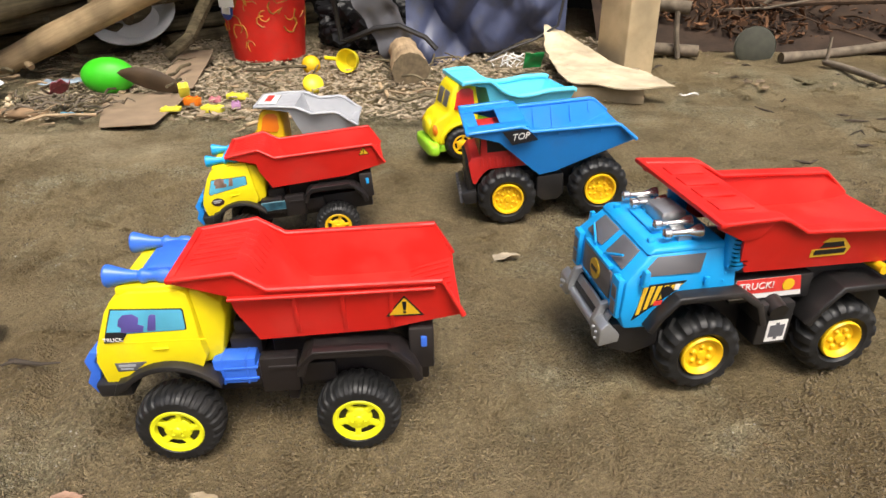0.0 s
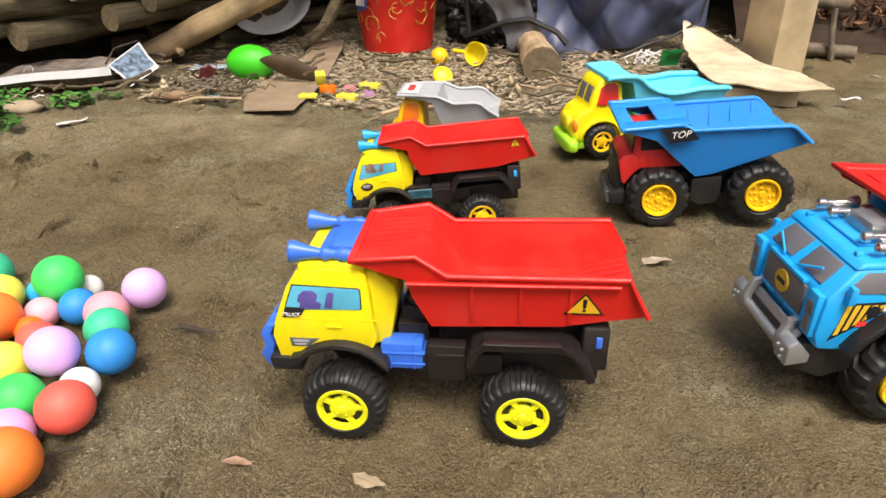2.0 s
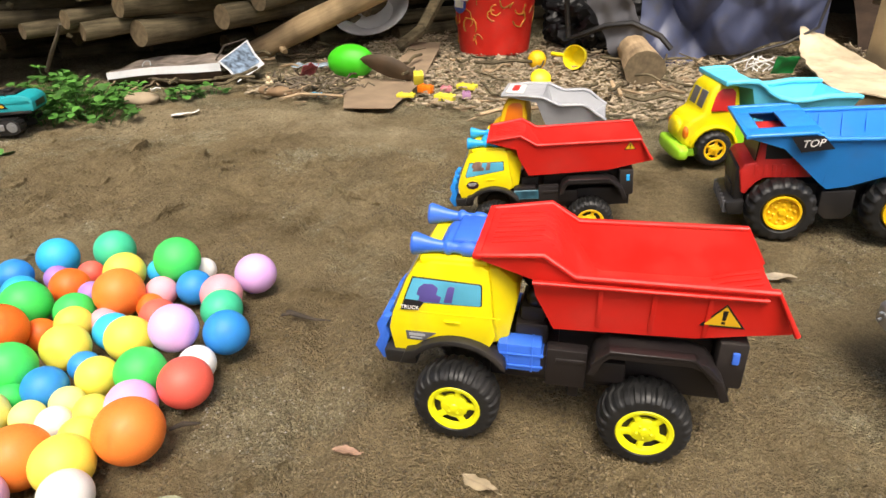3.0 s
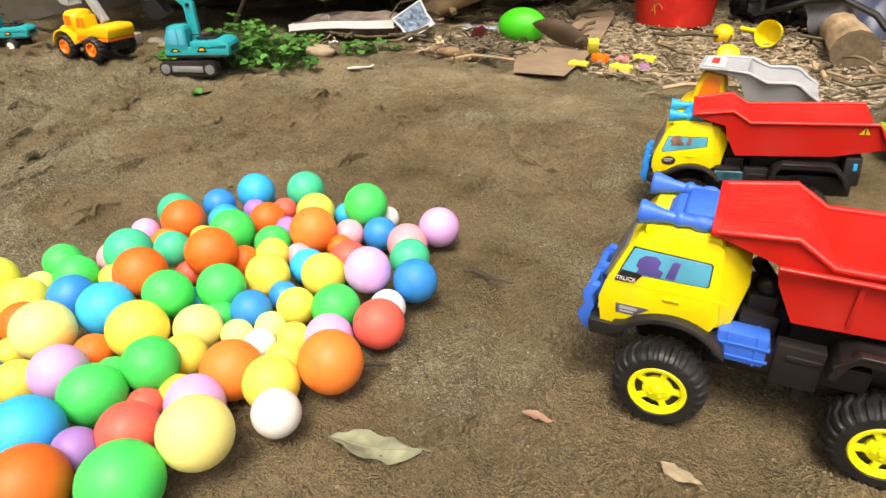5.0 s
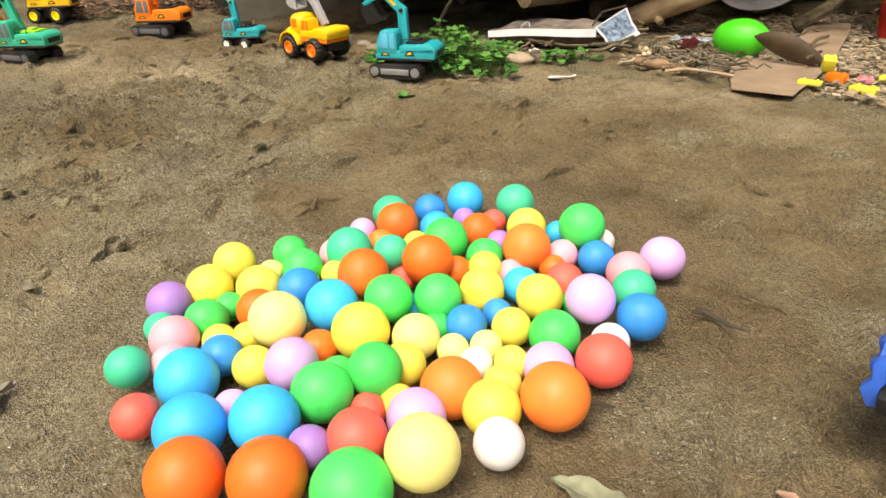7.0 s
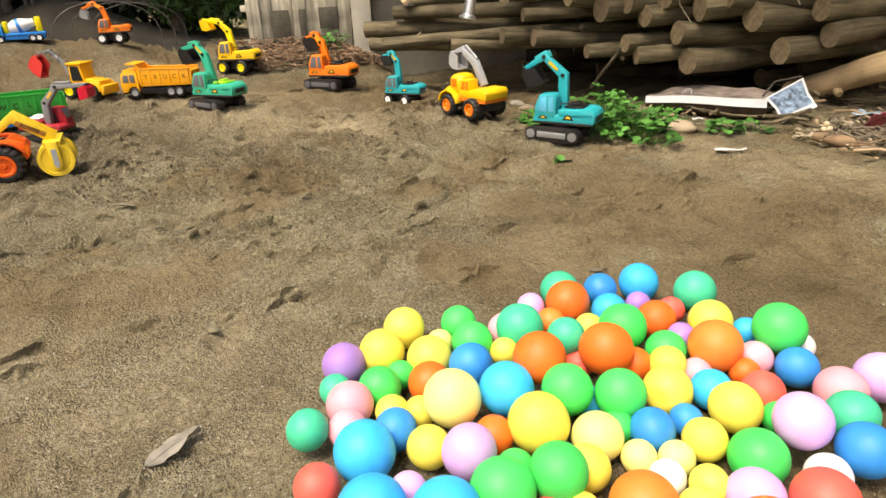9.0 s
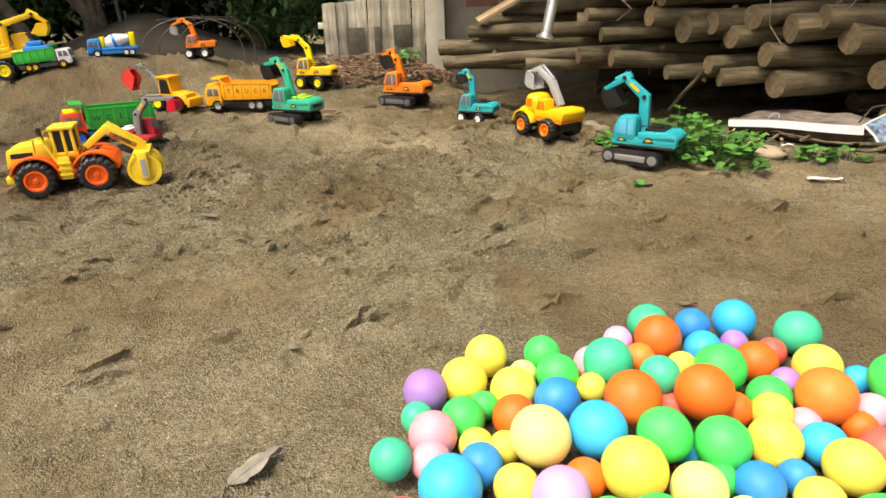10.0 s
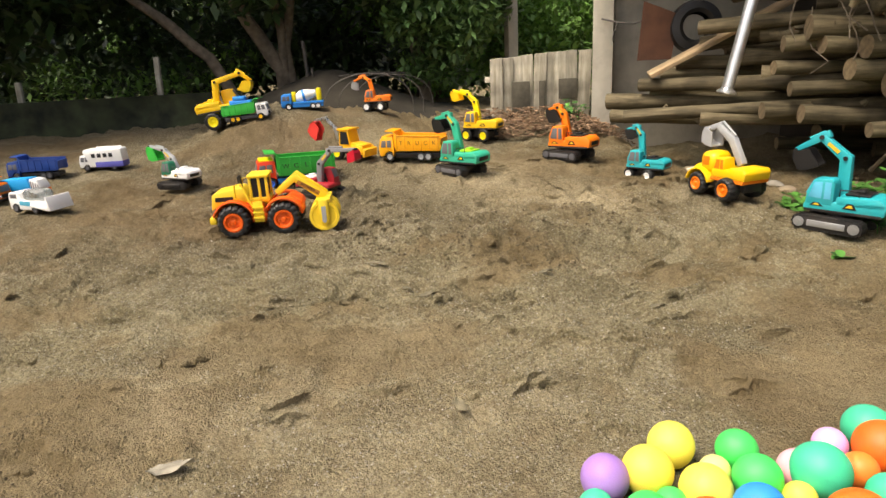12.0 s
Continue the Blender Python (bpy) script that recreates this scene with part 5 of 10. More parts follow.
    part("bumper", bum, SILVER, o, "silver tubular bumper", at=pose(-0.016, 0, 0.006) @ Matrix.Diagonal((1, 0.86, 1, 1)))
    bar = Geo().box(0.108, 0.122, -0.05, 0.05, 0.198, 0.204, 0.001)
    part("horn_bar", bar, SILVER, o)
    for yy in (-0.05, -0.028, 0.028, 0.05):
        part("horn", Geo().lathe([(0, 0.002), (0.0068, 0), (0.0068, 0.004), (0.003, 0.014), (0.003, 0.03), (0.0048, 0.032), (0.0048, 0.038), (0, 0.04)], (0.1, yy, 0.2065), (1, 0, 0), 12), CHROME, o)
    part("light_box", Geo().box(0.1, 0.126, -0.019, 0.019, 0.2, 0.214, 0.002), SILVER, o)
    part("chassis", Geo().box(-0.16, 0.16, -0.04, 0.04, 0.05, 0.1, 0.003).box(-0.155, 0.06, -0.05, 0.05, 0.1, 0.14, 0.003), BLACK, o)
    # tipping body
    rim = [(0.113, 0.2225, 0.090), (0.045, 0.2205, 0.083), (0.034, 0.2165, 0.082), (0.010, 0.2015, 0.081), (-0.140, 0.1945, 0.082), (-0.176, 0.163, 0.085)]
    low = [(-0.175, 0.157), (-0.150, 0.150), (-0.118, 0.146), (0.058, 0.1495), (0.070, 0.168), (0.078, 0.203), (0.112, 0.218)]
    plate = [(0.112, 0.2195), (0.046, 0.2175), (0.030, 0.160), (0.020, 0.1555), (-0.118, 0.1535), (-0.175, 0.1595)]
    bed, _ = open_body(o, RED, "red open tipping body with wide rim", rim, low, plate, 0.070, lip=(0.018, 0.005), t=0.003)
    for k in range(4):
        part("hood_pad", Geo().box(0.056, 0.096, -0.066 + 0.034 * k, -0.040 + 0.034 * k, 0.2205, 0.2236, 0.0012), RED, bed)
    for sgn in (-1, 1):
        part("hood_side", Geo().prism([(0.112, 0.220), (0.110, 0.213), (0.078, 0.196), (0.060, 0.199), (0.046, 0.217)], *sorted((sgn * 0.083, sgn * 0.0865)), 0.001), RED, bed)
    part("pivot", Geo().rod((-0.108, -0.072, 0.140), (-0.108, 0.080, 0.140), 0.006), GOLD, o)
    for sgn in (-1, 1):
        lo = part("body_sticker", Geo().prism([(-0.012, 0.163), (-0.054, 0.163), (-0.057, 0.173), (-0.044, 0.186), (-0.026, 0.188), (-0.010, 0.175)], *sorted((sgn * 0.0825, sgn * 0.0832)), 0, warp=lambda p: Vector((p.x, p.y * (1 - (0.2 - p.z) * 2.4), p.z))), STRIPE, o, "gold and black emblem sticker")
        part("sticker_print", Geo().prism([(-0.015, 0.1665), (-0.051, 0.1665), (-0.051, 0.1725), (-0.015, 0.1725)], *sorted((sgn * 0.0832, sgn * 0.084)), 0, warp=lambda p: Vector((p.x, p.y * (1 - (0.2 - p.z) * 2.4), p.z))).prism([(-0.018, 0.1755), (-0.048, 0.1755), (-0.044, 0.182), (-0.022, 0.182)], *sorted((sgn * 0.0832, sgn * 0.084)), 0, warp=lambda p: Vector((p.x, p.y * (1 - (0.2 - p.z) * 2.4), p.z))), INK, lo)
    # the cab sits back behind the bumper
    back = Matrix.Translation((0.0060, 0, 0)) @ Matrix.Diagonal((0.925, 1, 1, 1))
    for piece in o.children:
        if piece.name.split(".")[0] in ("cab", "roof", "windscreen", "wiper", "side_window", "mirror", "door_handle", "rivets", "tiger_sticker", "lamp_guard", "grille", "hood_ridge", "badge"):
            piece.matrix_basis = back @ piece.matrix_basis
        elif piece.name.split(".")[0] in ("horn", "horn_bar", "light_box"):
            piece.matrix_basis = Matrix.Translation((-0.004, 0, -0.053)) @ Matrix.Diagonal((1.1, 1.05, 1.2, 1)) @ piece.matrix_basis
    return o


def mine_truck(x, y, z, turn, s=1.0):
    o = thing("mine_truck", "red toy mine truck with big blue tipping body and treaded tyres", "toy truck", x, y, z, turn, s, "toy dump trucks", (0, 4.5))
    wheels(o, ((0.0585, 0.055), (0.0585, -0.055), (-0.1075, 0.055), (-0.1075, -0.055)), 0.053, 0.048, GOLD, "dots", 17, lug=0.045)
    part("cab", Geo().prism([(0.118, 0.080), (0.123, 0.118), (0.116, 0.128), (0.100, 0.130), (0.096, 0.166), (0.044, 0.166), (0.040, 0.127), (0.022, 0.124), (0.018, 0.104)] + arc(0.0585, 0.053, 0.058, 62, 24, 6), -0.055, 0.055, 0.003), RED_D, o, "red cab")
    for k in range(6):
        part("hood_rib", Geo().box(0.096 - 0.013 * k, 0.102 - 0.013 * k, -0.0562, 0.0562, 0.108, 0.127, 0.001), RED_D, o)
    for sgn in (-1, 1):
        part("side_window", Geo().box(0.050, 0.088, *sorted((sgn * 0.0545, sgn * 0.0556)), 0.136, 0.160, 0), INK, o)
    part("windscreen", Geo().prism([(0.1015, 0.132), (0.0985, 0.164), (0.095, 0.164), (0.0985, 0.132)], -0.05, 0.05, 0), INK, o)
    part("grille", Geo().box(0.112, 0.127, -0.048, 0.048, 0.058, 0.120, 0.003), BLACK, o)
    part("bumper", Geo().prism([(0.112, 0.042), (0.136, 0.042), (0.140, 0.064), (0.112, 0.068)], -0.058, 0.058, 0.003), BLACK, o)
    lad = Geo()
    for k in range(7):
        lad.box(0.136, 0.1425, -0.053 + 0.0165 * k, -0.0475 + 0.0165 * k, 0.044, 0.064)
    part("hazard_stripes", lad, DKGREY, o)
    part("chassis", Geo().box(-0.15, 0.13, -0.03, 0.03, 0.045, 0.085, 0.003), BLACK, o)
    for sgn in (-1, 1):
        part("side_step", Geo().prism([(0.002, 0.082), (0.004, 0.045), (-0.008, 0.034), (-0.034, 0.034), (-0.046, 0.045), (-0.046, 0.084)], *sorted((sgn * 0.03, sgn * 0.058)), 0.003), BLACK, o)
    rim = [(0.1225, 0.1825, 0.0835), (0.030, 0.1845, 0.082), (0.012, 0.1740, 0.082), (-0.130, 0.1730, 0.086), (-0.1375, 0.1700, 0.087), (-0.163, 0.1450, 0.091)]
    low = [(-0.162, 0.1405), (-0.130, 0.1275), (-0.030, 0.0905), (-0.002, 0.0865), (0.012, 0.1000), (0.0685, 0.1600), (0.121, 0.1790)]
    plate = [(0.018, 0.1800), (-0.004, 0.0960), (-0.030, 0.0960), (-0.128, 0.1310), (-0.162, 0.1425)]
    bed, lean = open_body(o, MIDBLUE, "bright blue tipping body with slotted visor", rim, low, plate, 0.060, lip=(0.011, 0.006))
    for sgn in (-1, 1):
        for k in range(4):
            xx = 0.002 - 0.036 * k
            zz = 0.094 + 0.0125 * k
            part("rib", Geo().prism([(xx + 0.002, zz), (xx - 0.002, zz), (xx - 0.002, 0.170), (xx + 0.002, 0.170)], *sorted((sgn * 0.99, sgn * 1.014)), 0, warp=lean), MIDBLUE, bed)
            part("rib", Geo().prism([(xx - 0.018, zz + 0.02), (xx - 0.022, zz + 0.02), (xx - 0.022, 0.168), (xx - 0.018, 0.168)], *sorted((sgn * 0.940, sgn * 0.965)), 0, warp=lean), MIDBLUE, bed)
    # visor with its slot
    for y0, y1, x0, x1 in ((-0.080, -0.046, 0.018, 0.122), (0.046, 0.080, 0.018, 0.122), (-0.046, 0.046, 0.018, 0.062), (-0.046, 0.046, 0.100, 0.122)):
        part("visor", Geo().prism([(x, 0.1845 - (x - 0.03) * 0.022 + dz) for x, dz in ((x0, -0.003), (x1, -0.003), (x1, 0.001), (x0, 0.001))], y0, y1, 0.0012), MIDBLUE, bed)
    for sgn in (-1, 1):
        st = part("badge", Geo().prism([(0.064, 0.181), (0.021, 0.1815), (0.0035, 0.161), (0.048, 0.1565)], *sorted((sgn * 0.0885, sgn * 0.0893)), 0), INK, o, "black badge with white lettering")
        lettering("TOP", 0.0155, PAPER, st, Matrix.Translation((0.034, sgn * 0.0898, 0.1700)) @ pose(0, 0, 0, 90, 0, 180 if sgn > 0 else 0) @ pose(0, 0, 0, 0, 0, 4), slant=0.3)
    return o


def rounded(g, size, at, power=2.6, sub=3, warp=None):
    """A soft box."""

    def soften(p):
        q = Vector((abs(p.x) / size[0], abs(p.y) / size[1], abs(p.z) / size[2]))
        n = (q.x**power + q.y**power + q.z**power) ** (1 / power)
        r = p / n if n else p
        return warp(r) if warp else r

    b = bmesh.new()
    bmesh.ops.create_icosphere(b, subdivisions=sub, radius=1.0)
    return g.bm(b, Matrix.Translation(at), lambda p: soften(Vector((p.x * size[0], p.y * size[1], p.z * size[2]))))


def bubble_truck(x, y, z, turn, cab, base, bed_mat, bed_label, label, s=1.0, rim=None, sticker=False, window=None, wavy=True):
    """Soft-shaped toddler tipper."""
    o = thing("toddler_truck", label, "toy truck", x, y, z, turn, s, "toy dump trucks")
    f = 0.0 if wavy else -0.014
    wheels(o, ((0.107 + f, 0.050), (0.107 + f, -0.050), (-0.085, 0.050), (-0.085, -0.050)), 0.036, 0.034, rim or GOLD, "spoke", 16, lug=0.03)
    side = [(0.156, 0.032), (0.169, 0.050), (0.167, 0.074), (0.155, 0.092), (0.135, 0.102), (0.130, 0.124), (0.121, 0.152), (0.108, 0.163), (0.084, 0.165), (0.070, 0.158), (0.064, 0.12), (0.064, 0.032)]
    up = 1.0 if wavy else 1.06
    side = [(x + f, z * up) for x, z in side]

    def slim(p):
        front = max(0.0, (p.x - f - 0.118) / 0.05)
        return Vector((p.x, p.y * (1.0 - 0.14 * max(0.0, (p.z - 0.10) / 0.07)) * (1 - 0.16 * front * front), p.z))

    part("cab", Geo().prism(side, -0.052, 0.052, 0.012, warp=slim, seg=4), cab, o)
    part("bumper", rounded(Geo(), (0.014, 0.064, 0.016), (0.166 + f, 0, 0.026), 4).box(-0.13, 0.155 + f, -0.05, 0.05, 0.018, 0.034, 0.004), base, o)
    part("grille", rounded(Geo(), (0.008, 0.026, 0.020), (0.166 + f, 0, 0.068), 3, 2), cab, o)
    for sgn in (-1, 1):
        frame_line = [(0.121, 0.110), (0.113, 0.144), (0.103, 0.152), (0.084, 0.152), (0.077, 0.146), (0.075, 0.118), (0.081, 0.109)]
        part("side_window", Geo().prism([(x + f, z * up) for x, z in frame_line], *sorted((sgn * 0.0508, sgn * 0.0530)), 0.0008, warp=slim), window or REDPRINT, o)
        part("headlight", Geo().ball((0.161 + f, sgn * 0.041, 0.066), 0.010, 2, (0.6, 1, 1.4)), ORANGE, o)
        part("windscreen", Geo().prism([(x + f, z * up) for x, z in ((0.1335, 0.112), (0.1250, 0.144), (0.1205, 0.144), (0.1290, 0.112))], *sorted((sgn * 0.004, sgn * 0.034)), 0.0008), window if wavy is False else GLASSGREY, o)
        part("mudguard", Geo().fold(arc(0.107 + f, 0.034, 0.043, 8, 172, 10), 0.006, *sorted((sgn * 0.04, sgn * 0.060)), 0.002), cab, o)
    part("chassis", Geo().box(-0.14, 0.12, -0.034, 0.034, 0.03, 0.08, 0.006), base, o)
    if wavy:
        brim = [(0.106, 0.167, 0.062), (0.075, 0.169, 0.065), (0.048, 0.168, 0.067), (0.036, 0.160, 0.068), (0.024, 0.149, 0.069), (0.004, 0.138, 0.070), (-0.022, 0.1315, 0.071), (-0.050, 0.1325, 0.071), (-0.090, 0.138, 0.071), (-0.145, 0.137, 0.071), (-0.152, 0.135, 0.071)]
        low = [(-0.150, 0.128), (-0.128, 0.068), (0.020, 0.064), (0.040, 0.110), (0.055, 0.155), (0.105, 0.164)]
        plate = [(0.105, 0.1645), (0.050, 0.1655), (0.036, 0.085), (-0.124, 0.080), (-0.150, 0.132)]
        bed, _ = open_body(o, bed_mat, bed_label, brim, low, plate, 0.052, lip=(0.016, 0.009))
    else:
        brim = [(0.112, 0.183, 0.058), (0.060, 0.186, 0.070), (0.0095, 0.1845, 0.078), (-0.030, 0.168, 0.080), (-0.082, 0.171, 0.080), (-0.096, 0.167, 0.080), (-0.118, 0.150, 0.078), (-0.140, 0.136, 0.076)]
        low = [(-0.139, 0.129), (-0.118, 0.118), (-0.100, 0.090), (-0.010, 0.086), (0.012, 0.140), (0.026, 0.172), (0.111, 0.180)]
        plate = [(0.111, 0.1805), (0.014, 0.182), (-0.014, 0.100), (-0.094, 0.096), (-0.122, 0.126), (-0.139, 0.133)]
        bed, _ = open_body(o, bed_mat, bed_label, brim, low, plate, 0.058, lip=(0.012, 0.006))
    if sticker:
        st = part("visor_sticker", Geo().box(0.062, 0.106, -0.042, 0.042, 0.1845, 0.1885, 0.0005), PAPER, o, "white sticker with red print")
        part("sticker_print", Geo().box(0.076, 0.093, -0.03, 0.03, 0.188, 0.189), REDPRINT, st)
    return o


classic_truck("dump_truck", "lemon-yellow toy dump truck with red tipping body and blue roof horns", -0.1445, 0.716, -0.001, 188, 1.0,
              dict(rim=YELLOW_RIM, cab=YELLOW, cab_label="glossy lemon-yellow cab", back=YELLOW, pane=SKYPRINT, fig=VIOLET, badge=DKGREY, badge2=GREY, trim=BLUE, horn=BLUE, box=BLUE, box_label="blue side tool box", words=True, hood=0.0))
classic_truck("dump_truck", "smaller yellow toy dump truck with red tipping body and light-blue horns", -0.249, 1.150, 0.001, 193, 0.84,
              dict(rim=GOLD, cab=YELLOW, cab_label="yellow cab", back=YELLOW, pane=SKYPRINT, fig=mat("brown_print", (0.20, 0.13, 0.10), 0.3, vary=0.5, vscale=70), badge=mat("maroon_print", (0.045, 0.022, 0.020), 0.35, vary=0.4, vscale=90), badge2=GREY, trim=MIDBLUE, horn=CABBLUE, box=MAROON, box_label="black side box with a blue printed panel", words=False, hood=0.022), (0, 4))
blue_red_truck(0.40, 0.87, 0.0, 193)
mine_truck(0.172, 1.30, 0.0, 187)
bubble_truck(0.105, 1.655, 0.0, 201, YELLOW, LIME, CYAN, "light cyan tipping body", "yellow rounded toy truck with cyan tipping body and lime bumper", 1.05, window=RED_D)
bubble_truck(-0.315, 1.497, 0.0, 187, GOLD, GOLD, plastic("pale_grey_plastic", (0.40, 0.41, 0.43), 0.38), "grey tipping body with white sticker", "golden-yellow rounded toy truck with grey tipping body", 0.84, sticker=True, window=ORANGE, wavy=False)


# ---------------------------------------------------------------- balls
BALL_SPOTS = {
    "purple": [(-0.963, 0.3, 0.026, 0.0282), (-0.888, 0.736, 0.017, 0.0185), (-0.781, 0.704, 0.027, 0.0185), (-0.619, 0.299, 0.038, 0.0198)],
    "yellow": [(-1.001, 0.404, 0.027, 0.0292), (-0.961, 0.352, 0.028, 0.03), (-0.917, 0.399, 0.027, 0.0289), (-0.89, 0.496, 0.017, 0.0185), (-0.855, 0.316, 0.018, 0.0197), (-0.839, 0.344, 0.017, 0.0185), (-0.776, 0.322, 0.022, 0.0239), (-0.734, 0.433, 0.035, 0.0332), (-0.666, 0.44, 0.023, 0.0245), (-0.787, 0.768, 0.027, 0.0293), (-0.646, 0.635, 0.029, 0.0287), (-0.707, 0.597, 0.029, 0.0283), (-0.748, 0.643, 0.024, 0.023), (-0.634, 0.573, 0.021, 0.0233), (-0.551, 0.457, 0.027, 0.0286), (-0.574, 0.495, 0.02, 0.0205), (-0.589, 0.525, 0.022, 0.0193), (-0.63, 0.404, 0.017, 0.0185), (-0.87, 0.624, 0.022, 0.0197)],
    "green": [(-0.977, 0.478, 0.023, 0.0251), (-0.923, 0.467, 0.025, 0.0272), (-0.897, 0.32, 0.024, 0.0262), (-0.916, 0.357, 0.017, 0.0185), (-0.676, 0.347, 0.035, 0.0312), (-0.705, 0.382, 0.019, 0.0206), (-0.663, 0.402, 0.04, 0.0284), (-0.754, 0.488, 0.044, 0.0294), (-0.722, 0.538, 0.038, 0.0288), (-0.827, 0.643, 0.038, 0.0316), (-0.705, 0.792, 0.049, 0.0325), (-0.771, 0.665, 0.024, 0.0259), (-0.585, 0.59, 0.027, 0.029), (-0.556, 0.301, 0.036, 0.0343), (-0.7, 0.515, 0.017, 0.0185), (-0.618, 0.673, 0.017, 0.0185)],
    "cream": [(-0.955, 0.435, 0.017, 0.0185), (-0.814, 0.373, 0.04, 0.0334), (-0.693, 0.479, 0.025, 0.0274), (-0.633, 0.531, 0.017, 0.0185), (-0.654, 0.5, 0.017, 0.0185), (-0.541, 0.364, 0.045, 0.0332)],
    "blue": [(-0.875, 0.435, 0.027, 0.0279), (-0.82, 0.304, 0.022, 0.0241), (-0.945, 0.713, 0.023, 0.0253), (-0.661, 0.769, 0.023, 0.0249), (-0.531, 0.675, 0.037, 0.0274), (-0.673, 0.538, 0.022, 0.0242), (-0.669, 0.586, 0.017, 0.0185)],
    "orange": [(-0.873, 0.375, 0.024, 0.0264), (-0.757, 0.391, 0.02, 0.0222), (-0.81, 0.492, 0.053, 0.0321), (-0.79, 0.579, 0.046, 0.0333), (-0.931, 0.637, 0.03, 0.032), (-0.832, 0.712, 0.025, 0.0271), (-0.776, 0.616, 0.019, 0.0211), (-0.61, 0.255, 0.043, 0.0331), (-0.658, 0.205, 0.043, 0.0328), (-0.693, 0.716, 0.017, 0.0185)],
    "sky": [(-0.798, 0.436, 0.038, 0.0318), (-0.796, 0.258, 0.031, 0.0328), (-0.711, 0.23, 0.042, 0.0325), (-0.673, 0.285, 0.042, 0.0324), (-0.75, 0.519, 0.017, 0.0185), (-0.889, 0.679, 0.023, 0.0252), (-0.923, 0.771, 0.028, 0.0302), (-0.754, 0.801, 0.017, 0.0185), (-0.687, 0.648, 0.022, 0.0242)],
    "mint": [(-0.929, 0.275, 0.018, 0.0197), (-0.859, 0.218, 0.032, 0.023), (-0.908, 0.534, 0.033, 0.0323), (-0.839, 0.557, 0.047, 0.0243), (-0.973, 0.656, 0.027, 0.0292), (-0.855, 0.817, 0.029, 0.0309), (-0.567, 0.713, 0.039, 0.0264)],
    "pink": [(-0.883, 0.276, 0.026, 0.0276), (-0.85, 0.26, 0.02, 0.0224), (-0.928, 0.524, 0.022, 0.024), (-0.703, 0.749, 0.02, 0.0217), (-0.6, 0.752, 0.033, 0.0278), (-0.724, 0.668, 0.017, 0.0185)],
    "lilac": [(-0.734, 0.346, 0.037, 0.0285), (-0.735, 0.277, 0.02, 0.0187), (-0.959, 0.591, 0.023, 0.0209), (-0.592, 0.818, 0.031, 0.0293), (-0.579, 0.644, 0.053, 0.0289), (-0.555, 0.545, 0.025, 0.0267), (-0.591, 0.397, 0.027, 0.0287)],
    "coral": [(-0.777, 0.2, 0.03, 0.0226), (-0.815, 0.557, 0.017, 0.0185), (-0.849, 0.762, 0.017, 0.0194), (-0.65, 0.688, 0.026, 0.0244), (-0.516, 0.585, 0.034, 0.029), (-0.599, 0.336, 0.038, 0.0276), (-0.641, 0.375, 0.017, 0.0185)],
    "peach": [(-0.914, 0.592, 0.019, 0.0209), (-0.731, 0.706, 0.038, 0.0334), (-0.513, 0.504, 0.038, 0.0333), (-0.597, 0.447, 0.03, 0.0317)],
    "white": [(-0.692, 0.824, 0.017, 0.0185), (-0.536, 0.625, 0.025, 0.0216), (-0.514, 0.429, 0.029, 0.0235), (-0.619, 0.502, 0.017, 0.0185)],
}


def make_balls():
    seam = Geo().ball((0, 0, 0), 1.0, 4)
    seam.lathe([(1.0, -0.01), (1.003, 0.0), (1.0, 0.01)], n=48, close=False)
    dent_at = Vector((0.25, -0.72, 0.05)).normalized()
    dent = Geo().ball((0, 0, 0), 1.0, 4, warp=lambda p: p * (1 - 0.16 * max(0.0, 1 - (p - dent_at).length / 0.5) ** 0.7))
    for tone, spots in BALL_SPOTS.items():
        whole = seam.mesh("ball", BALL_MATS[tone])
        for x, y, z, r in spots:
            pushed_in = (x, y) == DENTED
            ob = new("ball", dent.mesh("ball", BALL_MATS[tone]) if pushed_in else whole)
            q = (0, 0, 0) if pushed_in else (random.uniform(0, 360), random.uniform(0, 360), random.uniform(0, 360))
            ob.matrix_basis = pose(x, y, z, *q) @ Matrix.Diagonal((r, r * random.uniform(0.965, 1.0), r, 1))
            size = "large" if r > 0.0305 else "small" if r < 0.024 else "medium"
            state = " dented plastic play ball in the heap" if pushed_in else " hollow plastic play ball in the heap"
            tagged(ob, size + " " + BALLS[tone][1] + state, "ball", "play balls")


DENTED = (-0.707, 0.597)
make_balls()


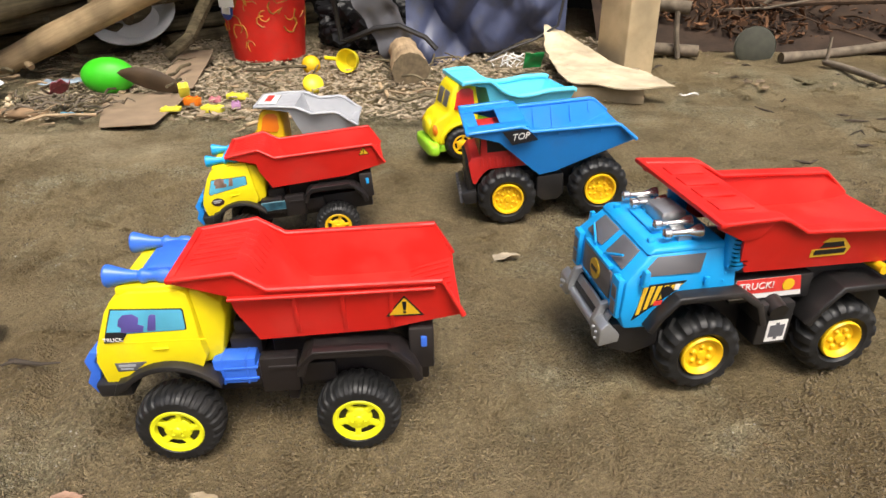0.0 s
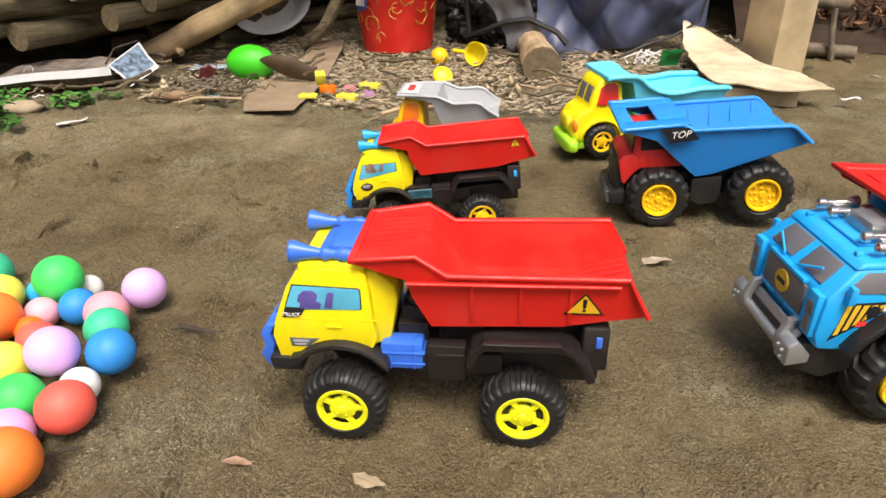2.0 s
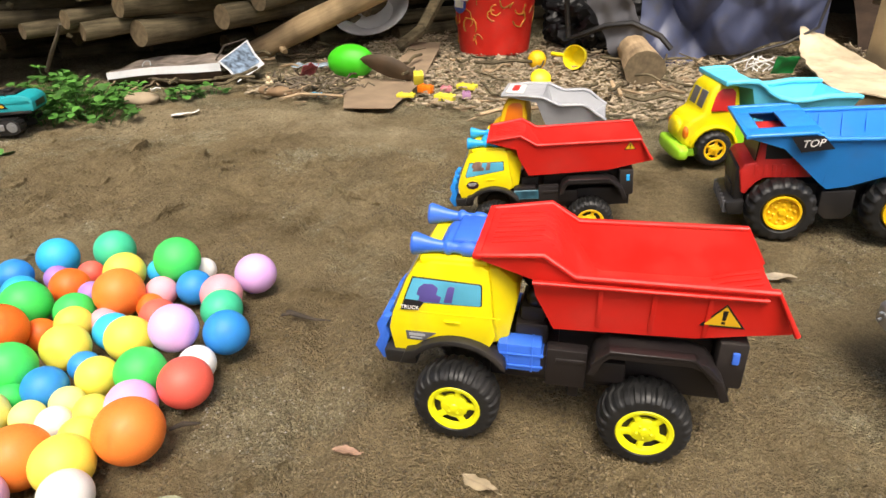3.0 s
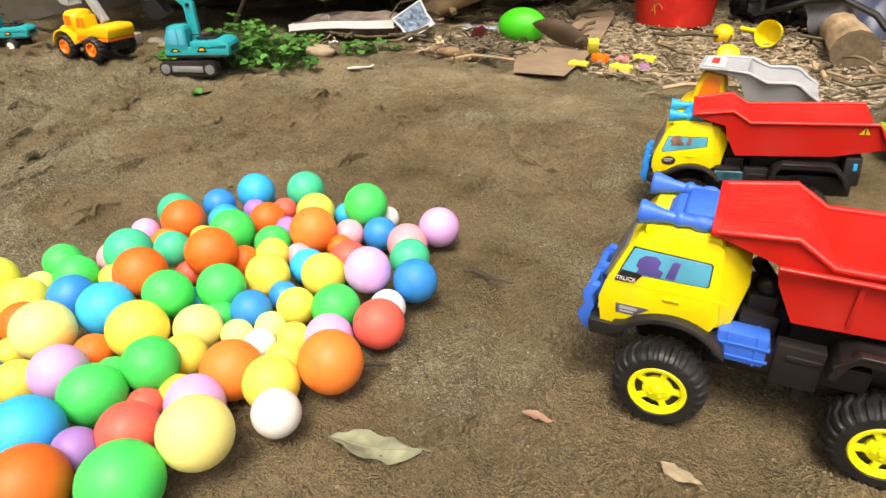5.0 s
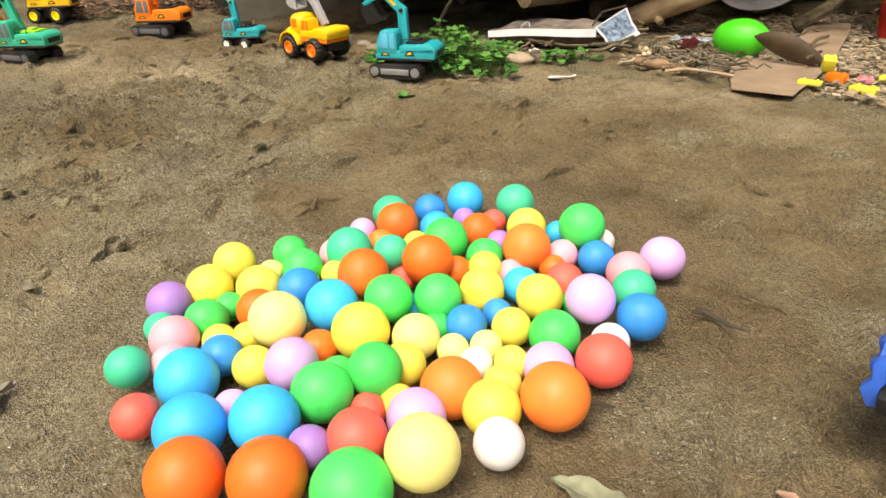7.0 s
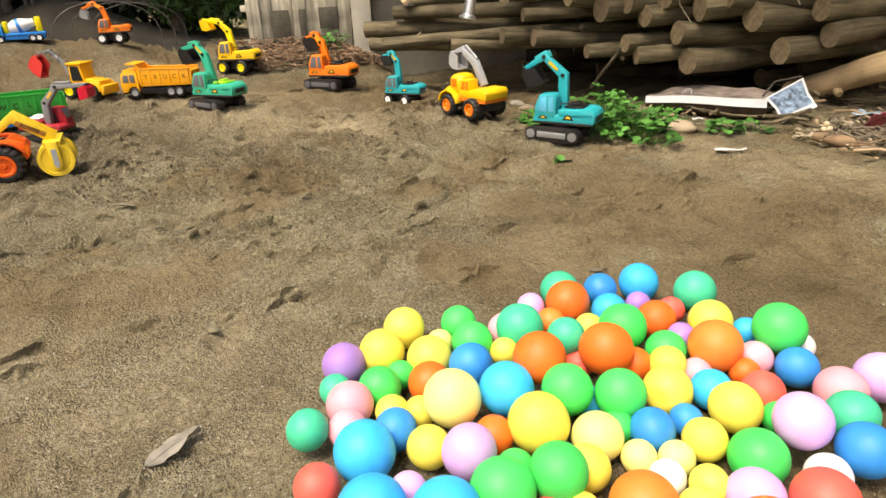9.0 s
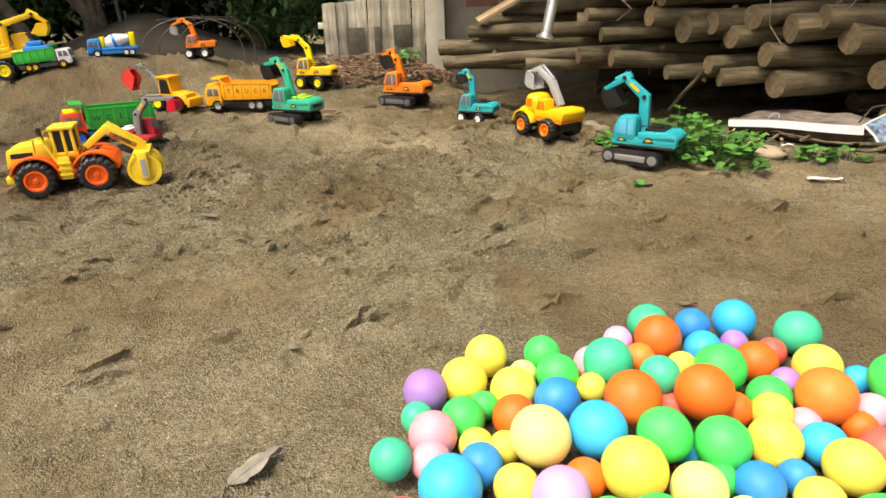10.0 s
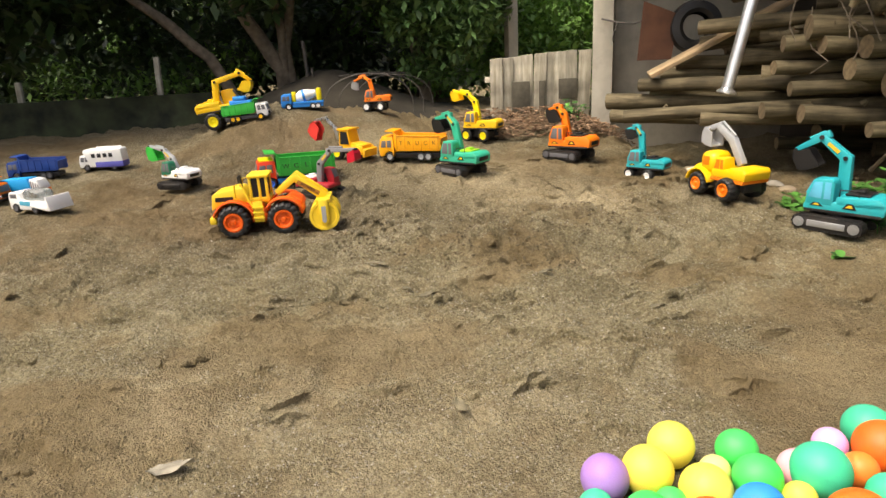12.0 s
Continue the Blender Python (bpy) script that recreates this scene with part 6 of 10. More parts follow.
# ---------------------------------------------------------------- log pile, added roof and walls
def log(x, y, z, r, length, yaw, pitch=0.0, material=None, label="weathered peeled pole in the stacked log pile", bend=0.02, name="log", group="stacked logs", seed=None):
    rng = random.Random(seed if seed is not None else int(x * 7919 + y * 104729 + z * 1299709))
    n, m = 11, 12
    kx, kz, ph = rng.uniform(-bend, bend) * 1.6, rng.uniform(-bend, bend) * 1.3, rng.uniform(0, 6)
    g = Geo()
    for i in range(n):
        t = i / (n - 1)
        cx, cz = kx * math.sin(t * 3.1), kz * math.sin(t * 3.1 + 0.4)
        rr = r * (1 - 0.16 * t + 0.07 * math.sin(t * 9 + ph) + 0.035 * math.sin(t * 23 + 2 * ph))
        g.v += [(t * length, cx + rr * (1 + 0.05 * math.sin(2 * a + ph) + rng.uniform(-0.03, 0.03)) * math.cos(a), cz + rr * math.sin(a) * (1 + rng.uniform(-0.03, 0.03))) for a in (2 * math.pi * j / m for j in range(m))]
    g.f += [(i * m + j, i * m + (j + 1) % m, (i + 1) * m + (j + 1) % m, (i + 1) * m + j) for i in range(n - 1) for j in range(m)]
    for _ in range(rng.randint(0, 4)):
        t, a = rng.uniform(0.1, 0.8), rng.uniform(0, 6.28)
        p = Vector((t * length, r * 0.8 * math.cos(a), r * 0.8 * math.sin(a)))
        g.rod(p, p + Vector((0.01, r * 0.45 * math.cos(a), r * 0.45 * math.sin(a))), r * 0.35, r * 0.25, 8)
    ob = solid(name, g, material or BARK, label, "log", pose(x, y, z, 0, -pitch, yaw), group)
    part("sawn_end", Geo().take(g.v[:m], [tuple(range(m))[::-1]]), LOGEND, ob)
    part("sawn_end", Geo().take(g.v[(n - 1) * m : n * m], [tuple(range(m))]), LOGEND, ob)
    return ob


PILE_ENDS = [
    (-2.078, 1.853, 0.216, 0.032),
    (-2.044, 1.88, 0.168, 0.032),
    (-1.903, 1.99, 0.169, 0.043),
    (-1.673, 2.169, 0.195, 0.045),
    (-1.938, 1.962, 0.263, 0.041),
    (-1.888, 2.002, 0.333, 0.043),
    (-1.752, 2.108, 0.313, 0.047),
    (-2.153, 1.794, 0.333, 0.045),
    (-2.029, 1.892, 0.313, 0.038),
    (-1.981, 1.929, 0.376, 0.038),
    (-2.349, 1.641, 0.248, 0.033),
    (-2.081, 1.851, 0.355, 0.036),
    (-1.817, 2.057, 0.379, 0.043),
    (-1.596, 2.23, 0.324, 0.039),
    (-2.187, 1.768, 0.184, 0.028),
    (-1.565, 2.254, 0.238, 0.043),
    (-2.45, 1.563, 0.246, 0.033),
    (-2.431, 1.578, 0.404, 0.024),
    (-2.384, 1.614, 0.319, 0.024),
    (-2.249, 1.72, 0.394, 0.035),
    (-2.219, 1.743, 0.453, 0.037),
    (-2.355, 1.637, 0.532, 0.039),
    (-2.319, 1.665, 0.469, 0.028),
    (-2.412, 1.592, 0.471, 0.029),
]
LONG_ENDS = [
    (-3, 1.22, 0.27, 0.034),
    (-2.9, 1.316, 0.335, 0.028),
    (-2.95, 1.217, 0.219, 0.028),
    (-2.85, 1.229, 0.208, 0.027),
    (-2.65, 1.447, 0.21, 0.034),
    (-2.9, 1.364, 0.299, 0.028),
    (-2.72, 1.46, 0.545, 0.026),
    (-2.9, 1.48, 0.42, 0.03),
    (-2.82, 1.53, 0.48, 0.028),
    (-2.95, 1.44, 0.36, 0.03),
    (-2.70, 1.60, 0.43, 0.034),
    (-2.6, 1.64, 0.50, 0.03),
    (-2.55, 1.62, 0.37, 0.034),
]


def log_pile():
    rng = random.Random(12)
    for x, y, z, r in PILE_ENDS:
        log(x, y, z, min(r, 0.045), rng.uniform(0.9, 1.3), 75 + rng.uniform(-9, 9), rng.uniform(-3, 2))
    for x, y, z, r in LONG_ENDS:
        log(x, y, z, r, rng.uniform(0.9, 1.3), 52 + rng.uniform(-10, 10), rng.uniform(-1, 3))
    # the rows behind and above them
    for k in range(62):
        s = rng.uniform(0, 1)
        x, y = -3.05 + 1.75 * s + rng.uniform(-0.05, 0.05), 1.50 + 0.95 * s + rng.uniform(0.08, 0.4)
        log(x, y, 0.24 + 0.062 * (k % 10) + rng.uniform(-0.015, 0.015), rng.uniform(0.026, 0.042), rng.uniform(0.8, 1.3), 66 + rng.uniform(-16, 16), rng.uniform(-3, 3))


    # dark rows low down, far under the pile
    for k in range(16):
        x = -3.0 + 0.11 * k
        log(x, 2.05 + 0.56 * (x + 3.0) / 1.1 + rng.uniform(0, 0.1), 0.03 + 0.055 * (k % 3), rng.uniform(0.03, 0.045), rng.uniform(0.8, 1.2), 66 + rng.uniform(-20, 20))
    # crooked branches and a root stump lying on top
    for k in range(16):
        s = rng.uniform(0.1, 1)
        x, y, z = -2.85 + 1.5 * s, 1.46 + 0.85 * s + rng.uniform(0.0, 0.1), rng.uniform(0.5, 0.78)
        a, pts = radians(rng.uniform(-30, 60)), []
        for i in range(6):
            pts.append((x + 0.09 * i * math.cos(a) + rng.uniform(-0.02, 0.02), y + 0.09 * i * math.sin(a) + rng.uniform(-0.02, 0.02), z + rng.uniform(-0.02, 0.03)))
        g = Geo().tube(pts, [rng.uniform(0.014, 0.03) * (1 - 0.1 * i) for i in range(6)], 9)
        for i in (1, 3, 4):
            p = Vector(pts[i])
            g.tube([p, p + Vector((rng.uniform(-0.05, 0.05), -0.05, rng.uniform(-0.05, 0.05)))], [0.012, 0.007], 7)
        solid("branch", g, BARK, "crooked dry branch with stubs lying on the logs", "branch", group="branches on the log pile", angle=60)
    for x, y, z, size in ((-2.12, 1.66, 0.66, 0.05), (-2.5, 1.5, 0.70, 0.035)):
        g = Geo().ball((0, 0, 0), size, 3, (1.2, 1, 0.9), warp=lambda p: p * (1 + 0.5 * noise.noise(p * 22)))
        for i in range(6):
            d = Vector((rng.uniform(-1, 1), rng.uniform(-1, 0.2), rng.uniform(-1, 0.6))).normalized()
            g.tube([d * size * 0.6, d * size * 1.5, d * size * 1.9 + Vector((0, 0, rng.uniform(-0.03, 0.03)))], [size * 0.4, size * 0.28, size * 0.2], 8)
        solid("root_stump", g, BARK, "pale sawn root stump with stubs on the log pile", "stump", pose(x, y, z, 0, 0, 30), angle=55)
    for k in range(9):
        s = rng.uniform(0.15, 1)
        x, y, z = -2.8 + 1.2 * s, 1.40 + 0.72 * s, rng.uniform(0.5, 0.75)
        pts = [(x + rng.uniform(-0.03, 0.03) + 0.02 * i, y + rng.uniform(-0.02, 0.02), z - 0.045 * i + rng.uniform(-0.01, 0.01)) for i in range(6)]
        solid("dry_vine", Geo().tube(pts, 0.0022, 5), TREEBARK, "thin dry vine hanging over the logs", "vine", group="dry vines")


log_pile()
solid("stick", Geo().tube([(-2.25, 1.86, 0.04), (-2.18, 1.84, 0.10), (-2.09, 1.815, 0.17), (-2.04, 1.80, 0.215)], [0.007, 0.007, 0.006, 0.005], 8), TREEBARK, "thin grey stick leaning on the log pile", "stick")


def blocking_shell():
    # unseen roof and walls, added to close the yard and block sky light
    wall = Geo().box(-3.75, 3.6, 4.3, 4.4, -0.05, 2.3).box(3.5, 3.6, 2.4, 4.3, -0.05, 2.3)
    solid("wall_north", wall, DARKWALL, "added dark wall closing the yard behind the log pile", "wall", kind="structure")
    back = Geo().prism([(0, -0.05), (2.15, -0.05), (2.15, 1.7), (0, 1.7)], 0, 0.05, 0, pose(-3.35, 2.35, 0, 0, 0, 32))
    solid("wall_back", back, DARKWALL, "added dark board standing for the shade behind the stacked logs", "wall", kind="structure")
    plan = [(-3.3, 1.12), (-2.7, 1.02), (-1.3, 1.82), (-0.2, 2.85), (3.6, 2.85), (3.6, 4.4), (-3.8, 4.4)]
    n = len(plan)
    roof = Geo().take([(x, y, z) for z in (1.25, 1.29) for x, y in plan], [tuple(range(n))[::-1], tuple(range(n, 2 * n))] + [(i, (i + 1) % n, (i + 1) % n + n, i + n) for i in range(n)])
    solid("roof", roof, DARKWALL, "added unseen roof that keeps sky light off the stacked logs", "roof", kind="structure")


blocking_shell()
# concrete post beside the pile
solid("concrete_post", Geo().box(-0.05, 0.05, -0.048, 0.048, -0.05, 1.75, 0.004).box(-0.38, -0.05, 0.0, 0.045, -0.05, 1.75, 0.002), CONCRETE, "pale weathered concrete post with rusty wire, beside the log pile", "post", pose(-3.40, 1.375, 0, 0, 0, -28))
solid("bent_wire", Geo().tube([(-3.35, 1.34, 0.62), (-3.3, 1.40, 0.60), (-3.24, 1.45, 0.59), (-3.2, 1.52, 0.61), (-3.18, 1.60, 0.63)], 0.004).tube([(-3.3, 1.40, 0.60), (-3.27, 1.37, 0.56), (-3.28, 1.365, 0.53), (-3.29, 1.375, 0.51)], 0.003), WIRE, "bent rusty reinforcing wire on a concrete post", "wire")
solid("wall_west", Geo().box(-3.50, -3.43, 1.42, 2.5, -0.05, 1.75, 0.003), CONCRETE, "grey concrete wall beside the log pile", "wall", kind="structure")
# steel pipe, plank, rusty sheet and tyre on the pile
pipe = solid("steel_pipe", Geo().lathe([(0.016, 0), (0.016, 0.4), (0.019, 0.4), (0.019, 0.0)], (0, 0, 0), (0, 0, 1), 18, False), STEEL, "shiny steel pipe hanging in front of the log pile", "pipe", look((-2.3, 1.315, 0.335), (-2.3, 1.238, 0.0)))
part("flange", Geo().lathe([(0.019, 0.0), (0.031, -0.004), (0.031, 0.003), (0.019, 0.012)], (0, 0, 0), (0, 0, 1), 18, False), STEEL, pipe)
solid("plank", Geo().box(0, 0.62, -0.045, 0.045, -0.008, 0.008, 0.002), BEAM, "sawn plank leaning across the log pile", "plank", pose(-2.85, 1.33, 0.375, 8, -27, 68))
tyre = solid("old_tyre", Geo().lathe([(0.055, -0.035), (0.07, -0.045), (0.1, -0.04), (0.108, 0), (0.1, 0.04), (0.07, 0.045), (0.055, 0.035)], (0, 0, 0), (1, -0.35, 0.1), 28, False), RUBBER, "old black tyre lying on the log pile", "tyre", pose(-2.93, 1.57, 0.555))
solid("rusty_sheet", Geo().prism([(0, 0), (0.14, 0.0), (0.16, 0.18), (0.02, 0.24)], 0, 0.004, 0), RUST, "rust-brown metal sheet standing by the tyre", "metal sheet", pose(-3.02, 1.36, 0.43, 6, 0, 60))


# ---------------------------------------------------------------- timber beam, tin and litter at the yard's north edge
log(-1.745, 2.375, 0.020, 0.047, 1.5, 5.9, 22.6, wood_material("pale_pole", (0.26, 0.18, 0.095), (0.46, 0.34, 0.195)), "thick peeled pole lying slanted at the yard's north edge", 0.006, "pole", "", seed=5)


def crumpled(nx, ny, size, amp, seed, fold=3.0):
    """A creased sheet in x, z with thickness."""
    g = Geo()
    w, h = size
    vs = []
    for j in range(ny):
        for i in range(nx):
            u, v = i / (nx - 1), j / (ny - 1)
            q = noise.noise(Vector((u * fold, v * fold * h / w, seed))) + 0.5 * abs(noise.noise(Vector((u * fold * 2.3, v * fold * 2.3 * h / w, seed + 5)))) + 0.08 * noise.noise(Vector((u * 14, v * 14, seed)))
            vs.append((u * w - w / 2 + 0.3 * amp * q, amp * q, v * h))
    n = nx * ny
    fs = [(j * nx + i, j * nx + i + 1, (j + 1) * nx + i + 1, (j + 1) * nx + i) for j in range(ny - 1) for i in range(nx - 1)]
    back = [(x, y + 0.003, z) for x, y, z in vs]
    rim = [j * nx for j in range(ny)], [j * nx + nx - 1 for j in range(ny)], list(range(nx)), list(range(n - nx, n))
    fs2 = [tuple(k + n for k in f[::-1]) for f in fs]
    edge = [(a, b, b + n, a + n) for line in rim for a, b in zip(line, line[1:])]
    return g.take(vs + back, fs + fs2 + edge)


def hung_tarp():
    """A stiff sheet gathered into broad slanting folds; its left corner reaches the ground, the right hem hangs a little higher."""
    nx, ny, w, h, vs = 90, 70, 0.62, 0.66, []
    for j in range(ny):
        for i in range(nx):
            u, v = i / (nx - 1), j / (ny - 1)
            s = u * 2.6 + v * 1.6
            q = 0.6 * noise.noise(Vector((u * 1.6, v * 1.2, 3))) - 1.0 * abs(noise.noise(Vector((s, v * 0.8, 11)))) - 0.35 * abs(noise.noise(Vector((u * 4.5 - v * 3.2, v * 1.5 + u, 17)))) - 0.09 * abs(noise.noise(Vector((u * 11 + v * 5, v * 7, 23))))
            flare = 0.12 * max(0.0, 0.35 - v) ** 1.2
            hem = 0.10 * max(0.0, u - 0.22) * (1 - v)
            slant = 0.10 * max(0.0, 0.35 - u) * v
            vs.append((u * w - w / 2 + 0.03 * q - 0.6 * slant, 0.17 * q - flare + 0.22 * u, v * h + hem + 0.012 * noise.noise(Vector((u * 4, 0, 5))) * (1 - v)))
    n = nx * ny
    fs = [(j * nx + i, j * nx + i + 1, (j + 1) * nx + i + 1, (j + 1) * nx + i) for j in range(ny - 1) for i in range(nx - 1)]
    back = [(x, y + 0.003, z) for x, y, z in vs]
    rim = [j * nx for j in range(ny)], [j * nx + nx - 1 for j in range(ny)], list(range(nx)), list(range(n - nx, n))
    return Geo().take(vs + back, fs + [tuple(k + n for k in f[::-1]) for f in fs] + [(a, b, b + n, a + n) for line in rim for a, b in zip(line, line[1:])])


tarpaulin = solid("tarpaulin", hung_tarp(), TARP, "creased faded-blue tarpaulin hanging to the ground", "tarpaulin", pose(0.085, 2.66, 0.002, 8, 0, 2), angle=40)
part("hem_cord", Geo().tube([(-0.02, -0.13, 0.05), (0.06, -0.11, 0.085), (0.16, -0.05, 0.10), (0.25, -0.01, 0.14), (0.275, 0.01, 0.30)], 0.005, 7), BLACK, tarpaulin, "black cord along the hem")
solid("tarpaulin_strip", crumpled(12, 30, (0.13, 0.50), 0.03, 6.0, 2), mat("grey_tarpaulin", (0.105, 0.105, 0.118), 0.5, vary=0.3, vscale=9), "grey strip of tarpaulin hanging beside the blue one", "tarpaulin", pose(-0.25, 2.60, 0.05, 10, -26, 0), angle=60)
solid("stone_post", Geo().prism([(-0.072, -0.05), (0.072, -0.05), (0.068, 0.8), (-0.068, 0.8)], -0.072, 0.072, 0.007), STONE, "beige stone post standing on the ground", "post", pose(0.572, 2.545, 0, 0, 0, 34))
log(-0.172, 2.245, 0.055, 0.058, 0.85, 101, 0, BEAM, "short round post lying among wood chips", 0.004, "round_post", "")


def bucket():
    o = thing("bucket", "large red plastic bucket with gold swirl print", "bucket", -0.80, 2.735, 0.012, 20, 1.0)
    part("body", Geo().lathe([(0.0, 0.0), (0.132, 0.0), (0.14, 0.008), (0.172, 0.33), (0.178, 0.335), (0.178, 0.345), (0.168, 0.345), (0.135, 0.012), (0, 0.012)], n=40), BUCKET, o)
    rng = random.Random(4)
    gold = mat("gold_print", (0.50, 0.22, 0.03), 0.4, vary=0.5, vscale=40)
    for k in range(46):
        a0, z0 = rng.uniform(0, 6.28), rng.uniform(0.05, 0.3)
        pts, rad = [], rng.uniform(0.018, 0.035)
        for i in range(9):
            b = a0 * 3 + i * rng.uniform(0.3, 0.6)
            zz = min(0.32, max(0.02, z0 + rad * math.sin(b)))
            aa = a0 + rad * math.cos(b) / 0.15
            rr = 0.1395 + 0.032 * zz / 0.33 + 0.0015
            pts.append((rr * math.cos(aa), rr * math.sin(aa), zz))
        part("swirl", Geo().tube(pts, rng.uniform(0.0018, 0.0034), 5), gold, o)
    plate = part("label", Geo().ball((0, 0, 0), 0.045, 2, (1.0, 0.75, 0.07)), mat("blue_label", (0.06, 0.1, 0.4), 0.4), o, "oval blue and white label", at=Matrix.Translation((-0.138, -0.080, 0.19)) @ pose(0, 0, 0, 84, 0, -60))
    part("label_print", Geo().box(-0.028, 0.028, -0.012, 0.012, 0.002, 0.006), PAPER, plate)
    part("card_tag", Geo().box(-0.03, 0.03, -0.002, 0.002, -0.028, 0.028, 0.001), PAPER, o, "white card stuck to the rim", at=pose(-0.135, -0.125, 0.235, 0, 0, -30))


bucket()


def husk():
    o = thing("green_shell", "glossy green plastic egg with a dark brown lid beside it", "plastic shell", -1.157, 2.155, 0.061, 4)
    prof = [(0.0, -0.085)]
    for k in range(1, 16):
        q = -math.pi / 2 + math.pi * k / 16
        prof.append((0.059 * math.cos(q), 0.085 * math.sin(q)))
    prof.append((0.0, 0.085))
    part("body", Geo().lathe(prof, (0.010, 0, 0), (1, 0, 0.03), 34), MELON, o)
    n, m, vs = 17, 9, []
    a, b = Vector((0.066, -0.052, 0.020)), Vector((0.275, -0.03, -0.048))
    for i in range(n):
        t = i / (n - 1)
        w = math.sin(math.pi * t) ** 0.75
        for j in range(m):
            u = j / (m - 1)
            off = (-0.022 + 0.072 * u) * w
            vs.append(a.lerp(b, t) + Vector((0.27 * off, -0.034 * w * math.sin(math.pi * (0.1 + 0.6 * u)), 0.96 * off)))
    fs = [(i * m + j, (i + 1) * m + j, (i + 1) * m + j + 1, i * m + j + 1) for i in range(n - 1) for j in range(m - 1)]
    back = [v + Vector((0, 0.003, -0.001)) for v in vs]
    k = len(vs)
    rim = [[i * m for i in range(n)], [i * m + m - 1 for i in range(n)]]
    edge = [(p, q, q + k, p + k) for line in rim for p, q in zip(line, line[1:])]
    part("lid", Geo().take(vs + back, fs + [tuple(q + k for q in f[::-1]) for f in fs] + edge), HUSK, o, "dull dark brown curved lid")


husk()


def sheet(name, pts, z, t, material, label, category):
    g = Geo()
    n = len(pts)
    vs = [(x, y, z + dz) for x, y, dz in pts] + [(x, y, z + dz + t) for x, y, dz in pts]
    g.take(vs, [tuple(range(n))[::-1], tuple(range(n, 2 * n))] + [(i, (i + 1) % n, (i + 1) % n + n, i + n) for i in range(n)])
    return solid(name, g, material, label, category)


def ply_sheet():
    """A thin warped sheet of pale board that lies on a low slab and bends up behind it."""
    left = [Vector(p) for p in ((0.285, 2.66, 0.135), (0.283, 2.55, 0.070), (0.295, 2.42, 0.052), (0.300, 2.25, 0.053), (0.318, 2.085, 0.051))]
    right = [Vector(p) for p in ((0.375, 2.655, 0.100), (0.450, 2.54, 0.064), (0.500, 2.36, 0.052), (0.585, 2.18, 0.053), (0.620, 2.045, 0.049))]
    n, m, vs = 33, 15, []
    for i in range(n):
        t = 4 * i / (n - 1)
        k = min(3, int(t))
        a, b = left[k].lerp(left[k + 1], t - k), right[k].lerp(right[k + 1], t - k)
        for j in range(m):
            u = j / (m - 1)
            p = a.lerp(b, u)
            p.y -= 0.05 * (t / 4) ** 6 * math.sin(math.pi * min(1.0, u * 1.2) ** 1.5)
            vs.append(p + Vector((0.006 * noise.noise(Vector((t * 5, u * 2, 2))), 0.006 * noise.noise(Vector((t * 5, u * 2, 6))), 0.012 * abs(noise.noise(Vector((u * 2.2 + t, t * 1.6 - u * 2, 9)))) + 0.004)))
    fs = [(i * m + j, i * m + j + 1, (i + 1) * m + j + 1, (i + 1) * m + j) for i in range(n - 1) for j in range(m - 1)]
    back = [v - Vector((0, 0, 0.004)) for v in vs]
    c = len(vs)
    rim = [[i * m for i in range(n)], [i * m + m - 1 for i in range(n)], list(range(m)), list(range(c - m, c))]
    edges = [(p, q, q + c, p + c) for line in rim for p, q in zip(line, line[1:])]
    solid("cream_sheet", Geo().take(vs + back, fs + [tuple(q + c for q in f[::-1]) for f in fs] + edges), mat("cream_sheeting", (0.56, 0.465, 0.315), 0.8, vary=0.28, vscale=11, bump=0.35, bscale=26, dirt=0.5, dirt_color=(0.30, 0.23, 0.14)), "creased sheet of pale cream sheeting lying on a low earth step", "sheet", angle=60)
    solid("low_slab", Geo().prism([(-0.105, 0), (0.105, 0), (0.103, 0.046), (-0.104, 0.045)], 0, 0.30, 0.005, m=pose(0.435, 2.062, 0, 0, 0, -9)), mat("brown_slab", (0.30, 0.235, 0.145), 0.9, vary=0.3, vscale=14, bump=0.5, bscale=60), "low sandy brown slab under the cream sheet", "slab")


ply_sheet()
sheet("cardboard", [(-0.975, 1.775, 0), (-0.83, 1.80, 0.002), (-0.84, 1.86, 0.002), (-0.855, 2.0, 0.003), (-0.885, 2.16, 0.004), (-1.15, 2.13, 0.005), (-1.09, 1.99, 0.002)], 0.004, 0.002, CARD, "torn flat brown cardboard lying on the ground", "cardboard")
sheet("cardboard", [(-1.0, 2.15, 0.004), (-0.88, 2.17, 0.004), (-0.97, 2.55, 0.03), (-1.02, 2.70, 0.03), (-1.15, 2.69, 0.03)], 0.012, 0.003, CARD, "narrow torn cardboard strip beside the bucket", "cardboard")


def toy_block(x, y, z, size, material, label, turn, tip=0):
    o = thing("toy_block", label, "toy block", x, y, z, turn, 0.86, "scattered toy blocks", (tip, 0))
    a, b, c = size
    part("brick", Geo().box(-a / 2, a / 2, -b / 2, b / 2, 0, c, 0.002), material, o)
    stud = Geo().rod((0, 0, 0), (0, 0, 0.004), min(a, b) * 0.14, n=8).mesh("stud", material)
    for i in (-0.28, 0.28):
        for j in (-0.25, 0.25):
            part("stud", stud, None, o, at=pose(a * i, b * j, c))


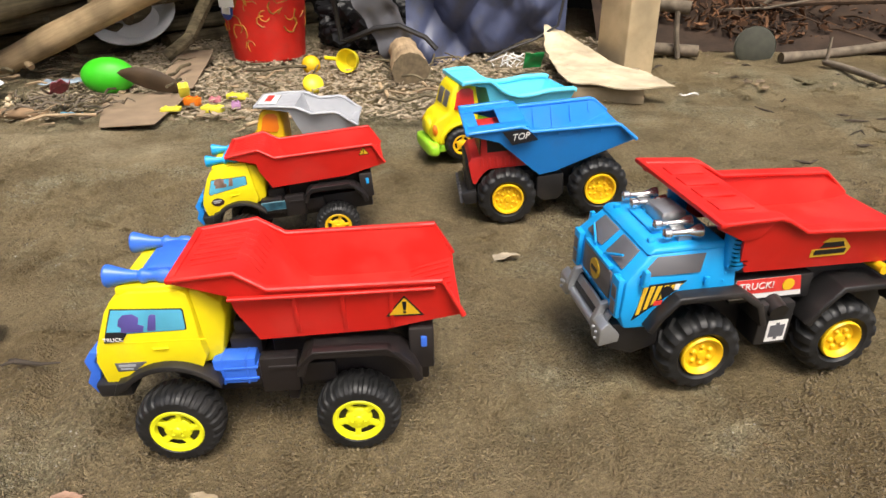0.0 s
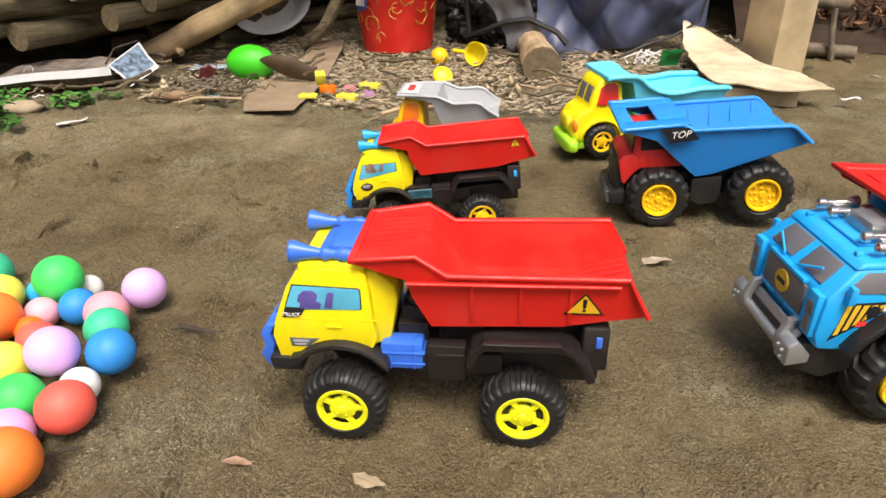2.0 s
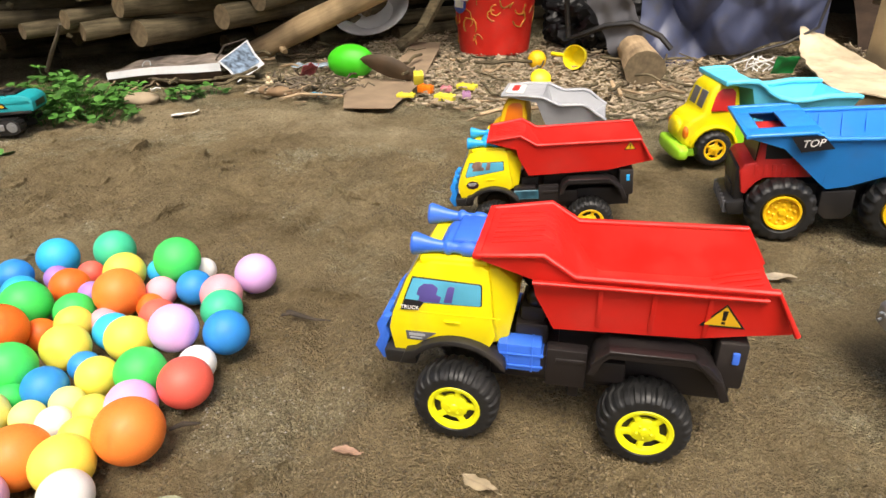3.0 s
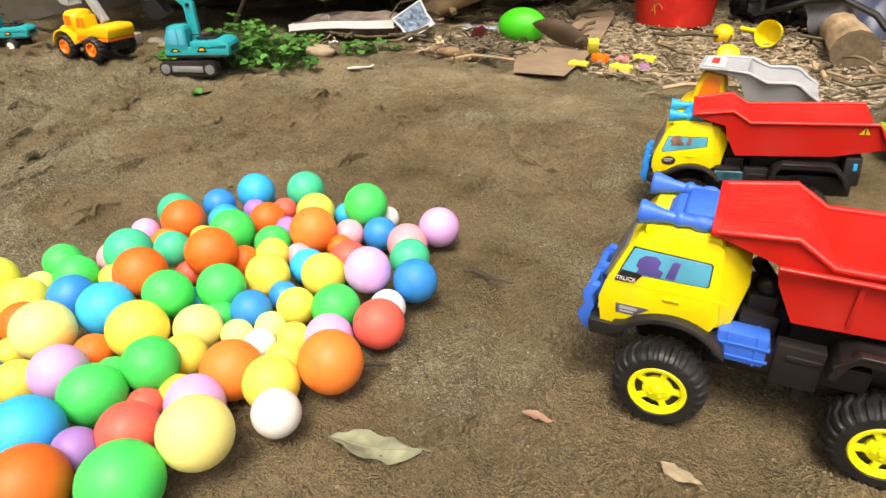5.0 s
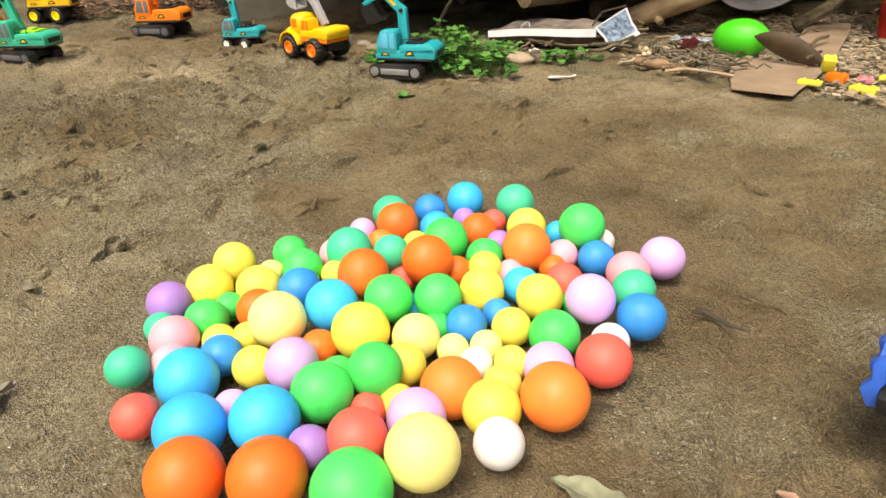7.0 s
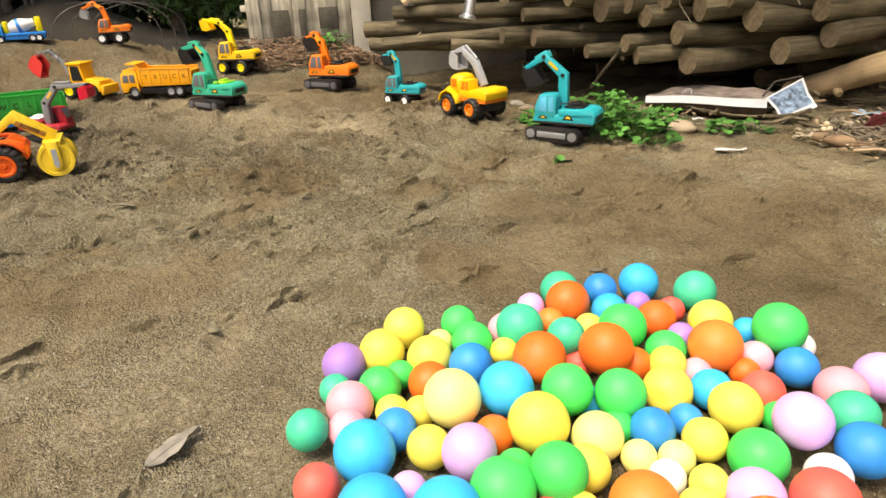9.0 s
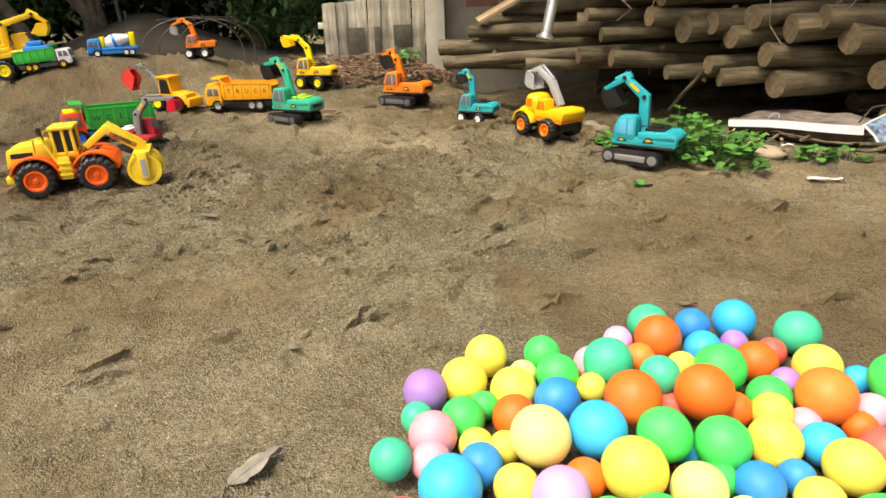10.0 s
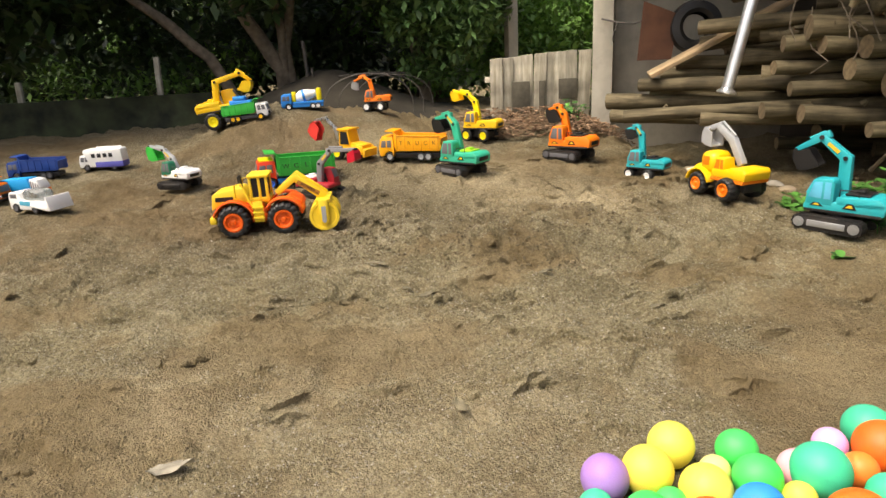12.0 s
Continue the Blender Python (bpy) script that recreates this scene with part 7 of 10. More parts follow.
LEMON = plastic("lemon_block", (0.80, 0.72, 0.06), 0.4)
for spec in ((-0.845, 2.035, 0.03, (0.035, 0.03, 0.042), LEMON, "pale yellow toy block tipped on its side", 30, 25), (-0.80, 1.985, 0.012, (0.055, 0.03, 0.026), ORANGE, "orange toy block on wood chips", -12, 0),
             (-0.845, 1.935, 0.008, (0.065, 0.03, 0.012), LEMON, "flat yellow toy plate on the soil", 8, 0), (-0.715, 1.925, 0.008, (0.07, 0.035, 0.02), LEMON, "pale yellow long toy block", -6, 0),
             (-0.69, 2.06, 0.012, (0.075, 0.03, 0.018), LEMON, "yellow toy plate on wood chips", -8, 0), (-0.66, 1.965, 0.008, (0.03, 0.03, 0.02), plastic("mauve_block", (0.45, 0.24, 0.42), 0.45), "small mauve toy block", 20, 0),
             (-0.745, 2.02, 0.012, (0.04, 0.026, 0.016), plastic("rose_block", (0.6, 0.22, 0.25), 0.45), "small pink toy block", 10, 0)):
    toy_block(*spec)
solid("yellow_scoop", Geo().ball((0, 0, 0), 0.034, 3, (1, 1, 0.5)), plastic("scoop_yellow", (0.84, 0.68, 0.02), 0.36), "rounded yellow plastic toy scoop lying on chips", "toy scoop", pose(-0.485, 2.19, 0.028, 40, 25, 0))
solid("yellow_ball", Geo().ball((0, 0, 0), 0.033, 3), GOLD, "golden-yellow plastic ball on wood chips", "ball", pose(-0.555, 2.44, 0.038))
cup = solid("yellow_cup", Geo().lathe([(0.0, 0.0), (0.03, 0.0), (0.045, 0.02), (0.05, 0.055), (0.053, 0.056), (0.053, 0.05), (0.046, 0.016), (0.028, -0.005), (0, -0.005)], n=26, close=False), plastic("cup_yellow", (0.84, 0.70, 0.015), 0.36), "yellow plastic toy cup tipped on its side", "toy cup", look((-0.41, 2.46, 0.05), (-0.37, 2.60, 0.03)) @ Matrix.Scale(0.78, 4))
part("handle", Geo().rod((-0.045, 0, 0.02), (-0.13, 0.005, 0.015), 0.009), YELLOW, cup)


def bag_and_hose():
    rng = random.Random(8)
    g = Geo()
    rounded(g, (0.2, 0.14, 0.13), (0, 0, 0.1), 2.2, 5, warp=lambda p: p * (1.12 + 0.22 * noise.noise(p * 14) - 0.28 * abs(noise.noise(p * 20)) - 0.22 * abs(noise.noise(p * 46))))
    solid("rubbish_bag", g, BAGBLACK, "crumpled glossy black plastic bag", "bag", pose(-0.42, 2.92, 0.02, 0, 0, 15), angle=50)
    solid("hose", Geo().tube([(-0.50, 2.60, 0.30), (-0.49, 2.62, 0.2), (-0.48, 2.62, 0.09), (-0.44, 2.60, 0.10), (-0.34, 2.58, 0.14), (-0.25, 2.58, 0.15), (-0.15, 2.56, 0.11), (-0.11, 2.55, 0.07)], 0.01, 8), BLACK, "black rubber hose curving over litter", "hose")
    solid("stick", Geo().tube([(-1.16, 2.58, 0.04), (-1.08, 2.64, 0.1), (-1.05, 2.75, 0.2), (-0.98, 2.85, 0.34)], [0.022, 0.024, 0.026, 0.028], 9), BARK, "crooked peeled branch leaning beside the bucket", "branch")
    solid("white_basin", Geo().lathe([(0.0, 0.0), (0.1, 0.0), (0.15, 0.04), (0.18, 0.05), (0.18, 0.056), (0.145, 0.048), (0.098, 0.008), (0, 0.008)], n=28), WHITE, "grey-white enamel basin lying tipped over", "basin", pose(-1.45, 2.95, 0.12, 38, 0, 10))


bag_and_hose()


def tin():
    o = thing("tin_sheet", "flattened white tin box with a printed end flap and brown underside", "tin sheet", 0, 0, 0)
    rng = random.Random(3)
    a, b = Vector((-1.95, 1.85, 0.022)), Vector((-1.558, 1.975, 0.050))
    front, top, rust = [], [], []
    n = 10
    for k in range(n):
        t = k / (n - 1)
        p = a.lerp(b, t) + Vector((rng.uniform(-0.002, 0.002), rng.uniform(-0.002, 0.002), 0.004 * math.sin(5 * t)))
        h = 0.024 + 0.004 * t
        front += [p, p + Vector((-0.004, 0.004, h))]
        lift = h + rng.uniform(-0.010, 0.002)
        top += [p + Vector((-0.004, 0.004, h)), p + Vector((-0.03, 0.05, lift + 0.006 * rng.random())), p + Vector((-0.055, 0.10 + 0.02 * rng.random(), lift - 0.006)), p + Vector((-0.09, 0.17 + 0.03 * t, lift + rng.uniform(-0.012, 0.012)))]
        d = 0.03 * rng.random()
        rust += [p + Vector((0.004, -0.001, 0.002)), p + Vector((-0.012 - d, 0.025 + d, -0.05 - 0.03 * t)), p + Vector((-0.03, 0.07, -0.07))]

    def strip(rows, m):
        fs = [(k * m + q, (k + 1) * m + q, (k + 1) * m + q + 1, k * m + q + 1) for k in range(n - 1) for q in range(m - 1)]
        back = [v + Vector((-0.001, 0.002, -0.0015)) for v in rows]
        c = len(rows)
        return Geo().take(rows + back, fs + [tuple(q + c for q in f[::-1]) for f in fs])

    part("front_panel", strip(front, 2), TIN, o, angle=50)
    part("top_panel", strip(top, 4), mat("grimy_tin", (0.24, 0.20, 0.17), 0.45, vary=0.6, vscale=22, dirt=0.6, dirt_color=(0.14, 0.10, 0.07)), o, "grimy creased top", angle=30)
    part("underside", strip(rust, 3), mat("brown_rust", (0.075, 0.048, 0.028), 0.8, vary=0.5, vscale=25), o, "brown rusty underside", angle=40)
    c = [Vector((-1.575, 1.985, 0.075)), Vector((-1.570, 2.16, 0.122)), Vector((-1.477, 2.12, 0.050)), Vector((-1.505, 1.985, 0.006))]

    def flap(u0, u1, v0, v1, lift):
        vs, m = [], 9
        nrm = (c[1] - c[0]).cross(c[3] - c[0]).normalized()
        if nrm.x < 0:
            nrm = -nrm
        for i in range(m):
            for j in range(m):
                u, v = u0 + (u1 - u0) * i / (m - 1), v0 + (v1 - v0) * j / (m - 1)
                q = c[0].lerp(c[1], u).lerp(c[3].lerp(c[2], u), v)
                vs.append(q + nrm * (lift + 0.010 * math.sin(3.1 * u + 1.5) * math.sin(2.6 * v) + 0.004 * noise.noise(Vector((u * 5, v * 5, 1)))))
        fs = [(i * m + j, (i + 1) * m + j, (i + 1) * m + j + 1, i * m + j + 1) for i in range(m - 1) for j in range(m - 1)]
        back = [v - nrm * 0.0015 for v in vs]
        return Geo().take(vs + back, fs + [tuple(q + m * m for q in f[::-1]) for f in fs])

    fl = part("end_flap", flap(0, 1, 0, 1, 0.0), TIN, o, "white-edged end flap", angle=50)
    part("print", flap(0.05, 0.93, 0.05, 0.84, 0.0025), FOIL, fl, "blue-grey mottled print", angle=50)
    part("torn_edge", Geo().tube([c[0] + Vector((-0.03, 0.03, 0.0)), c[0].lerp(c[1], 0.5) + Vector((-0.05, 0.02, 0.012)), c[1] + Vector((-0.004, 0, 0.004))], 0.003, 5), mat("torn_brown_edge", (0.06, 0.045, 0.035), 0.8, vary=0.3), o, "torn brown edge")
    part("wire_loop", Geo().tube([(-1.83 + 0.018 * math.cos(q), 1.92 + 0.01 * math.sin(q), 0.065 + 0.014 * math.sin(q)) for q in [k * 0.5 for k in range(8)]], 0.002, 5), GREY, o)
    solid("sheet_scrap", crumpled(16, 8, (0.26, 0.06), 0.02, 31.0, 3), mat("brown_scrap", (0.10, 0.07, 0.045), 0.8, vary=0.4), "crumpled brown scrap under the tin sheet", "scrap", pose(-1.70, 1.98, 0.0, 70, 0, 20), angle=50)


tin()


# wood chips and leaf litter along the yard's north edge
def bank(x, y):
    e = 1.80 + 0.12 * math.sin(x * 2.3 + 0.5) + 0.25 * max(0.0, x + 0.4) - 0.16 * max(0, -x - 1.0)
    return y > e + 0.05 * math.sin(x * 17) and y < 3.4


chips("wood_chips", "pale wood chips and bark flakes", "wood chips", 11000, (-1.4, 0.55, 1.85, 3.1), (0.006, 0.027), CHIP, 11, 0.022, keep=lambda x, y: bank(x, y) and not (-1.1 < x < -0.8 and y < 2.12) and (noise.noise(Vector((x * 2.2, y * 2.2, 3))) + 0.35 > 0 or y < 2.2))
chips("leaf_litter", "dark brown leaf and bark litter", "litter", 5200, (-2.0, 2.4, 1.75, 3.8), (0.010, 0.040), DARKCHIP, 12, 0.02, keep=lambda x, y: bank(x, y) and (x < 0.6 or noise.noise(Vector((x * 9, y * 9, 4))) > 0.28) and not (-1.1 < x < -0.8 and y < 2.12) and noise.noise(Vector((x * 1.7, y * 1.7, 9))) > -0.15)
chips("fence_litter", "brown leaf litter by the board fence", "litter", 2600, (-3.5, -3.0, 0.66, 1.36), (0.010, 0.034), mat("red_brown_litter", (0.21, 0.135, 0.08), 0.95, vary=0.3, island=0.6), 13, 0.05)


BRUSH = mat("brown_brushwood", (0.078, 0.046, 0.026), 0.9, vary=0.4, vscale=20)


def twigs():
    rng = random.Random(21)
    for k in range(70):
        x, y = rng.uniform(-1.9, 0.4), rng.uniform(1.8, 2.7)
        if not bank(x, y):
            continue
        l, a = rng.uniform(0.06, 0.22), rng.uniform(0, 6.28)
        z = 0.02 + rng.uniform(0, 0.03)
        pts = [(x + l * t * math.cos(a) + rng.uniform(-0.008, 0.008), y + l * t * math.sin(a) + rng.uniform(-0.008, 0.008), z + rng.uniform(-0.008, 0.012)) for t in (0, 0.33, 0.66, 1)]
        solid("twig", Geo().tube(pts, rng.uniform(0.002, 0.006), 6), BARK if k % 3 else BEAM, "dry twig lying in the litter", "twig", group="litter twigs")
    for k in range(46):
        x, y = rng.gauss(-1.18, 0.09), rng.gauss(1.95, 0.06)
        l, a = rng.uniform(0.04, 0.14), rng.uniform(0, 6.28)
        pts = [(x + l * t * math.cos(a) + rng.uniform(-0.006, 0.006), y + l * t * math.sin(a) + rng.uniform(-0.006, 0.006), 0.018 + rng.uniform(0, 0.03)) for t in (0, 0.33, 0.66, 1)]
        solid("twig", Geo().tube(pts, rng.uniform(0.0015, 0.0045), 5), TREEBARK if k % 3 else BARK, "dry twig in the tangle beside the green shell", "twig", group="litter twigs")
    for k in range(120):
        x, y = rng.uniform(0.95, 3.0), rng.uniform(2.95, 4.0)
        l, a = rng.uniform(0.15, 0.6), rng.uniform(-0.9, 0.9)
        z = 0.02 + (y - 2.85) * 0.55 * rng.random()
        pts = [(x + l * t * math.cos(a) + rng.uniform(-0.02, 0.02), y + l * t * math.sin(a), z + 0.15 * t * rng.uniform(-0.3, 0.8)) for t in (0, 0.3, 0.65, 1)]
        solid("branch", Geo().tube(pts, rng.uniform(0.003, 0.010), 6), BRUSH if k % 4 else TREEBARK, "dry branch in the brushwood heap", "branch", group="brushwood heap")


twigs()
chips("brush_litter", "red-brown brushwood litter heap", "litter", 9000, (0.70, 2.7, 2.80, 3.8), (0.014, 0.055), mat("brush_brown", (0.098, 0.046, 0.020), 0.95, vary=0.3, island=0.8), 15, 0.10, tilt=1.2, keep=lambda x, y: y > 3.02 - 0.22 * (x - 0.9) + 0.05 * math.sin(x * 9), bank_up=True)
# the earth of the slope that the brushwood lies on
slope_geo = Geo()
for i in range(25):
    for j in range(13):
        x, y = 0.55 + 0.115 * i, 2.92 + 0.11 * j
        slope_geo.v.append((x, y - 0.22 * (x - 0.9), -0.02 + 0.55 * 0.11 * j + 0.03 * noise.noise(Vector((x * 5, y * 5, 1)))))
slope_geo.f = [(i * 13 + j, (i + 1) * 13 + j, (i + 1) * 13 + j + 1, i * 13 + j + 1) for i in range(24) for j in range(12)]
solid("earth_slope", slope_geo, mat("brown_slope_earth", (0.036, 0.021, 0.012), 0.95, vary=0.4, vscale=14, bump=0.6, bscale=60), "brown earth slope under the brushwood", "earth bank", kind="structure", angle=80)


def bamboo(a, b, r):
    a, b = Vector(a), Vector(b)
    l = (b - a).length
    prof = [(r * 0.72, l - 0.05), (r * 0.72, l), (r, l)] + [(r * (1.07 if k % 2 else 1.0), l * (1 - k / 8)) for k in range(1, 9)]
    o = solid("bamboo_pole", Geo().lathe(prof, a, b - a, 14, False), TREEBARK, "grey hollow bamboo pole beside the stone post", "pole", group="bamboo poles")
    # a black disc set inside the mouth stands for the bore's shade
    part("hollow", Geo().rod(a + (b - a) * (1 - 0.05 / l), a + (b - a) * (1 - 0.045 / l), r * 0.72, n=14), INK, o)


bamboo((0.55, 2.83, 0.035), (0.895, 2.76, 0.022), 0.022)
bamboo((0.52, 2.86, 0.215), (0.845, 2.77, 0.180), 0.024)
solid("prop_stick", Geo().tube([(0.815, 2.74, 0.0), (0.80, 2.75, 0.09), (0.795, 2.76, 0.17)], 0.010, 7), TREEBARK, "short upright stick between bamboo poles", "stick")
log(1.17, 2.66, 0.022, 0.020, 0.75, 11, 3, TREEBARK, "grey branch lying along the brushwood", 0.03, "branch", "")
solid("branch", Geo().tube([(1.30, 2.60, 0.012), (1.315, 2.52, 0.014), (1.345, 2.40, 0.010), (1.36, 2.27, 0.008), (1.40, 2.12, 0.006)], [0.011, 0.012, 0.011, 0.009, 0.006], 8).tube([(1.302, 2.59, 0.012), (1.305, 2.60, 0.10)], [0.007, 0.004], 6), TREEBARK, "bent thin branch on the bare soil", "branch", angle=60)
plate = solid("enamel_plate", Geo().lathe([(0, 0.0), (0.066, 0.0), (0.074, 0.006), (0.074, 0.012), (0.069, 0.008), (0, 0.006)], n=28), mat("grey_green_enamel", (0.040, 0.040, 0.026), 0.8, vary=0.25), "dull grey-green round plate standing in the soil", "plate", look((1.100, 2.735, 0.045), (1.06, 2.2, 0.20)))
part("plate_rim", Geo().lathe([(0.071, 0.008), (0.0735, 0.0135), (0.0765, 0.012), (0.0765, 0.007)], n=28, close=False), mat("pale_rim", (0.28, 0.29, 0.24), 0.5), plate, "worn pale rim")


def odds():
    rng = random.Random(5)
    g = Geo()
    for _ in range(9):
        p = Vector((rng.uniform(-0.05, 0.05), rng.uniform(-0.03, 0.03), 0.01))
        g.tube([p, p + Vector((rng.uniform(-0.03, 0.03), 0, 0.02)), p + Vector((rng.uniform(-0.05, 0.05), 0, 0.04))], 0.0022, 6)
    solid("plastic_forks", g, WHITE, "tangle of white plastic scraps", "plastic scrap", pose(0.15, 2.46, 0.02))
    solid("green_scrap", crumpled(8, 8, (0.07, 0.06), 0.012, 2.0, 2), plastic("bottle_scrap", (0.01, 0.22, 0.05)), "torn green plastic piece", "plastic scrap", pose(0.235, 2.47, 0.02, 25, 0, 20))
    solid("pink_scrap", crumpled(8, 6, (0.06, 0.04), 0.012, 4.0, 2), plastic("pink_cloth", (0.62, 0.04, 0.12)), "small crumpled pink cloth", "cloth", pose(0.365, 2.36, 0.03, 60, 0, -10))
    solid("paper_scrap", crumpled(8, 5, (0.075, 0.03), 0.008, 6.0, 2), PAPER, "white paper scrap on the soil", "paper", pose(-1.394, 1.591, 0.008, 75, 0, 50))
    solid("paper_scrap", crumpled(6, 5, (0.05, 0.03), 0.008, 7.0, 2), PAPER, "white paper scrap on the soil", "paper", pose(0.686, 2.131, 0.008, 75, 0, 0))
    solid("paper_scrap", crumpled(6, 5, (0.03, 0.025), 0.008, 8.0, 2), PAPER, "tiny white paper scrap by the stone", "paper", pose(-1.62, 1.73, 0.03, 65, 0, 40))
    solid("plastic_wrap", crumpled(10, 7, (0.13, 0.07), 0.02, 11.0, 3), mat("clear_blue_wrap", (0.30, 0.38, 0.45), 0.25, vary=0.5, vscale=40), "crumpled pale blue plastic wrapper", "wrapper", pose(-1.33, 2.22, 0.02, 70, 0, 10))
    solid("plastic_wrap", crumpled(8, 5, (0.05, 0.03), 0.012, 12.0, 3), mat("blue_wrap", (0.08, 0.32, 0.5), 0.25, vary=0.3), "small blue plastic wrapper", "wrapper", pose(-1.09, 1.86, 0.015, 70, 0, 0))
    solid("red_net", crumpled(8, 8, (0.06, 0.06), 0.02, 13.0, 3), plastic("red_net_bag", (0.26, 0.05, 0.06)), "scrap of red netting beside the green shell", "netting", pose(-1.295, 2.10, 0.012, 40, 0, 60))
    g = Geo()
    for p in ((0, 0, 0), (0.022, 0.004, 0.005), (-0.016, 0.01, 0.004), (0.004, 0.006, 0.022)):
        g.ball(tuple(0.7 * q for q in p), 0.009, 2, (1, 0.8, 0.9))
    solid("bread_scrap", g, PLY, "pale knobbly scrap on the litter", "scrap", pose(-1.34, 1.93, 0.025))
    solid("flat_stone", Geo().ball((0, 0, 0), 0.06, 3, (1, 0.7, 0.36), warp=lambda p: p * (1 + 0.2 * noise.noise(p * 30))), mat("sandy_stone", (0.34, 0.27, 0.18), 0.9, vary=0.15, bump=0.3), "smooth sandy stone beside the weeds", "stone", pose(-1.66, 1.70, 0.008, 0, 0, 40))
    solid("bark_slab", Geo().ball((0, 0, 0), 0.06, 3, (1.3, 0.45, 0.3), warp=lambda p: p * (1 + 0.25 * noise.noise(p * 25))), mat("tan_bark", (0.24, 0.155, 0.085), 0.9, vary=0.25, bump=0.3), "tan slab of bark lying on the litter", "bark", pose(-1.26, 1.88, 0.015, 0, 0, 8))
    # rubble behind the teal and orange diggers
    for k in range(9):
        x, y = -2.66 + 0.075 * k + rng.uniform(-0.04, 0.04), 1.40 + 0.02 * k + rng.uniform(-0.05, 0.05)
        s = rng.uniform(0.014, 0.032)
        solid("rubble_stone", Geo().ball((0, 0, 0), s, 2, (1.3, 0.9, 0.7), warp=lambda p: p * (1 + 0.35 * noise.noise(p * 40 + Vector((k, 0, 0))))), mat("rubble_grey", (0.26, 0.235, 0.19), 0.95, vary=0.25, bump=0.3) if k % 2 else mat("rubble_tan", (0.22, 0.175, 0.115), 0.95, vary=0.3, bump=0.3), "broken piece of masonry by the log pile", "rubble", pose(x, y, on_ground(x, y) + s * 0.3, 0, 0, 40 * k), "rubble")
    solid("flat_slab", Geo().box(-0.12, 0.12, -0.05, 0.05, 0, 0.035, 0.004), CONCRETE, "pale broken slab by the log pile", "slab", pose(-2.44, 1.42, on_ground(-2.44, 1.42) - 0.005, 3, 2, 20))


odds()


def yard_scraps():
    """Dark bits of twig and leaf trodden into the soil before the brushwood."""
    rng = random.Random(63)
    dark = mat("dark_scrap", (0.060, 0.043, 0.028), 0.9, vary=0.3, vscale=50)
    for k in range(34):
        x, y = rng.uniform(0.58, 1.9), rng.uniform(1.55, 2.65)
        l, a = rng.uniform(0.015, 0.09), rng.gauss(0.1, 0.5)
        pts = [(x + l * t * math.cos(a), y + l * t * math.sin(a) + rng.uniform(-0.006, 0.006), on_ground(x + l * t * math.cos(a), y + l * t * math.sin(a)) + rng.uniform(0.001, 0.006)) for t in (0, 0.35, 0.7, 1)]
        solid("scrap_twig", Geo().tube(pts, [0.001, rng.uniform(0.002, 0.006), rng.uniform(0.002, 0.005), 0.001], 6), dark, "dark bit of twig trodden into the soil", "twig", group="trodden scraps", angle=60)


yard_scraps()


# ---------------------------------------------------------------- weeds, fallen leaves
def leaf_blade(g, m, l, w, curl=0.15, lobes=0):
    pts = [(0, 0), (0.25, 0.42), (0.55, 0.5), (0.8, 0.3), (1, 0)]
    vs = [(l * t, 0, curl * l * math.sin(t * 2.6)) for t, _ in pts]
    n = len(pts)
    left = [(l * t, w * h, curl * l * math.sin(t * 2.6) + 0.12 * w) for t, h in pts[1:-1]]
    right = [(l * t, -w * h, curl * l * math.sin(t * 2.6) + 0.12 * w) for t, h in pts[1:-1]]
    g.take(vs + left + right, [(0, 1, 5), (1, 2, 6, 5), (2, 3, 7, 6), (3, 4, 7), (0, 8, 1), (1, 8, 9, 2), (2, 9, 10, 3), (3, 10, 4)], m)


def weed(x, y, r, h, count, seed, label="leafy green weed growing in sandy soil"):
    rng = random.Random(seed)
    o = thing("weed", label, "plant", x, y, on_ground(x, y), 0, 1.0, "weeds by the log pile")
    g, st = Geo(), Geo()
    for _ in range(count):
        a, d = rng.uniform(0, 6.28), r * math.sqrt(rng.random())
        z = h * (0.25 + 0.75 * rng.random()) * (1 - 0.5 * (d / r) ** 2)
        p = Vector((d * math.cos(a), d * math.sin(a), z))
        st.tube([(p.x * 0.5, p.y * 0.5, -0.01), (p.x * 0.8, p.y * 0.8, z * 0.6), p], 0.0013, 4)
        for k in range(3):
            l = rng.uniform(0.016, 0.036)
            leaf_blade(g, Matrix.Translation(p) @ pose(0, 0, 0, rng.uniform(-18, 18), rng.uniform(-25, 20), math.degrees(a) + 110 * (k - 1) + rng.uniform(-25, 25)), l, l * 0.85, rng.uniform(-0.1, 0.2))
    part("foliage", g, WEED, o, angle=80)
    part("stem", st, WEED, o)


for n, (x, y, r, h, c) in enumerate(((-1.70, 1.52, 0.12, 0.10, 52), (-1.60, 1.50, 0.09, 0.05, 15), (-1.86, 1.56, 0.13, 0.14, 62), (-2.02, 1.44, 0.10, 0.06, 45), (-1.75, 1.70, 0.09, 0.05, 26), (-1.86, 1.80, 0.08, 0.06, 16), (-1.58, 1.78, 0.07, 0.045, 12), (-1.50, 1.84, 0.06, 0.04, 9), (-2.0, 1.70, 0.10, 0.10, 24), (-1.585, 1.17, 0.016, 0.008, 2), (-1.74, 1.42, 0.07, 0.05, 14))):
    weed(x, y, r, h, c, n)
weed(-3.28, 1.15, 0.1, 0.12, 40, 77, "low green weed by the board fence")


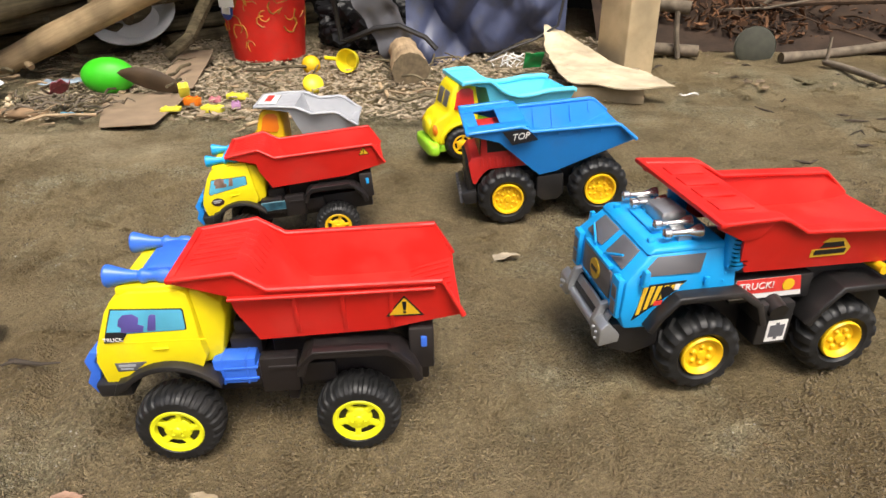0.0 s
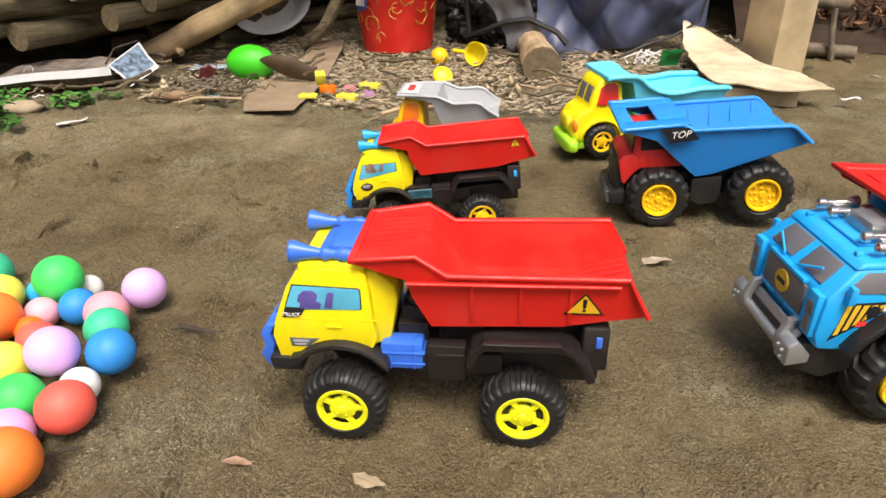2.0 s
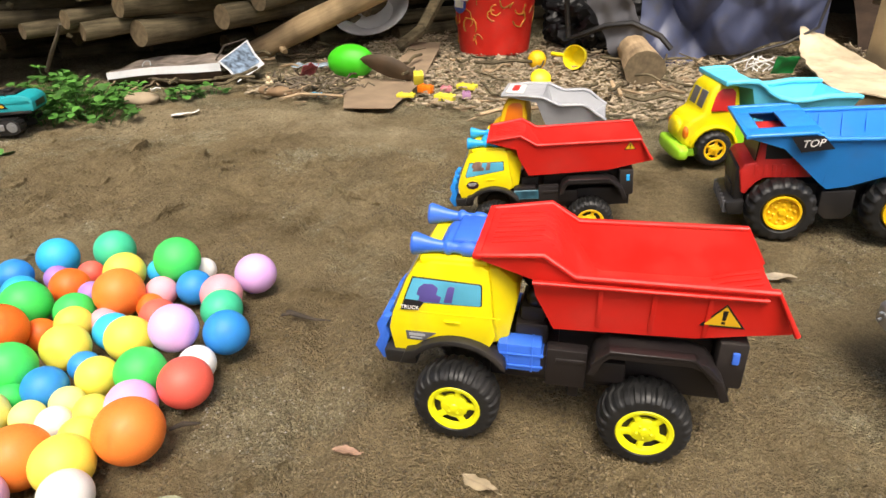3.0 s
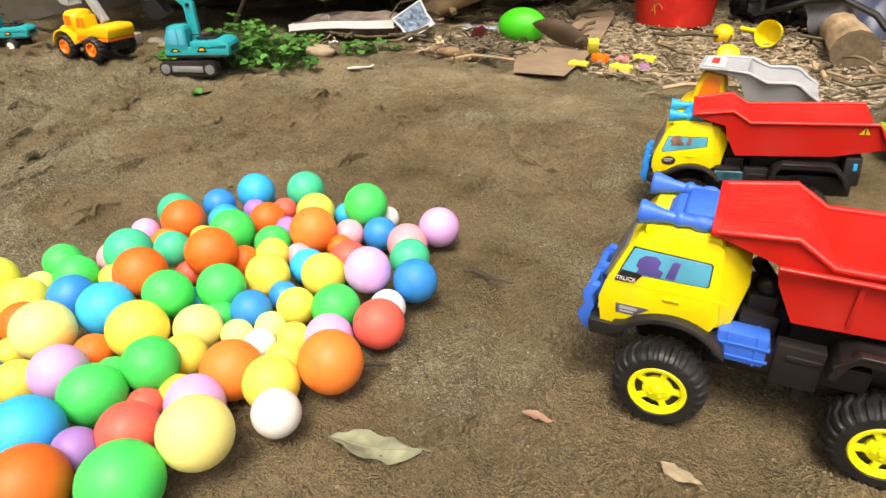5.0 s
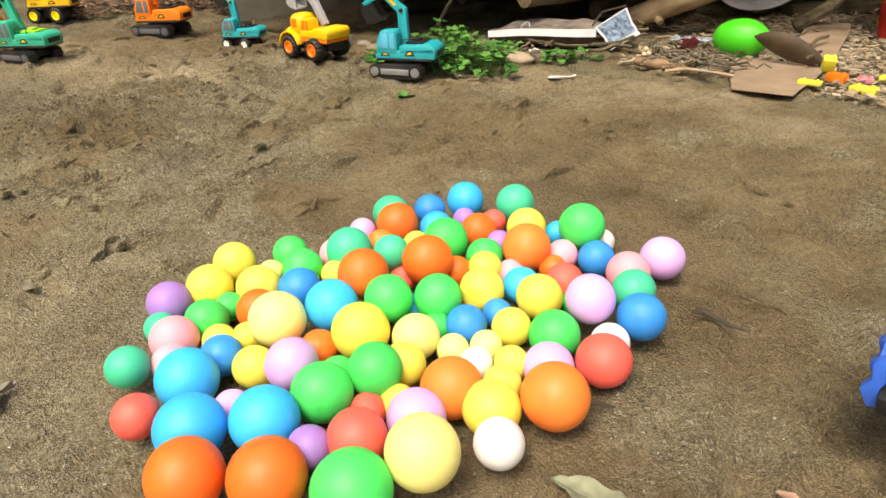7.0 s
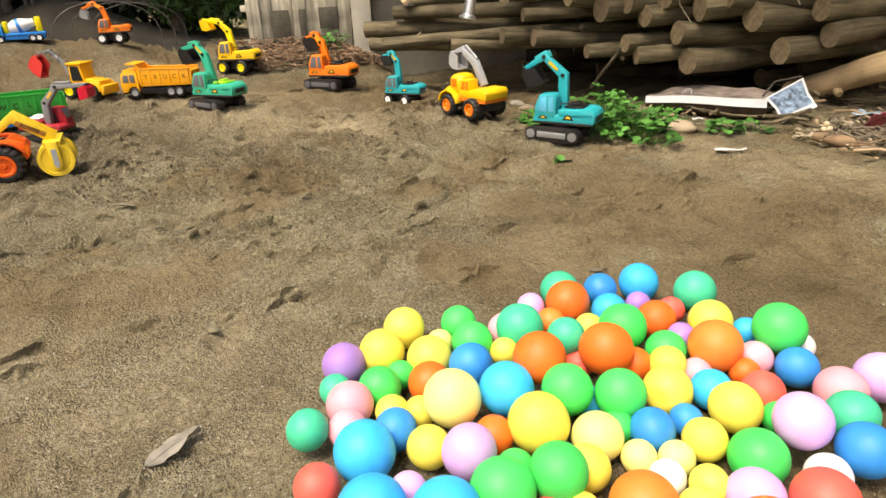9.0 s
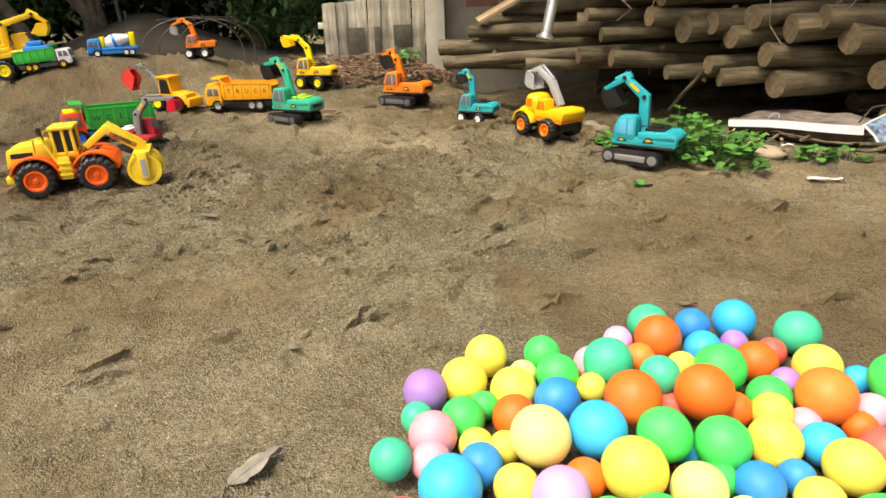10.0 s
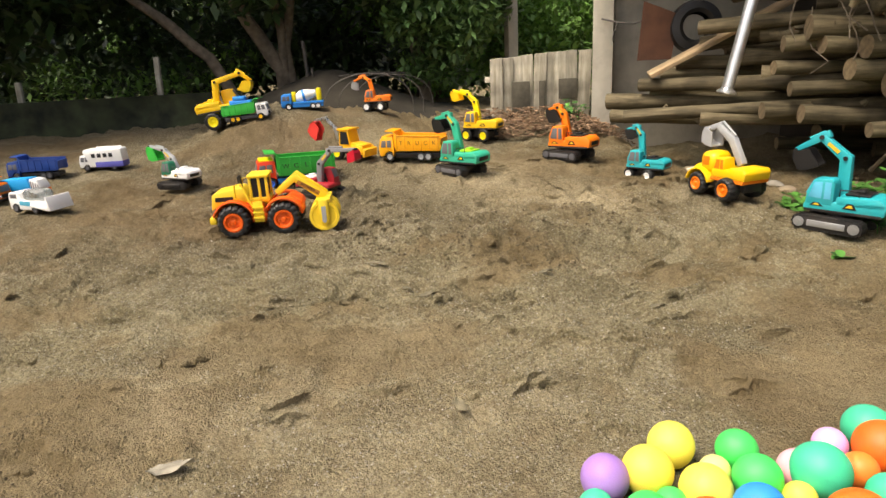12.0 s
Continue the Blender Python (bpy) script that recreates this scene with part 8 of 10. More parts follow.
def dry_leaf(x, y, size, turn, label, material=DRYLEAF, tip=(0, 0)):
    n, m = 13, 7
    vs = []
    ph = random.uniform(0, 6)
    for i in range(n):
        t = i / (n - 1)
        wid = 0.25 * math.sin(math.pi * t) ** 0.75 * (1 - 0.35 * t) * (1 + 0.16 * math.sin(17 * t + ph) + 0.08 * math.sin(31 * t))
        for j in range(m):
            u = j / (m - 1) * 2 - 1
            vs.append((size * (t - 0.5) * 1.15, size * (wid * u + 0.05 * math.sin(3 * t + ph)), size * (0.07 * abs(u) * (0.5 + math.sin(4 * t + ph)) + 0.035 * math.sin(6 * t + 2.5 * u + ph)) + 0.003))
    fs = [(i * m + j, (i + 1) * m + j, (i + 1) * m + j + 1, i * m + j + 1) for i in range(n - 1) for j in range(m - 1)]
    k = len(vs)
    vs2 = [(a, b, c - 0.0006) for a, b, c in vs]
    rim = [i * m for i in range(n)], [i * m + m - 1 for i in range(n)]
    g = Geo().take(vs + vs2, fs + [tuple(q + k for q in f[::-1]) for f in fs] + [(a, b, b + k, a + k) for line in rim for a, b in zip(line, line[1:])])
    ob = solid("dry_leaf", g, material, label, "leaf", pose(x, y, on_ground(x, y) + 0.003, tip[0], tip[1], turn), "fallen leaves", angle=60)
    part("midrib", Geo().tube([(vs[i * m + 3][0], vs[i * m + 3][1], vs[i * m + 3][2] + 0.0004) for i in range(n)] + [(size * 0.68, vs[(n - 1) * m + 3][1], 0.004)], max(0.0005, size * 0.008), 5), material, ob)


for spec in ((-0.431, 0.469, 0.078, 28, "broad grey-green dry leaf lying on sand", mat("grey_green_leaf", (0.20, 0.205, 0.125), 0.7, vary=0.35, vscale=60)), (-0.317, 0.576, 0.026, 15, "small curled reddish-tan dry leaf", mat("reddish_leaf", (0.33, 0.20, 0.13), 0.7, vary=0.3, vscale=60)), (-0.182, 0.585, 0.036, -20, "small pale crumpled dry leaf", mat("tan_leaf", (0.34, 0.27, 0.17), 0.7, vary=0.3, vscale=60)),
             (-1.137, -0.220, 0.053, 92, "curled whitish dry leaf on bare soil", mat("whitish_leaf", (0.25, 0.225, 0.17), 0.7, vary=0.3, vscale=60)), (-0.957, 0.087, 0.062, 109, "folded grey dry leaf on bare soil", mat("grey_leaf", (0.24, 0.215, 0.17), 0.75, vary=0.3, vscale=60)), (-1.89, 0.105, 0.05, 80, "small grey dry leaf"), (-1.72, 0.212, 0.05, 95, "narrow grey dry leaf"), (-1.745, 0.165, 0.035, 20, "upright pale dry leaf"),
             (-1.70, 0.485, 0.035, 100, "small pale dry leaf"), (0.11, 1.093, 0.05, 5, "flat pale dry leaf", mat("pale_leaf", (0.36, 0.30, 0.21), 0.7, vary=0.3, vscale=60)), (-1.03, 0.785, 0.03, 40, "small orange-brown dry leaf beside the balls"), (-1.47, 0.64, 0.03, 70, "small pale dry leaf"), (-1.2, 0.18, 0.04, 10, "small grey dry leaf"), (-0.2, 0.44, 0.04, -50, "small brown dry leaf")):
    dry_leaf(*spec)
DARKTWIG = mat("dark_twig_bark", (0.045, 0.034, 0.024), 0.9, vary=0.3, vscale=60)
solid("dark_twig", Geo().tube([(-0.516, 0.776, 0.008), (-0.502, 0.770, 0.011), (-0.489, 0.771, 0.009), (-0.470, 0.770, 0.008), (-0.450, 0.777, 0.006)], [0.002, 0.004, 0.003, 0.0022, 0.001], 7).tube([(-0.503, 0.770, 0.012), (-0.512, 0.757, 0.014)], [0.003, 0.0015], 6), DARKTWIG, "short dark twig lying on sand", "twig")
solid("dark_twig", Geo().tube([(-0.505, 0.540, 0.010), (-0.495, 0.550, 0.012), (-0.484, 0.562, 0.006)], [0.002, 0.003, 0.001], 6), DARKTWIG, "short dark twig beside the ball heap", "twig")


# ---------------------------------------------------------------- fence, trees and the edge of the yard
def board_fence():
    fence = tagged(new("fence"), "weathered grey board fence at the end of the yard", "fence")
    rng = random.Random(2)
    a, b = Vector((-3.62, 0.86, 0)), Vector((-3.50, 1.34, 0))
    n = 9
    for k in range(n):
        p = a.lerp(b, (k + 0.5) / n)
        w = (b - a).length / n * rng.uniform(1.10, 1.18)
        h = 0.318 + 0.030 * k / n + rng.uniform(-0.004, 0.004)
        g = Geo().prism([(-w / 2, 0), (w / 2, 0), (w / 2 * rng.uniform(0.9, 1), h), (-w / 2, h * rng.uniform(0.985, 1.0))], -0.007, 0.007, 0.002)
        part("board", g, BOARD, fence, at=pose(p.x + rng.uniform(-0.008, 0.008), p.y, 0.145, rng.uniform(-2, 2), rng.uniform(-2, 2), 76 + rng.uniform(-6, 6)))
    for zz in (0.2, 0.36):
        part("rail", Geo().box(-0.27, 0.27, -0.008, 0.008, -0.015, 0.015, 0.002), BOARD, fence, at=pose(-3.585, 1.10, zz, 0, 0, 76))
    dark = mat("dark_board", (0.085, 0.076, 0.055), 0.9, vary=0.3, vscale=30)
    for t, wide, top in ((0.30, 0.046, 0.345), (0.52, 0.016, 0.345), (0.78, 0.046, 0.350)):
        p = a.lerp(b, t)
        part("dark_low_board", Geo().box(-wide, wide, -0.003, 0.003, -0.165 if t < 0.7 else -0.10, 0, 0.002), dark, fence, "dark panel low on the fence", at=pose(p.x + 0.020, p.y, top, 0, 0, 76))


board_fence()


def leaf_cloud(name, label, category, blobs, count, size, material, seed, kind="stuff", parent=None):
    """Many small leaves in uneven clumps, one object."""
    rng = np.random.default_rng(seed)
    vs, fs = [], []
    blobs = np.array(blobs, float)
    wts = blobs[:, 3] * blobs[:, 4] * blobs[:, 5]
    pick = rng.choice(len(blobs), count, p=wts / wts.sum())
    d = rng.normal(0, 1, (count, 3))
    d /= np.linalg.norm(d, axis=1)[:, None]
    rad = rng.random(count) ** 0.45
    p = blobs[pick, :3] + d * rad[:, None] * blobs[pick, 3:6]
    yaw, tilt, s = rng.uniform(0, 6.28, count), rng.normal(0.5, 0.5, count), size * rng.uniform(0.6, 1.4, count)
    c, q = np.cos(yaw), np.sin(yaw)
    ax = np.stack([c * np.cos(tilt), q * np.cos(tilt), -np.sin(tilt)], 1) * s[:, None]
    ay = np.stack([-q, c, 0.3 * np.ones(count)], 1) * (0.46 * s)[:, None]
    quad = np.stack([p - ax, p - 0.1 * ax + ay, p + ax, p - 0.1 * ax - ay], 1).reshape(-1, 3)
    idx = np.arange(4 * count).reshape(-1, 4)
    me = bpy.data.meshes.new(name)
    me.from_pydata(quad.tolist(), [], idx.tolist())
    me.materials.append(material)
    ob = new(name, me)
    if parent is not None:
        ob.parent = parent
        return tagged(ob, label)
    return tagged(ob, label, category, kind=kind)


def tree(name, label, x, y, limbs, blobs, count, size, material, seed):
    o = tagged(new(name), label, "tree")
    trunk = Geo()
    for pts, r0, r1 in limbs:
        path = [Vector(p) + Vector((x, y, 0)) for p in pts]
        fine = []
        for a, b in zip(path, path[1:]):
            fine += [a.lerp(b, k / 3) + Vector((noise.noise(a * 3 + Vector((k, 0, 0))), noise.noise(b * 3 + Vector((0, k, 0))), 0)) * 0.02 for k in range(3)]
        fine.append(path[-1])
        n = len(fine)
        trunk.tube(fine, [r0 + (r1 - r0) * i / (n - 1) for i in range(n)], 10)
    part("trunk", trunk, TREEBARK, o, angle=60)
    leaf_cloud("crown", "", "", [(bx + x, by + y, bz, a, b, c) for bx, by, bz, a, b, c in blobs], count, size, material, seed, parent=o)
    return o


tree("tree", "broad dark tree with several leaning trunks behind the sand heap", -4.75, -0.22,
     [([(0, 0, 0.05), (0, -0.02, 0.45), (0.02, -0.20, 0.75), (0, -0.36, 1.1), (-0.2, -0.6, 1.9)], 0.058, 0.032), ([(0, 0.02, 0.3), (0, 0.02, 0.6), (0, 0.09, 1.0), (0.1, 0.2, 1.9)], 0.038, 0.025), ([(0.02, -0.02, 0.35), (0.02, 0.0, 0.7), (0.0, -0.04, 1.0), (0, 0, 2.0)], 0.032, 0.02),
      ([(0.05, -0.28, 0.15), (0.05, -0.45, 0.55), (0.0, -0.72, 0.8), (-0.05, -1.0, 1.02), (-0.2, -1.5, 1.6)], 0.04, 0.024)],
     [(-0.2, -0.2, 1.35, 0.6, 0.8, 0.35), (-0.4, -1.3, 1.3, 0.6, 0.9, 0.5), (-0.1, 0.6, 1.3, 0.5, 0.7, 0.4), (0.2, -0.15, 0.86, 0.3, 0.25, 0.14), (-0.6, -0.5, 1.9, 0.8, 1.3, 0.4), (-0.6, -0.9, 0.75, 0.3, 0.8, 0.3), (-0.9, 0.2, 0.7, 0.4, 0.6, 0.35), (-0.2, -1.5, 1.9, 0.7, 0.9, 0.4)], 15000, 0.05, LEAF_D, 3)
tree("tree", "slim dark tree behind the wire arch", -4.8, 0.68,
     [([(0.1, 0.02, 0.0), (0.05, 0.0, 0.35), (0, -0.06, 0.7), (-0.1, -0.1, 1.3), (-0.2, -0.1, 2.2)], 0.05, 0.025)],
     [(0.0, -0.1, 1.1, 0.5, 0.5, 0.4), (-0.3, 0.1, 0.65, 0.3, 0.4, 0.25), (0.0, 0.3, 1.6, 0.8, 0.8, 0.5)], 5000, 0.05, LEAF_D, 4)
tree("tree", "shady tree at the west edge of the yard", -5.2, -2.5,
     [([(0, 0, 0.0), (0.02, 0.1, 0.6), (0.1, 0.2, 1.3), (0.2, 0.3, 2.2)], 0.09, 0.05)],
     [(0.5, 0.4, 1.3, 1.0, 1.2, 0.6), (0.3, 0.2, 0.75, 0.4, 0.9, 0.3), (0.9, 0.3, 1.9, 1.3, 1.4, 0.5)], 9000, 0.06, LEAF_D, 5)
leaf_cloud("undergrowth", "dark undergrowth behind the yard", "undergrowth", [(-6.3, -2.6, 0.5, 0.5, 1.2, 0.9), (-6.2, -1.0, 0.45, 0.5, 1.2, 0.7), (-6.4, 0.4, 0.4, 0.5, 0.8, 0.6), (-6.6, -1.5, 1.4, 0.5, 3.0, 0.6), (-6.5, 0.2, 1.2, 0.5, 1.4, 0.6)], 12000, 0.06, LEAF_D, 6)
# the high clumps stand in for bright sky gaps between leaves
leaf_cloud("shrub", "shrubs behind the net fence, sunlight put into their light green", "shrub", [(-5.5, -1.15, 0.38, 0.25, 0.55, 0.16), (-5.7, -0.7, 0.5, 0.25, 0.35, 0.2), (-5.6, -1.9, 0.45, 0.25, 0.3, 0.2), (-6.0, -0.75, 0.95, 0.2, 0.3, 0.15), (-5.9, -0.45, 1.2, 0.2, 0.35, 0.16), (-6.0, 0.0, 1.3, 0.2, 0.3, 0.15), (-5.9, -1.5, 0.75, 0.2, 0.3, 0.14), (-5.8, 0.15, 0.8, 0.2, 0.2, 0.15)], 2600, 0.030, LEAF_M, 7)
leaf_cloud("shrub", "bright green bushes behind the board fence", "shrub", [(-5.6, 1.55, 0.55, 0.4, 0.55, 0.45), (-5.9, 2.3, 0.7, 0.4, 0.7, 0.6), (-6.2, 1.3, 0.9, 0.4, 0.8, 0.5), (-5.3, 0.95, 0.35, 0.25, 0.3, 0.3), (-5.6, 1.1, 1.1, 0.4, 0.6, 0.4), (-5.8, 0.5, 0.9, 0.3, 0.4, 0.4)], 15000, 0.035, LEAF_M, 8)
leaf_cloud("shrub", "bushes behind the board fence, sunlight put into their pale green", "shrub", [(-6.6, 1.9, 0.75, 0.4, 0.9, 0.5), (-6.3, 1.0, 0.6, 0.3, 0.4, 0.4), (-5.6, 0.75, 0.5, 0.2, 0.2, 0.3), (-6.0, 1.5, 1.2, 0.4, 0.8, 0.4)], 8000, 0.035, LEAF_L, 9)

leaf_cloud("overhanging_branch", "leafy green branches hanging over the heap", "branch", [(-4.35, 0.45, 0.98, 0.25, 0.45, 0.16), (-4.3, 0.1, 1.08, 0.25, 0.35, 0.14), (-4.5, 0.75, 0.80, 0.2, 0.25, 0.16), (-4.45, -0.35, 1.12, 0.2, 0.3, 0.12), (-4.42, 0.62, 0.70, 0.2, 0.26, 0.17), (-4.42, 0.86, 0.62, 0.2, 0.22, 0.19), (-4.5, 1.02, 0.76, 0.25, 0.22, 0.18), (-4.55, 0.70, 0.42, 0.2, 0.2, 0.12)], 6400, 0.032, leaf_material("branch_leaf", (0.115, 0.205, 0.065), 0.6), 31)


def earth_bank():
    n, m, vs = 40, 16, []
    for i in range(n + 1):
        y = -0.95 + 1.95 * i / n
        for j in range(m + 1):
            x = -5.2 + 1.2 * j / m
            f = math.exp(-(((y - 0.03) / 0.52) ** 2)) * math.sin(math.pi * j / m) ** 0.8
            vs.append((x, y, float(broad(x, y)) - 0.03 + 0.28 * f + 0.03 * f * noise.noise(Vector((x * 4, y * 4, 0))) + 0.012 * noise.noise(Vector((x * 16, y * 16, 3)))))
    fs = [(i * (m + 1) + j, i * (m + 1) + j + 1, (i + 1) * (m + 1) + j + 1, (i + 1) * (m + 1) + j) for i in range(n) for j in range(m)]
    # the canopy's shade is part of this near-black earth colour
    solid("earth_bank", Geo().take(vs, [f[::-1] for f in fs]), mat("shaded_earth", (0.036, 0.030, 0.020), 0.95, vary=0.4, vscale=8, bump=0.6, bscale=60), "earth bank with the trees' shade put into its dark colour", "earth bank", kind="structure", angle=80)


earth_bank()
# plain curved wall; the woods' depth and shade are only its near-black colour
woods_wall = Geo()
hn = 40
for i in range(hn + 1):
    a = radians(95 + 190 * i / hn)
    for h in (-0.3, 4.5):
        woods_wall.v.append((-1 + 9.5 * math.cos(a), 9.5 * math.sin(a), h))
woods_wall.f = [(2 * i, 2 * i + 2, 2 * i + 3, 2 * i + 1) for i in range(hn)]
solid("backdrop", woods_wall, mat("far_woods_shade", (0.014, 0.024, 0.010), 0.95, vary=0.8, vscale=3.0), "plain backdrop wall coloured like deep shade in far woods", "backdrop", kind="structure")


def net_fence():
    o = tagged(new("net_fence"), "low dark shade-net fence on wooden stakes", "fence")
    part("net", crumpled(60, 8, (2.6, 0.24), 0.05, 41.0, 9), NET, o, at=pose(-4.35, -1.75, 0.12, 0, 0, 84), angle=70)
    for y, z in ((-0.96, 0.52), (-1.72, 0.42), (-2.4, 0.4)):
        part("stake", Geo().prism([(-0.018, 0), (0.018, 0), (0.014, z), (-0.016, z)], -0.012, 0.012, 0.003), BOARD, o, at=pose(-4.45, y, 0.05, 0, 3, 80))


net_fence()


def wire_arches():
    for k, (y0, y1, h, x) in enumerate(((0.0, 0.50, 0.26, -3.95), (0.08, 0.58, 0.25, -4.1), (0.18, 0.66, 0.24, -4.25))):
        pts = []
        for i in range(17):
            t = i / 16
            pts.append((x, y0 + (y1 - y0) * (0.5 - 0.5 * math.cos(math.pi * t)), 0.16 + h * math.sin(math.pi * t) ** 0.55))
        solid("wire_arch", Geo().tube(pts, 0.003, 6), WIRE, "thin bent wire arch standing in the soil", "wire arch", group="wire arches")
    solid("wire_arch", Geo().tube([(-3.95, 0.1, 0.415), (-4.1, 0.3, 0.42), (-4.25, 0.5, 0.405)], 0.004, 6), WIRE, "thin wire tying the arches together", "wire arch", group="wire arches")
    solid("thin_post", Geo().rod((-4.55, -0.07, 0.1), (-4.55, -0.09, 0.62), 0.012), WIRE, "thin grey metal post", "post")
    solid("thin_post", Geo().rod((-4.5, -0.045, 0.1), (-4.5, -0.05, 0.46), 0.008), WIRE, "short grey metal post", "post")
    solid("grey_post", Geo().box(-0.035, 0.035, -0.035, 0.035, 0, 1.6, 0.004), CONCRETE, "grey concrete post behind the board fence", "post", pose(-4.6, 1.26, 0.1, 0, 0, 10))


wire_arches()


# ---------------------------------------------------------------- diggers and other small toys
def bucket_geo(g, m, w, size):
    """Digger scoop, open towards -z."""
    prof = [(0, 0.02), (0.3, 0.14), (0.86, 0.08), (1.0, -0.25), (0.97, -0.82), (0.88, -0.8), (0.9, -0.3), (0.8, -0.02), (0.32, 0.02), (0.06, -0.12)]
    g.prism([(x * size, z * size) for x, z in prof], -w / 2, w / 2, size * 0.03, m)
    side = [(0, 0.02), (0.3, 0.14), (0.86, 0.08), (1.0, -0.25), (0.97, -0.82), (0.16, -0.62)]
    for y in (-w / 2, w / 2 - size * 0.06):
        g.prism([(x * size, z * size) for x, z in side], y, y + size * 0.06, 0, m)
    for k in range(4):
        y = -w / 2 + w * (k + 0.3) / 4
        g.box(0.86 * size, 0.95 * size, y, y + w * 0.1, -0.86 * size, -0.72 * size, 0, m)
    return g


def arm_piece(g, a, b, wide, t0, t1, mid=None):
    """A box girder in the x-z plane from a to b (optionally through a raised middle)."""
    pts = [a, mid, b] if mid else [a, b]
    up, lo = [], []
    n = len(pts)
    for i, p in enumerate(pts):
        q0, q1 = pts[max(0, i - 1)], pts[min(n - 1, i + 1)]
        d = Vector((q1[0] - q0[0], q1[1] - q0[1])).normalized()
        t = (t0 + (t1 - t0) * i / (n - 1)) / 2 * (1.25 if 0 < i < n - 1 else 1)
        up.append((p[0] - d.y * t, p[1] + d.x * t))
        lo.append((p[0] + d.y * t, p[1] - d.x * t))
    return g.prism(up + lo[::-1], -wide / 2, wide / 2, min(t0, t1) * 0.12)


def track_unit(parent, y, length, high, wide, tone, plate):
    g = Geo()
    r = high / 2
    outline = arc(length / 2 - r, r, r, -90, 90, 8) + arc(-length / 2 + r, r, r, 90, 270, 8)
    g.prism(outline, y - wide / 2, y + wide / 2, 0.001)
    n = int(length / 0.0095)
    for k in range(n):
        x = -length / 2 + r + (length - 2 * r) * (k + 0.5) / n
        for z0, z1 in ((-0.0012, 0.002), (high - 0.002, high + 0.0012)):
            g.box(x - 0.003, x + 0.003, y - wide / 2 - 0.001, y + wide / 2 + 0.001, z0, z1)
    for sx in (-1, 1):
        for k in range(5):
            a = radians(-72 + 36 * k)
            m = Matrix.Translation((sx * (length / 2 - r), 0, r)) @ pose(0, 0, 0, 0, -math.degrees(a), 0) if sx > 0 else Matrix.Translation((sx * (length / 2 - r), 0, r)) @ pose(0, 0, 0, 0, 180 + math.degrees(a), 0)
            g.box(r - 0.002, r + 0.0012, y - wide / 2 - 0.001, y + wide / 2 + 0.001, -0.003, 0.003, 0, m)
    tr = part("track", g, tone, parent)
    s = 1 if y > 0 else -1
    yo = y + s * wide / 2
    for x in (-length / 2 + r, length / 2 - r):
        part("sprocket", Geo().rod((x, yo - s * 0.004, r), (x, yo + s * 0.003, r), r * 0.72, n=14).rod((x, yo, r), (x, yo + s * 0.005, r), r * 0.35, n=10), plate, tr)
    part("side_frame", Geo().box(-length / 2 + 2.1 * r, length / 2 - 2.1 * r, min(yo - s * 0.004, yo + s * 0.003), max(yo - s * 0.004, yo + s * 0.003), r * 0.55, r * 1.45, 0.0015), plate, tr)


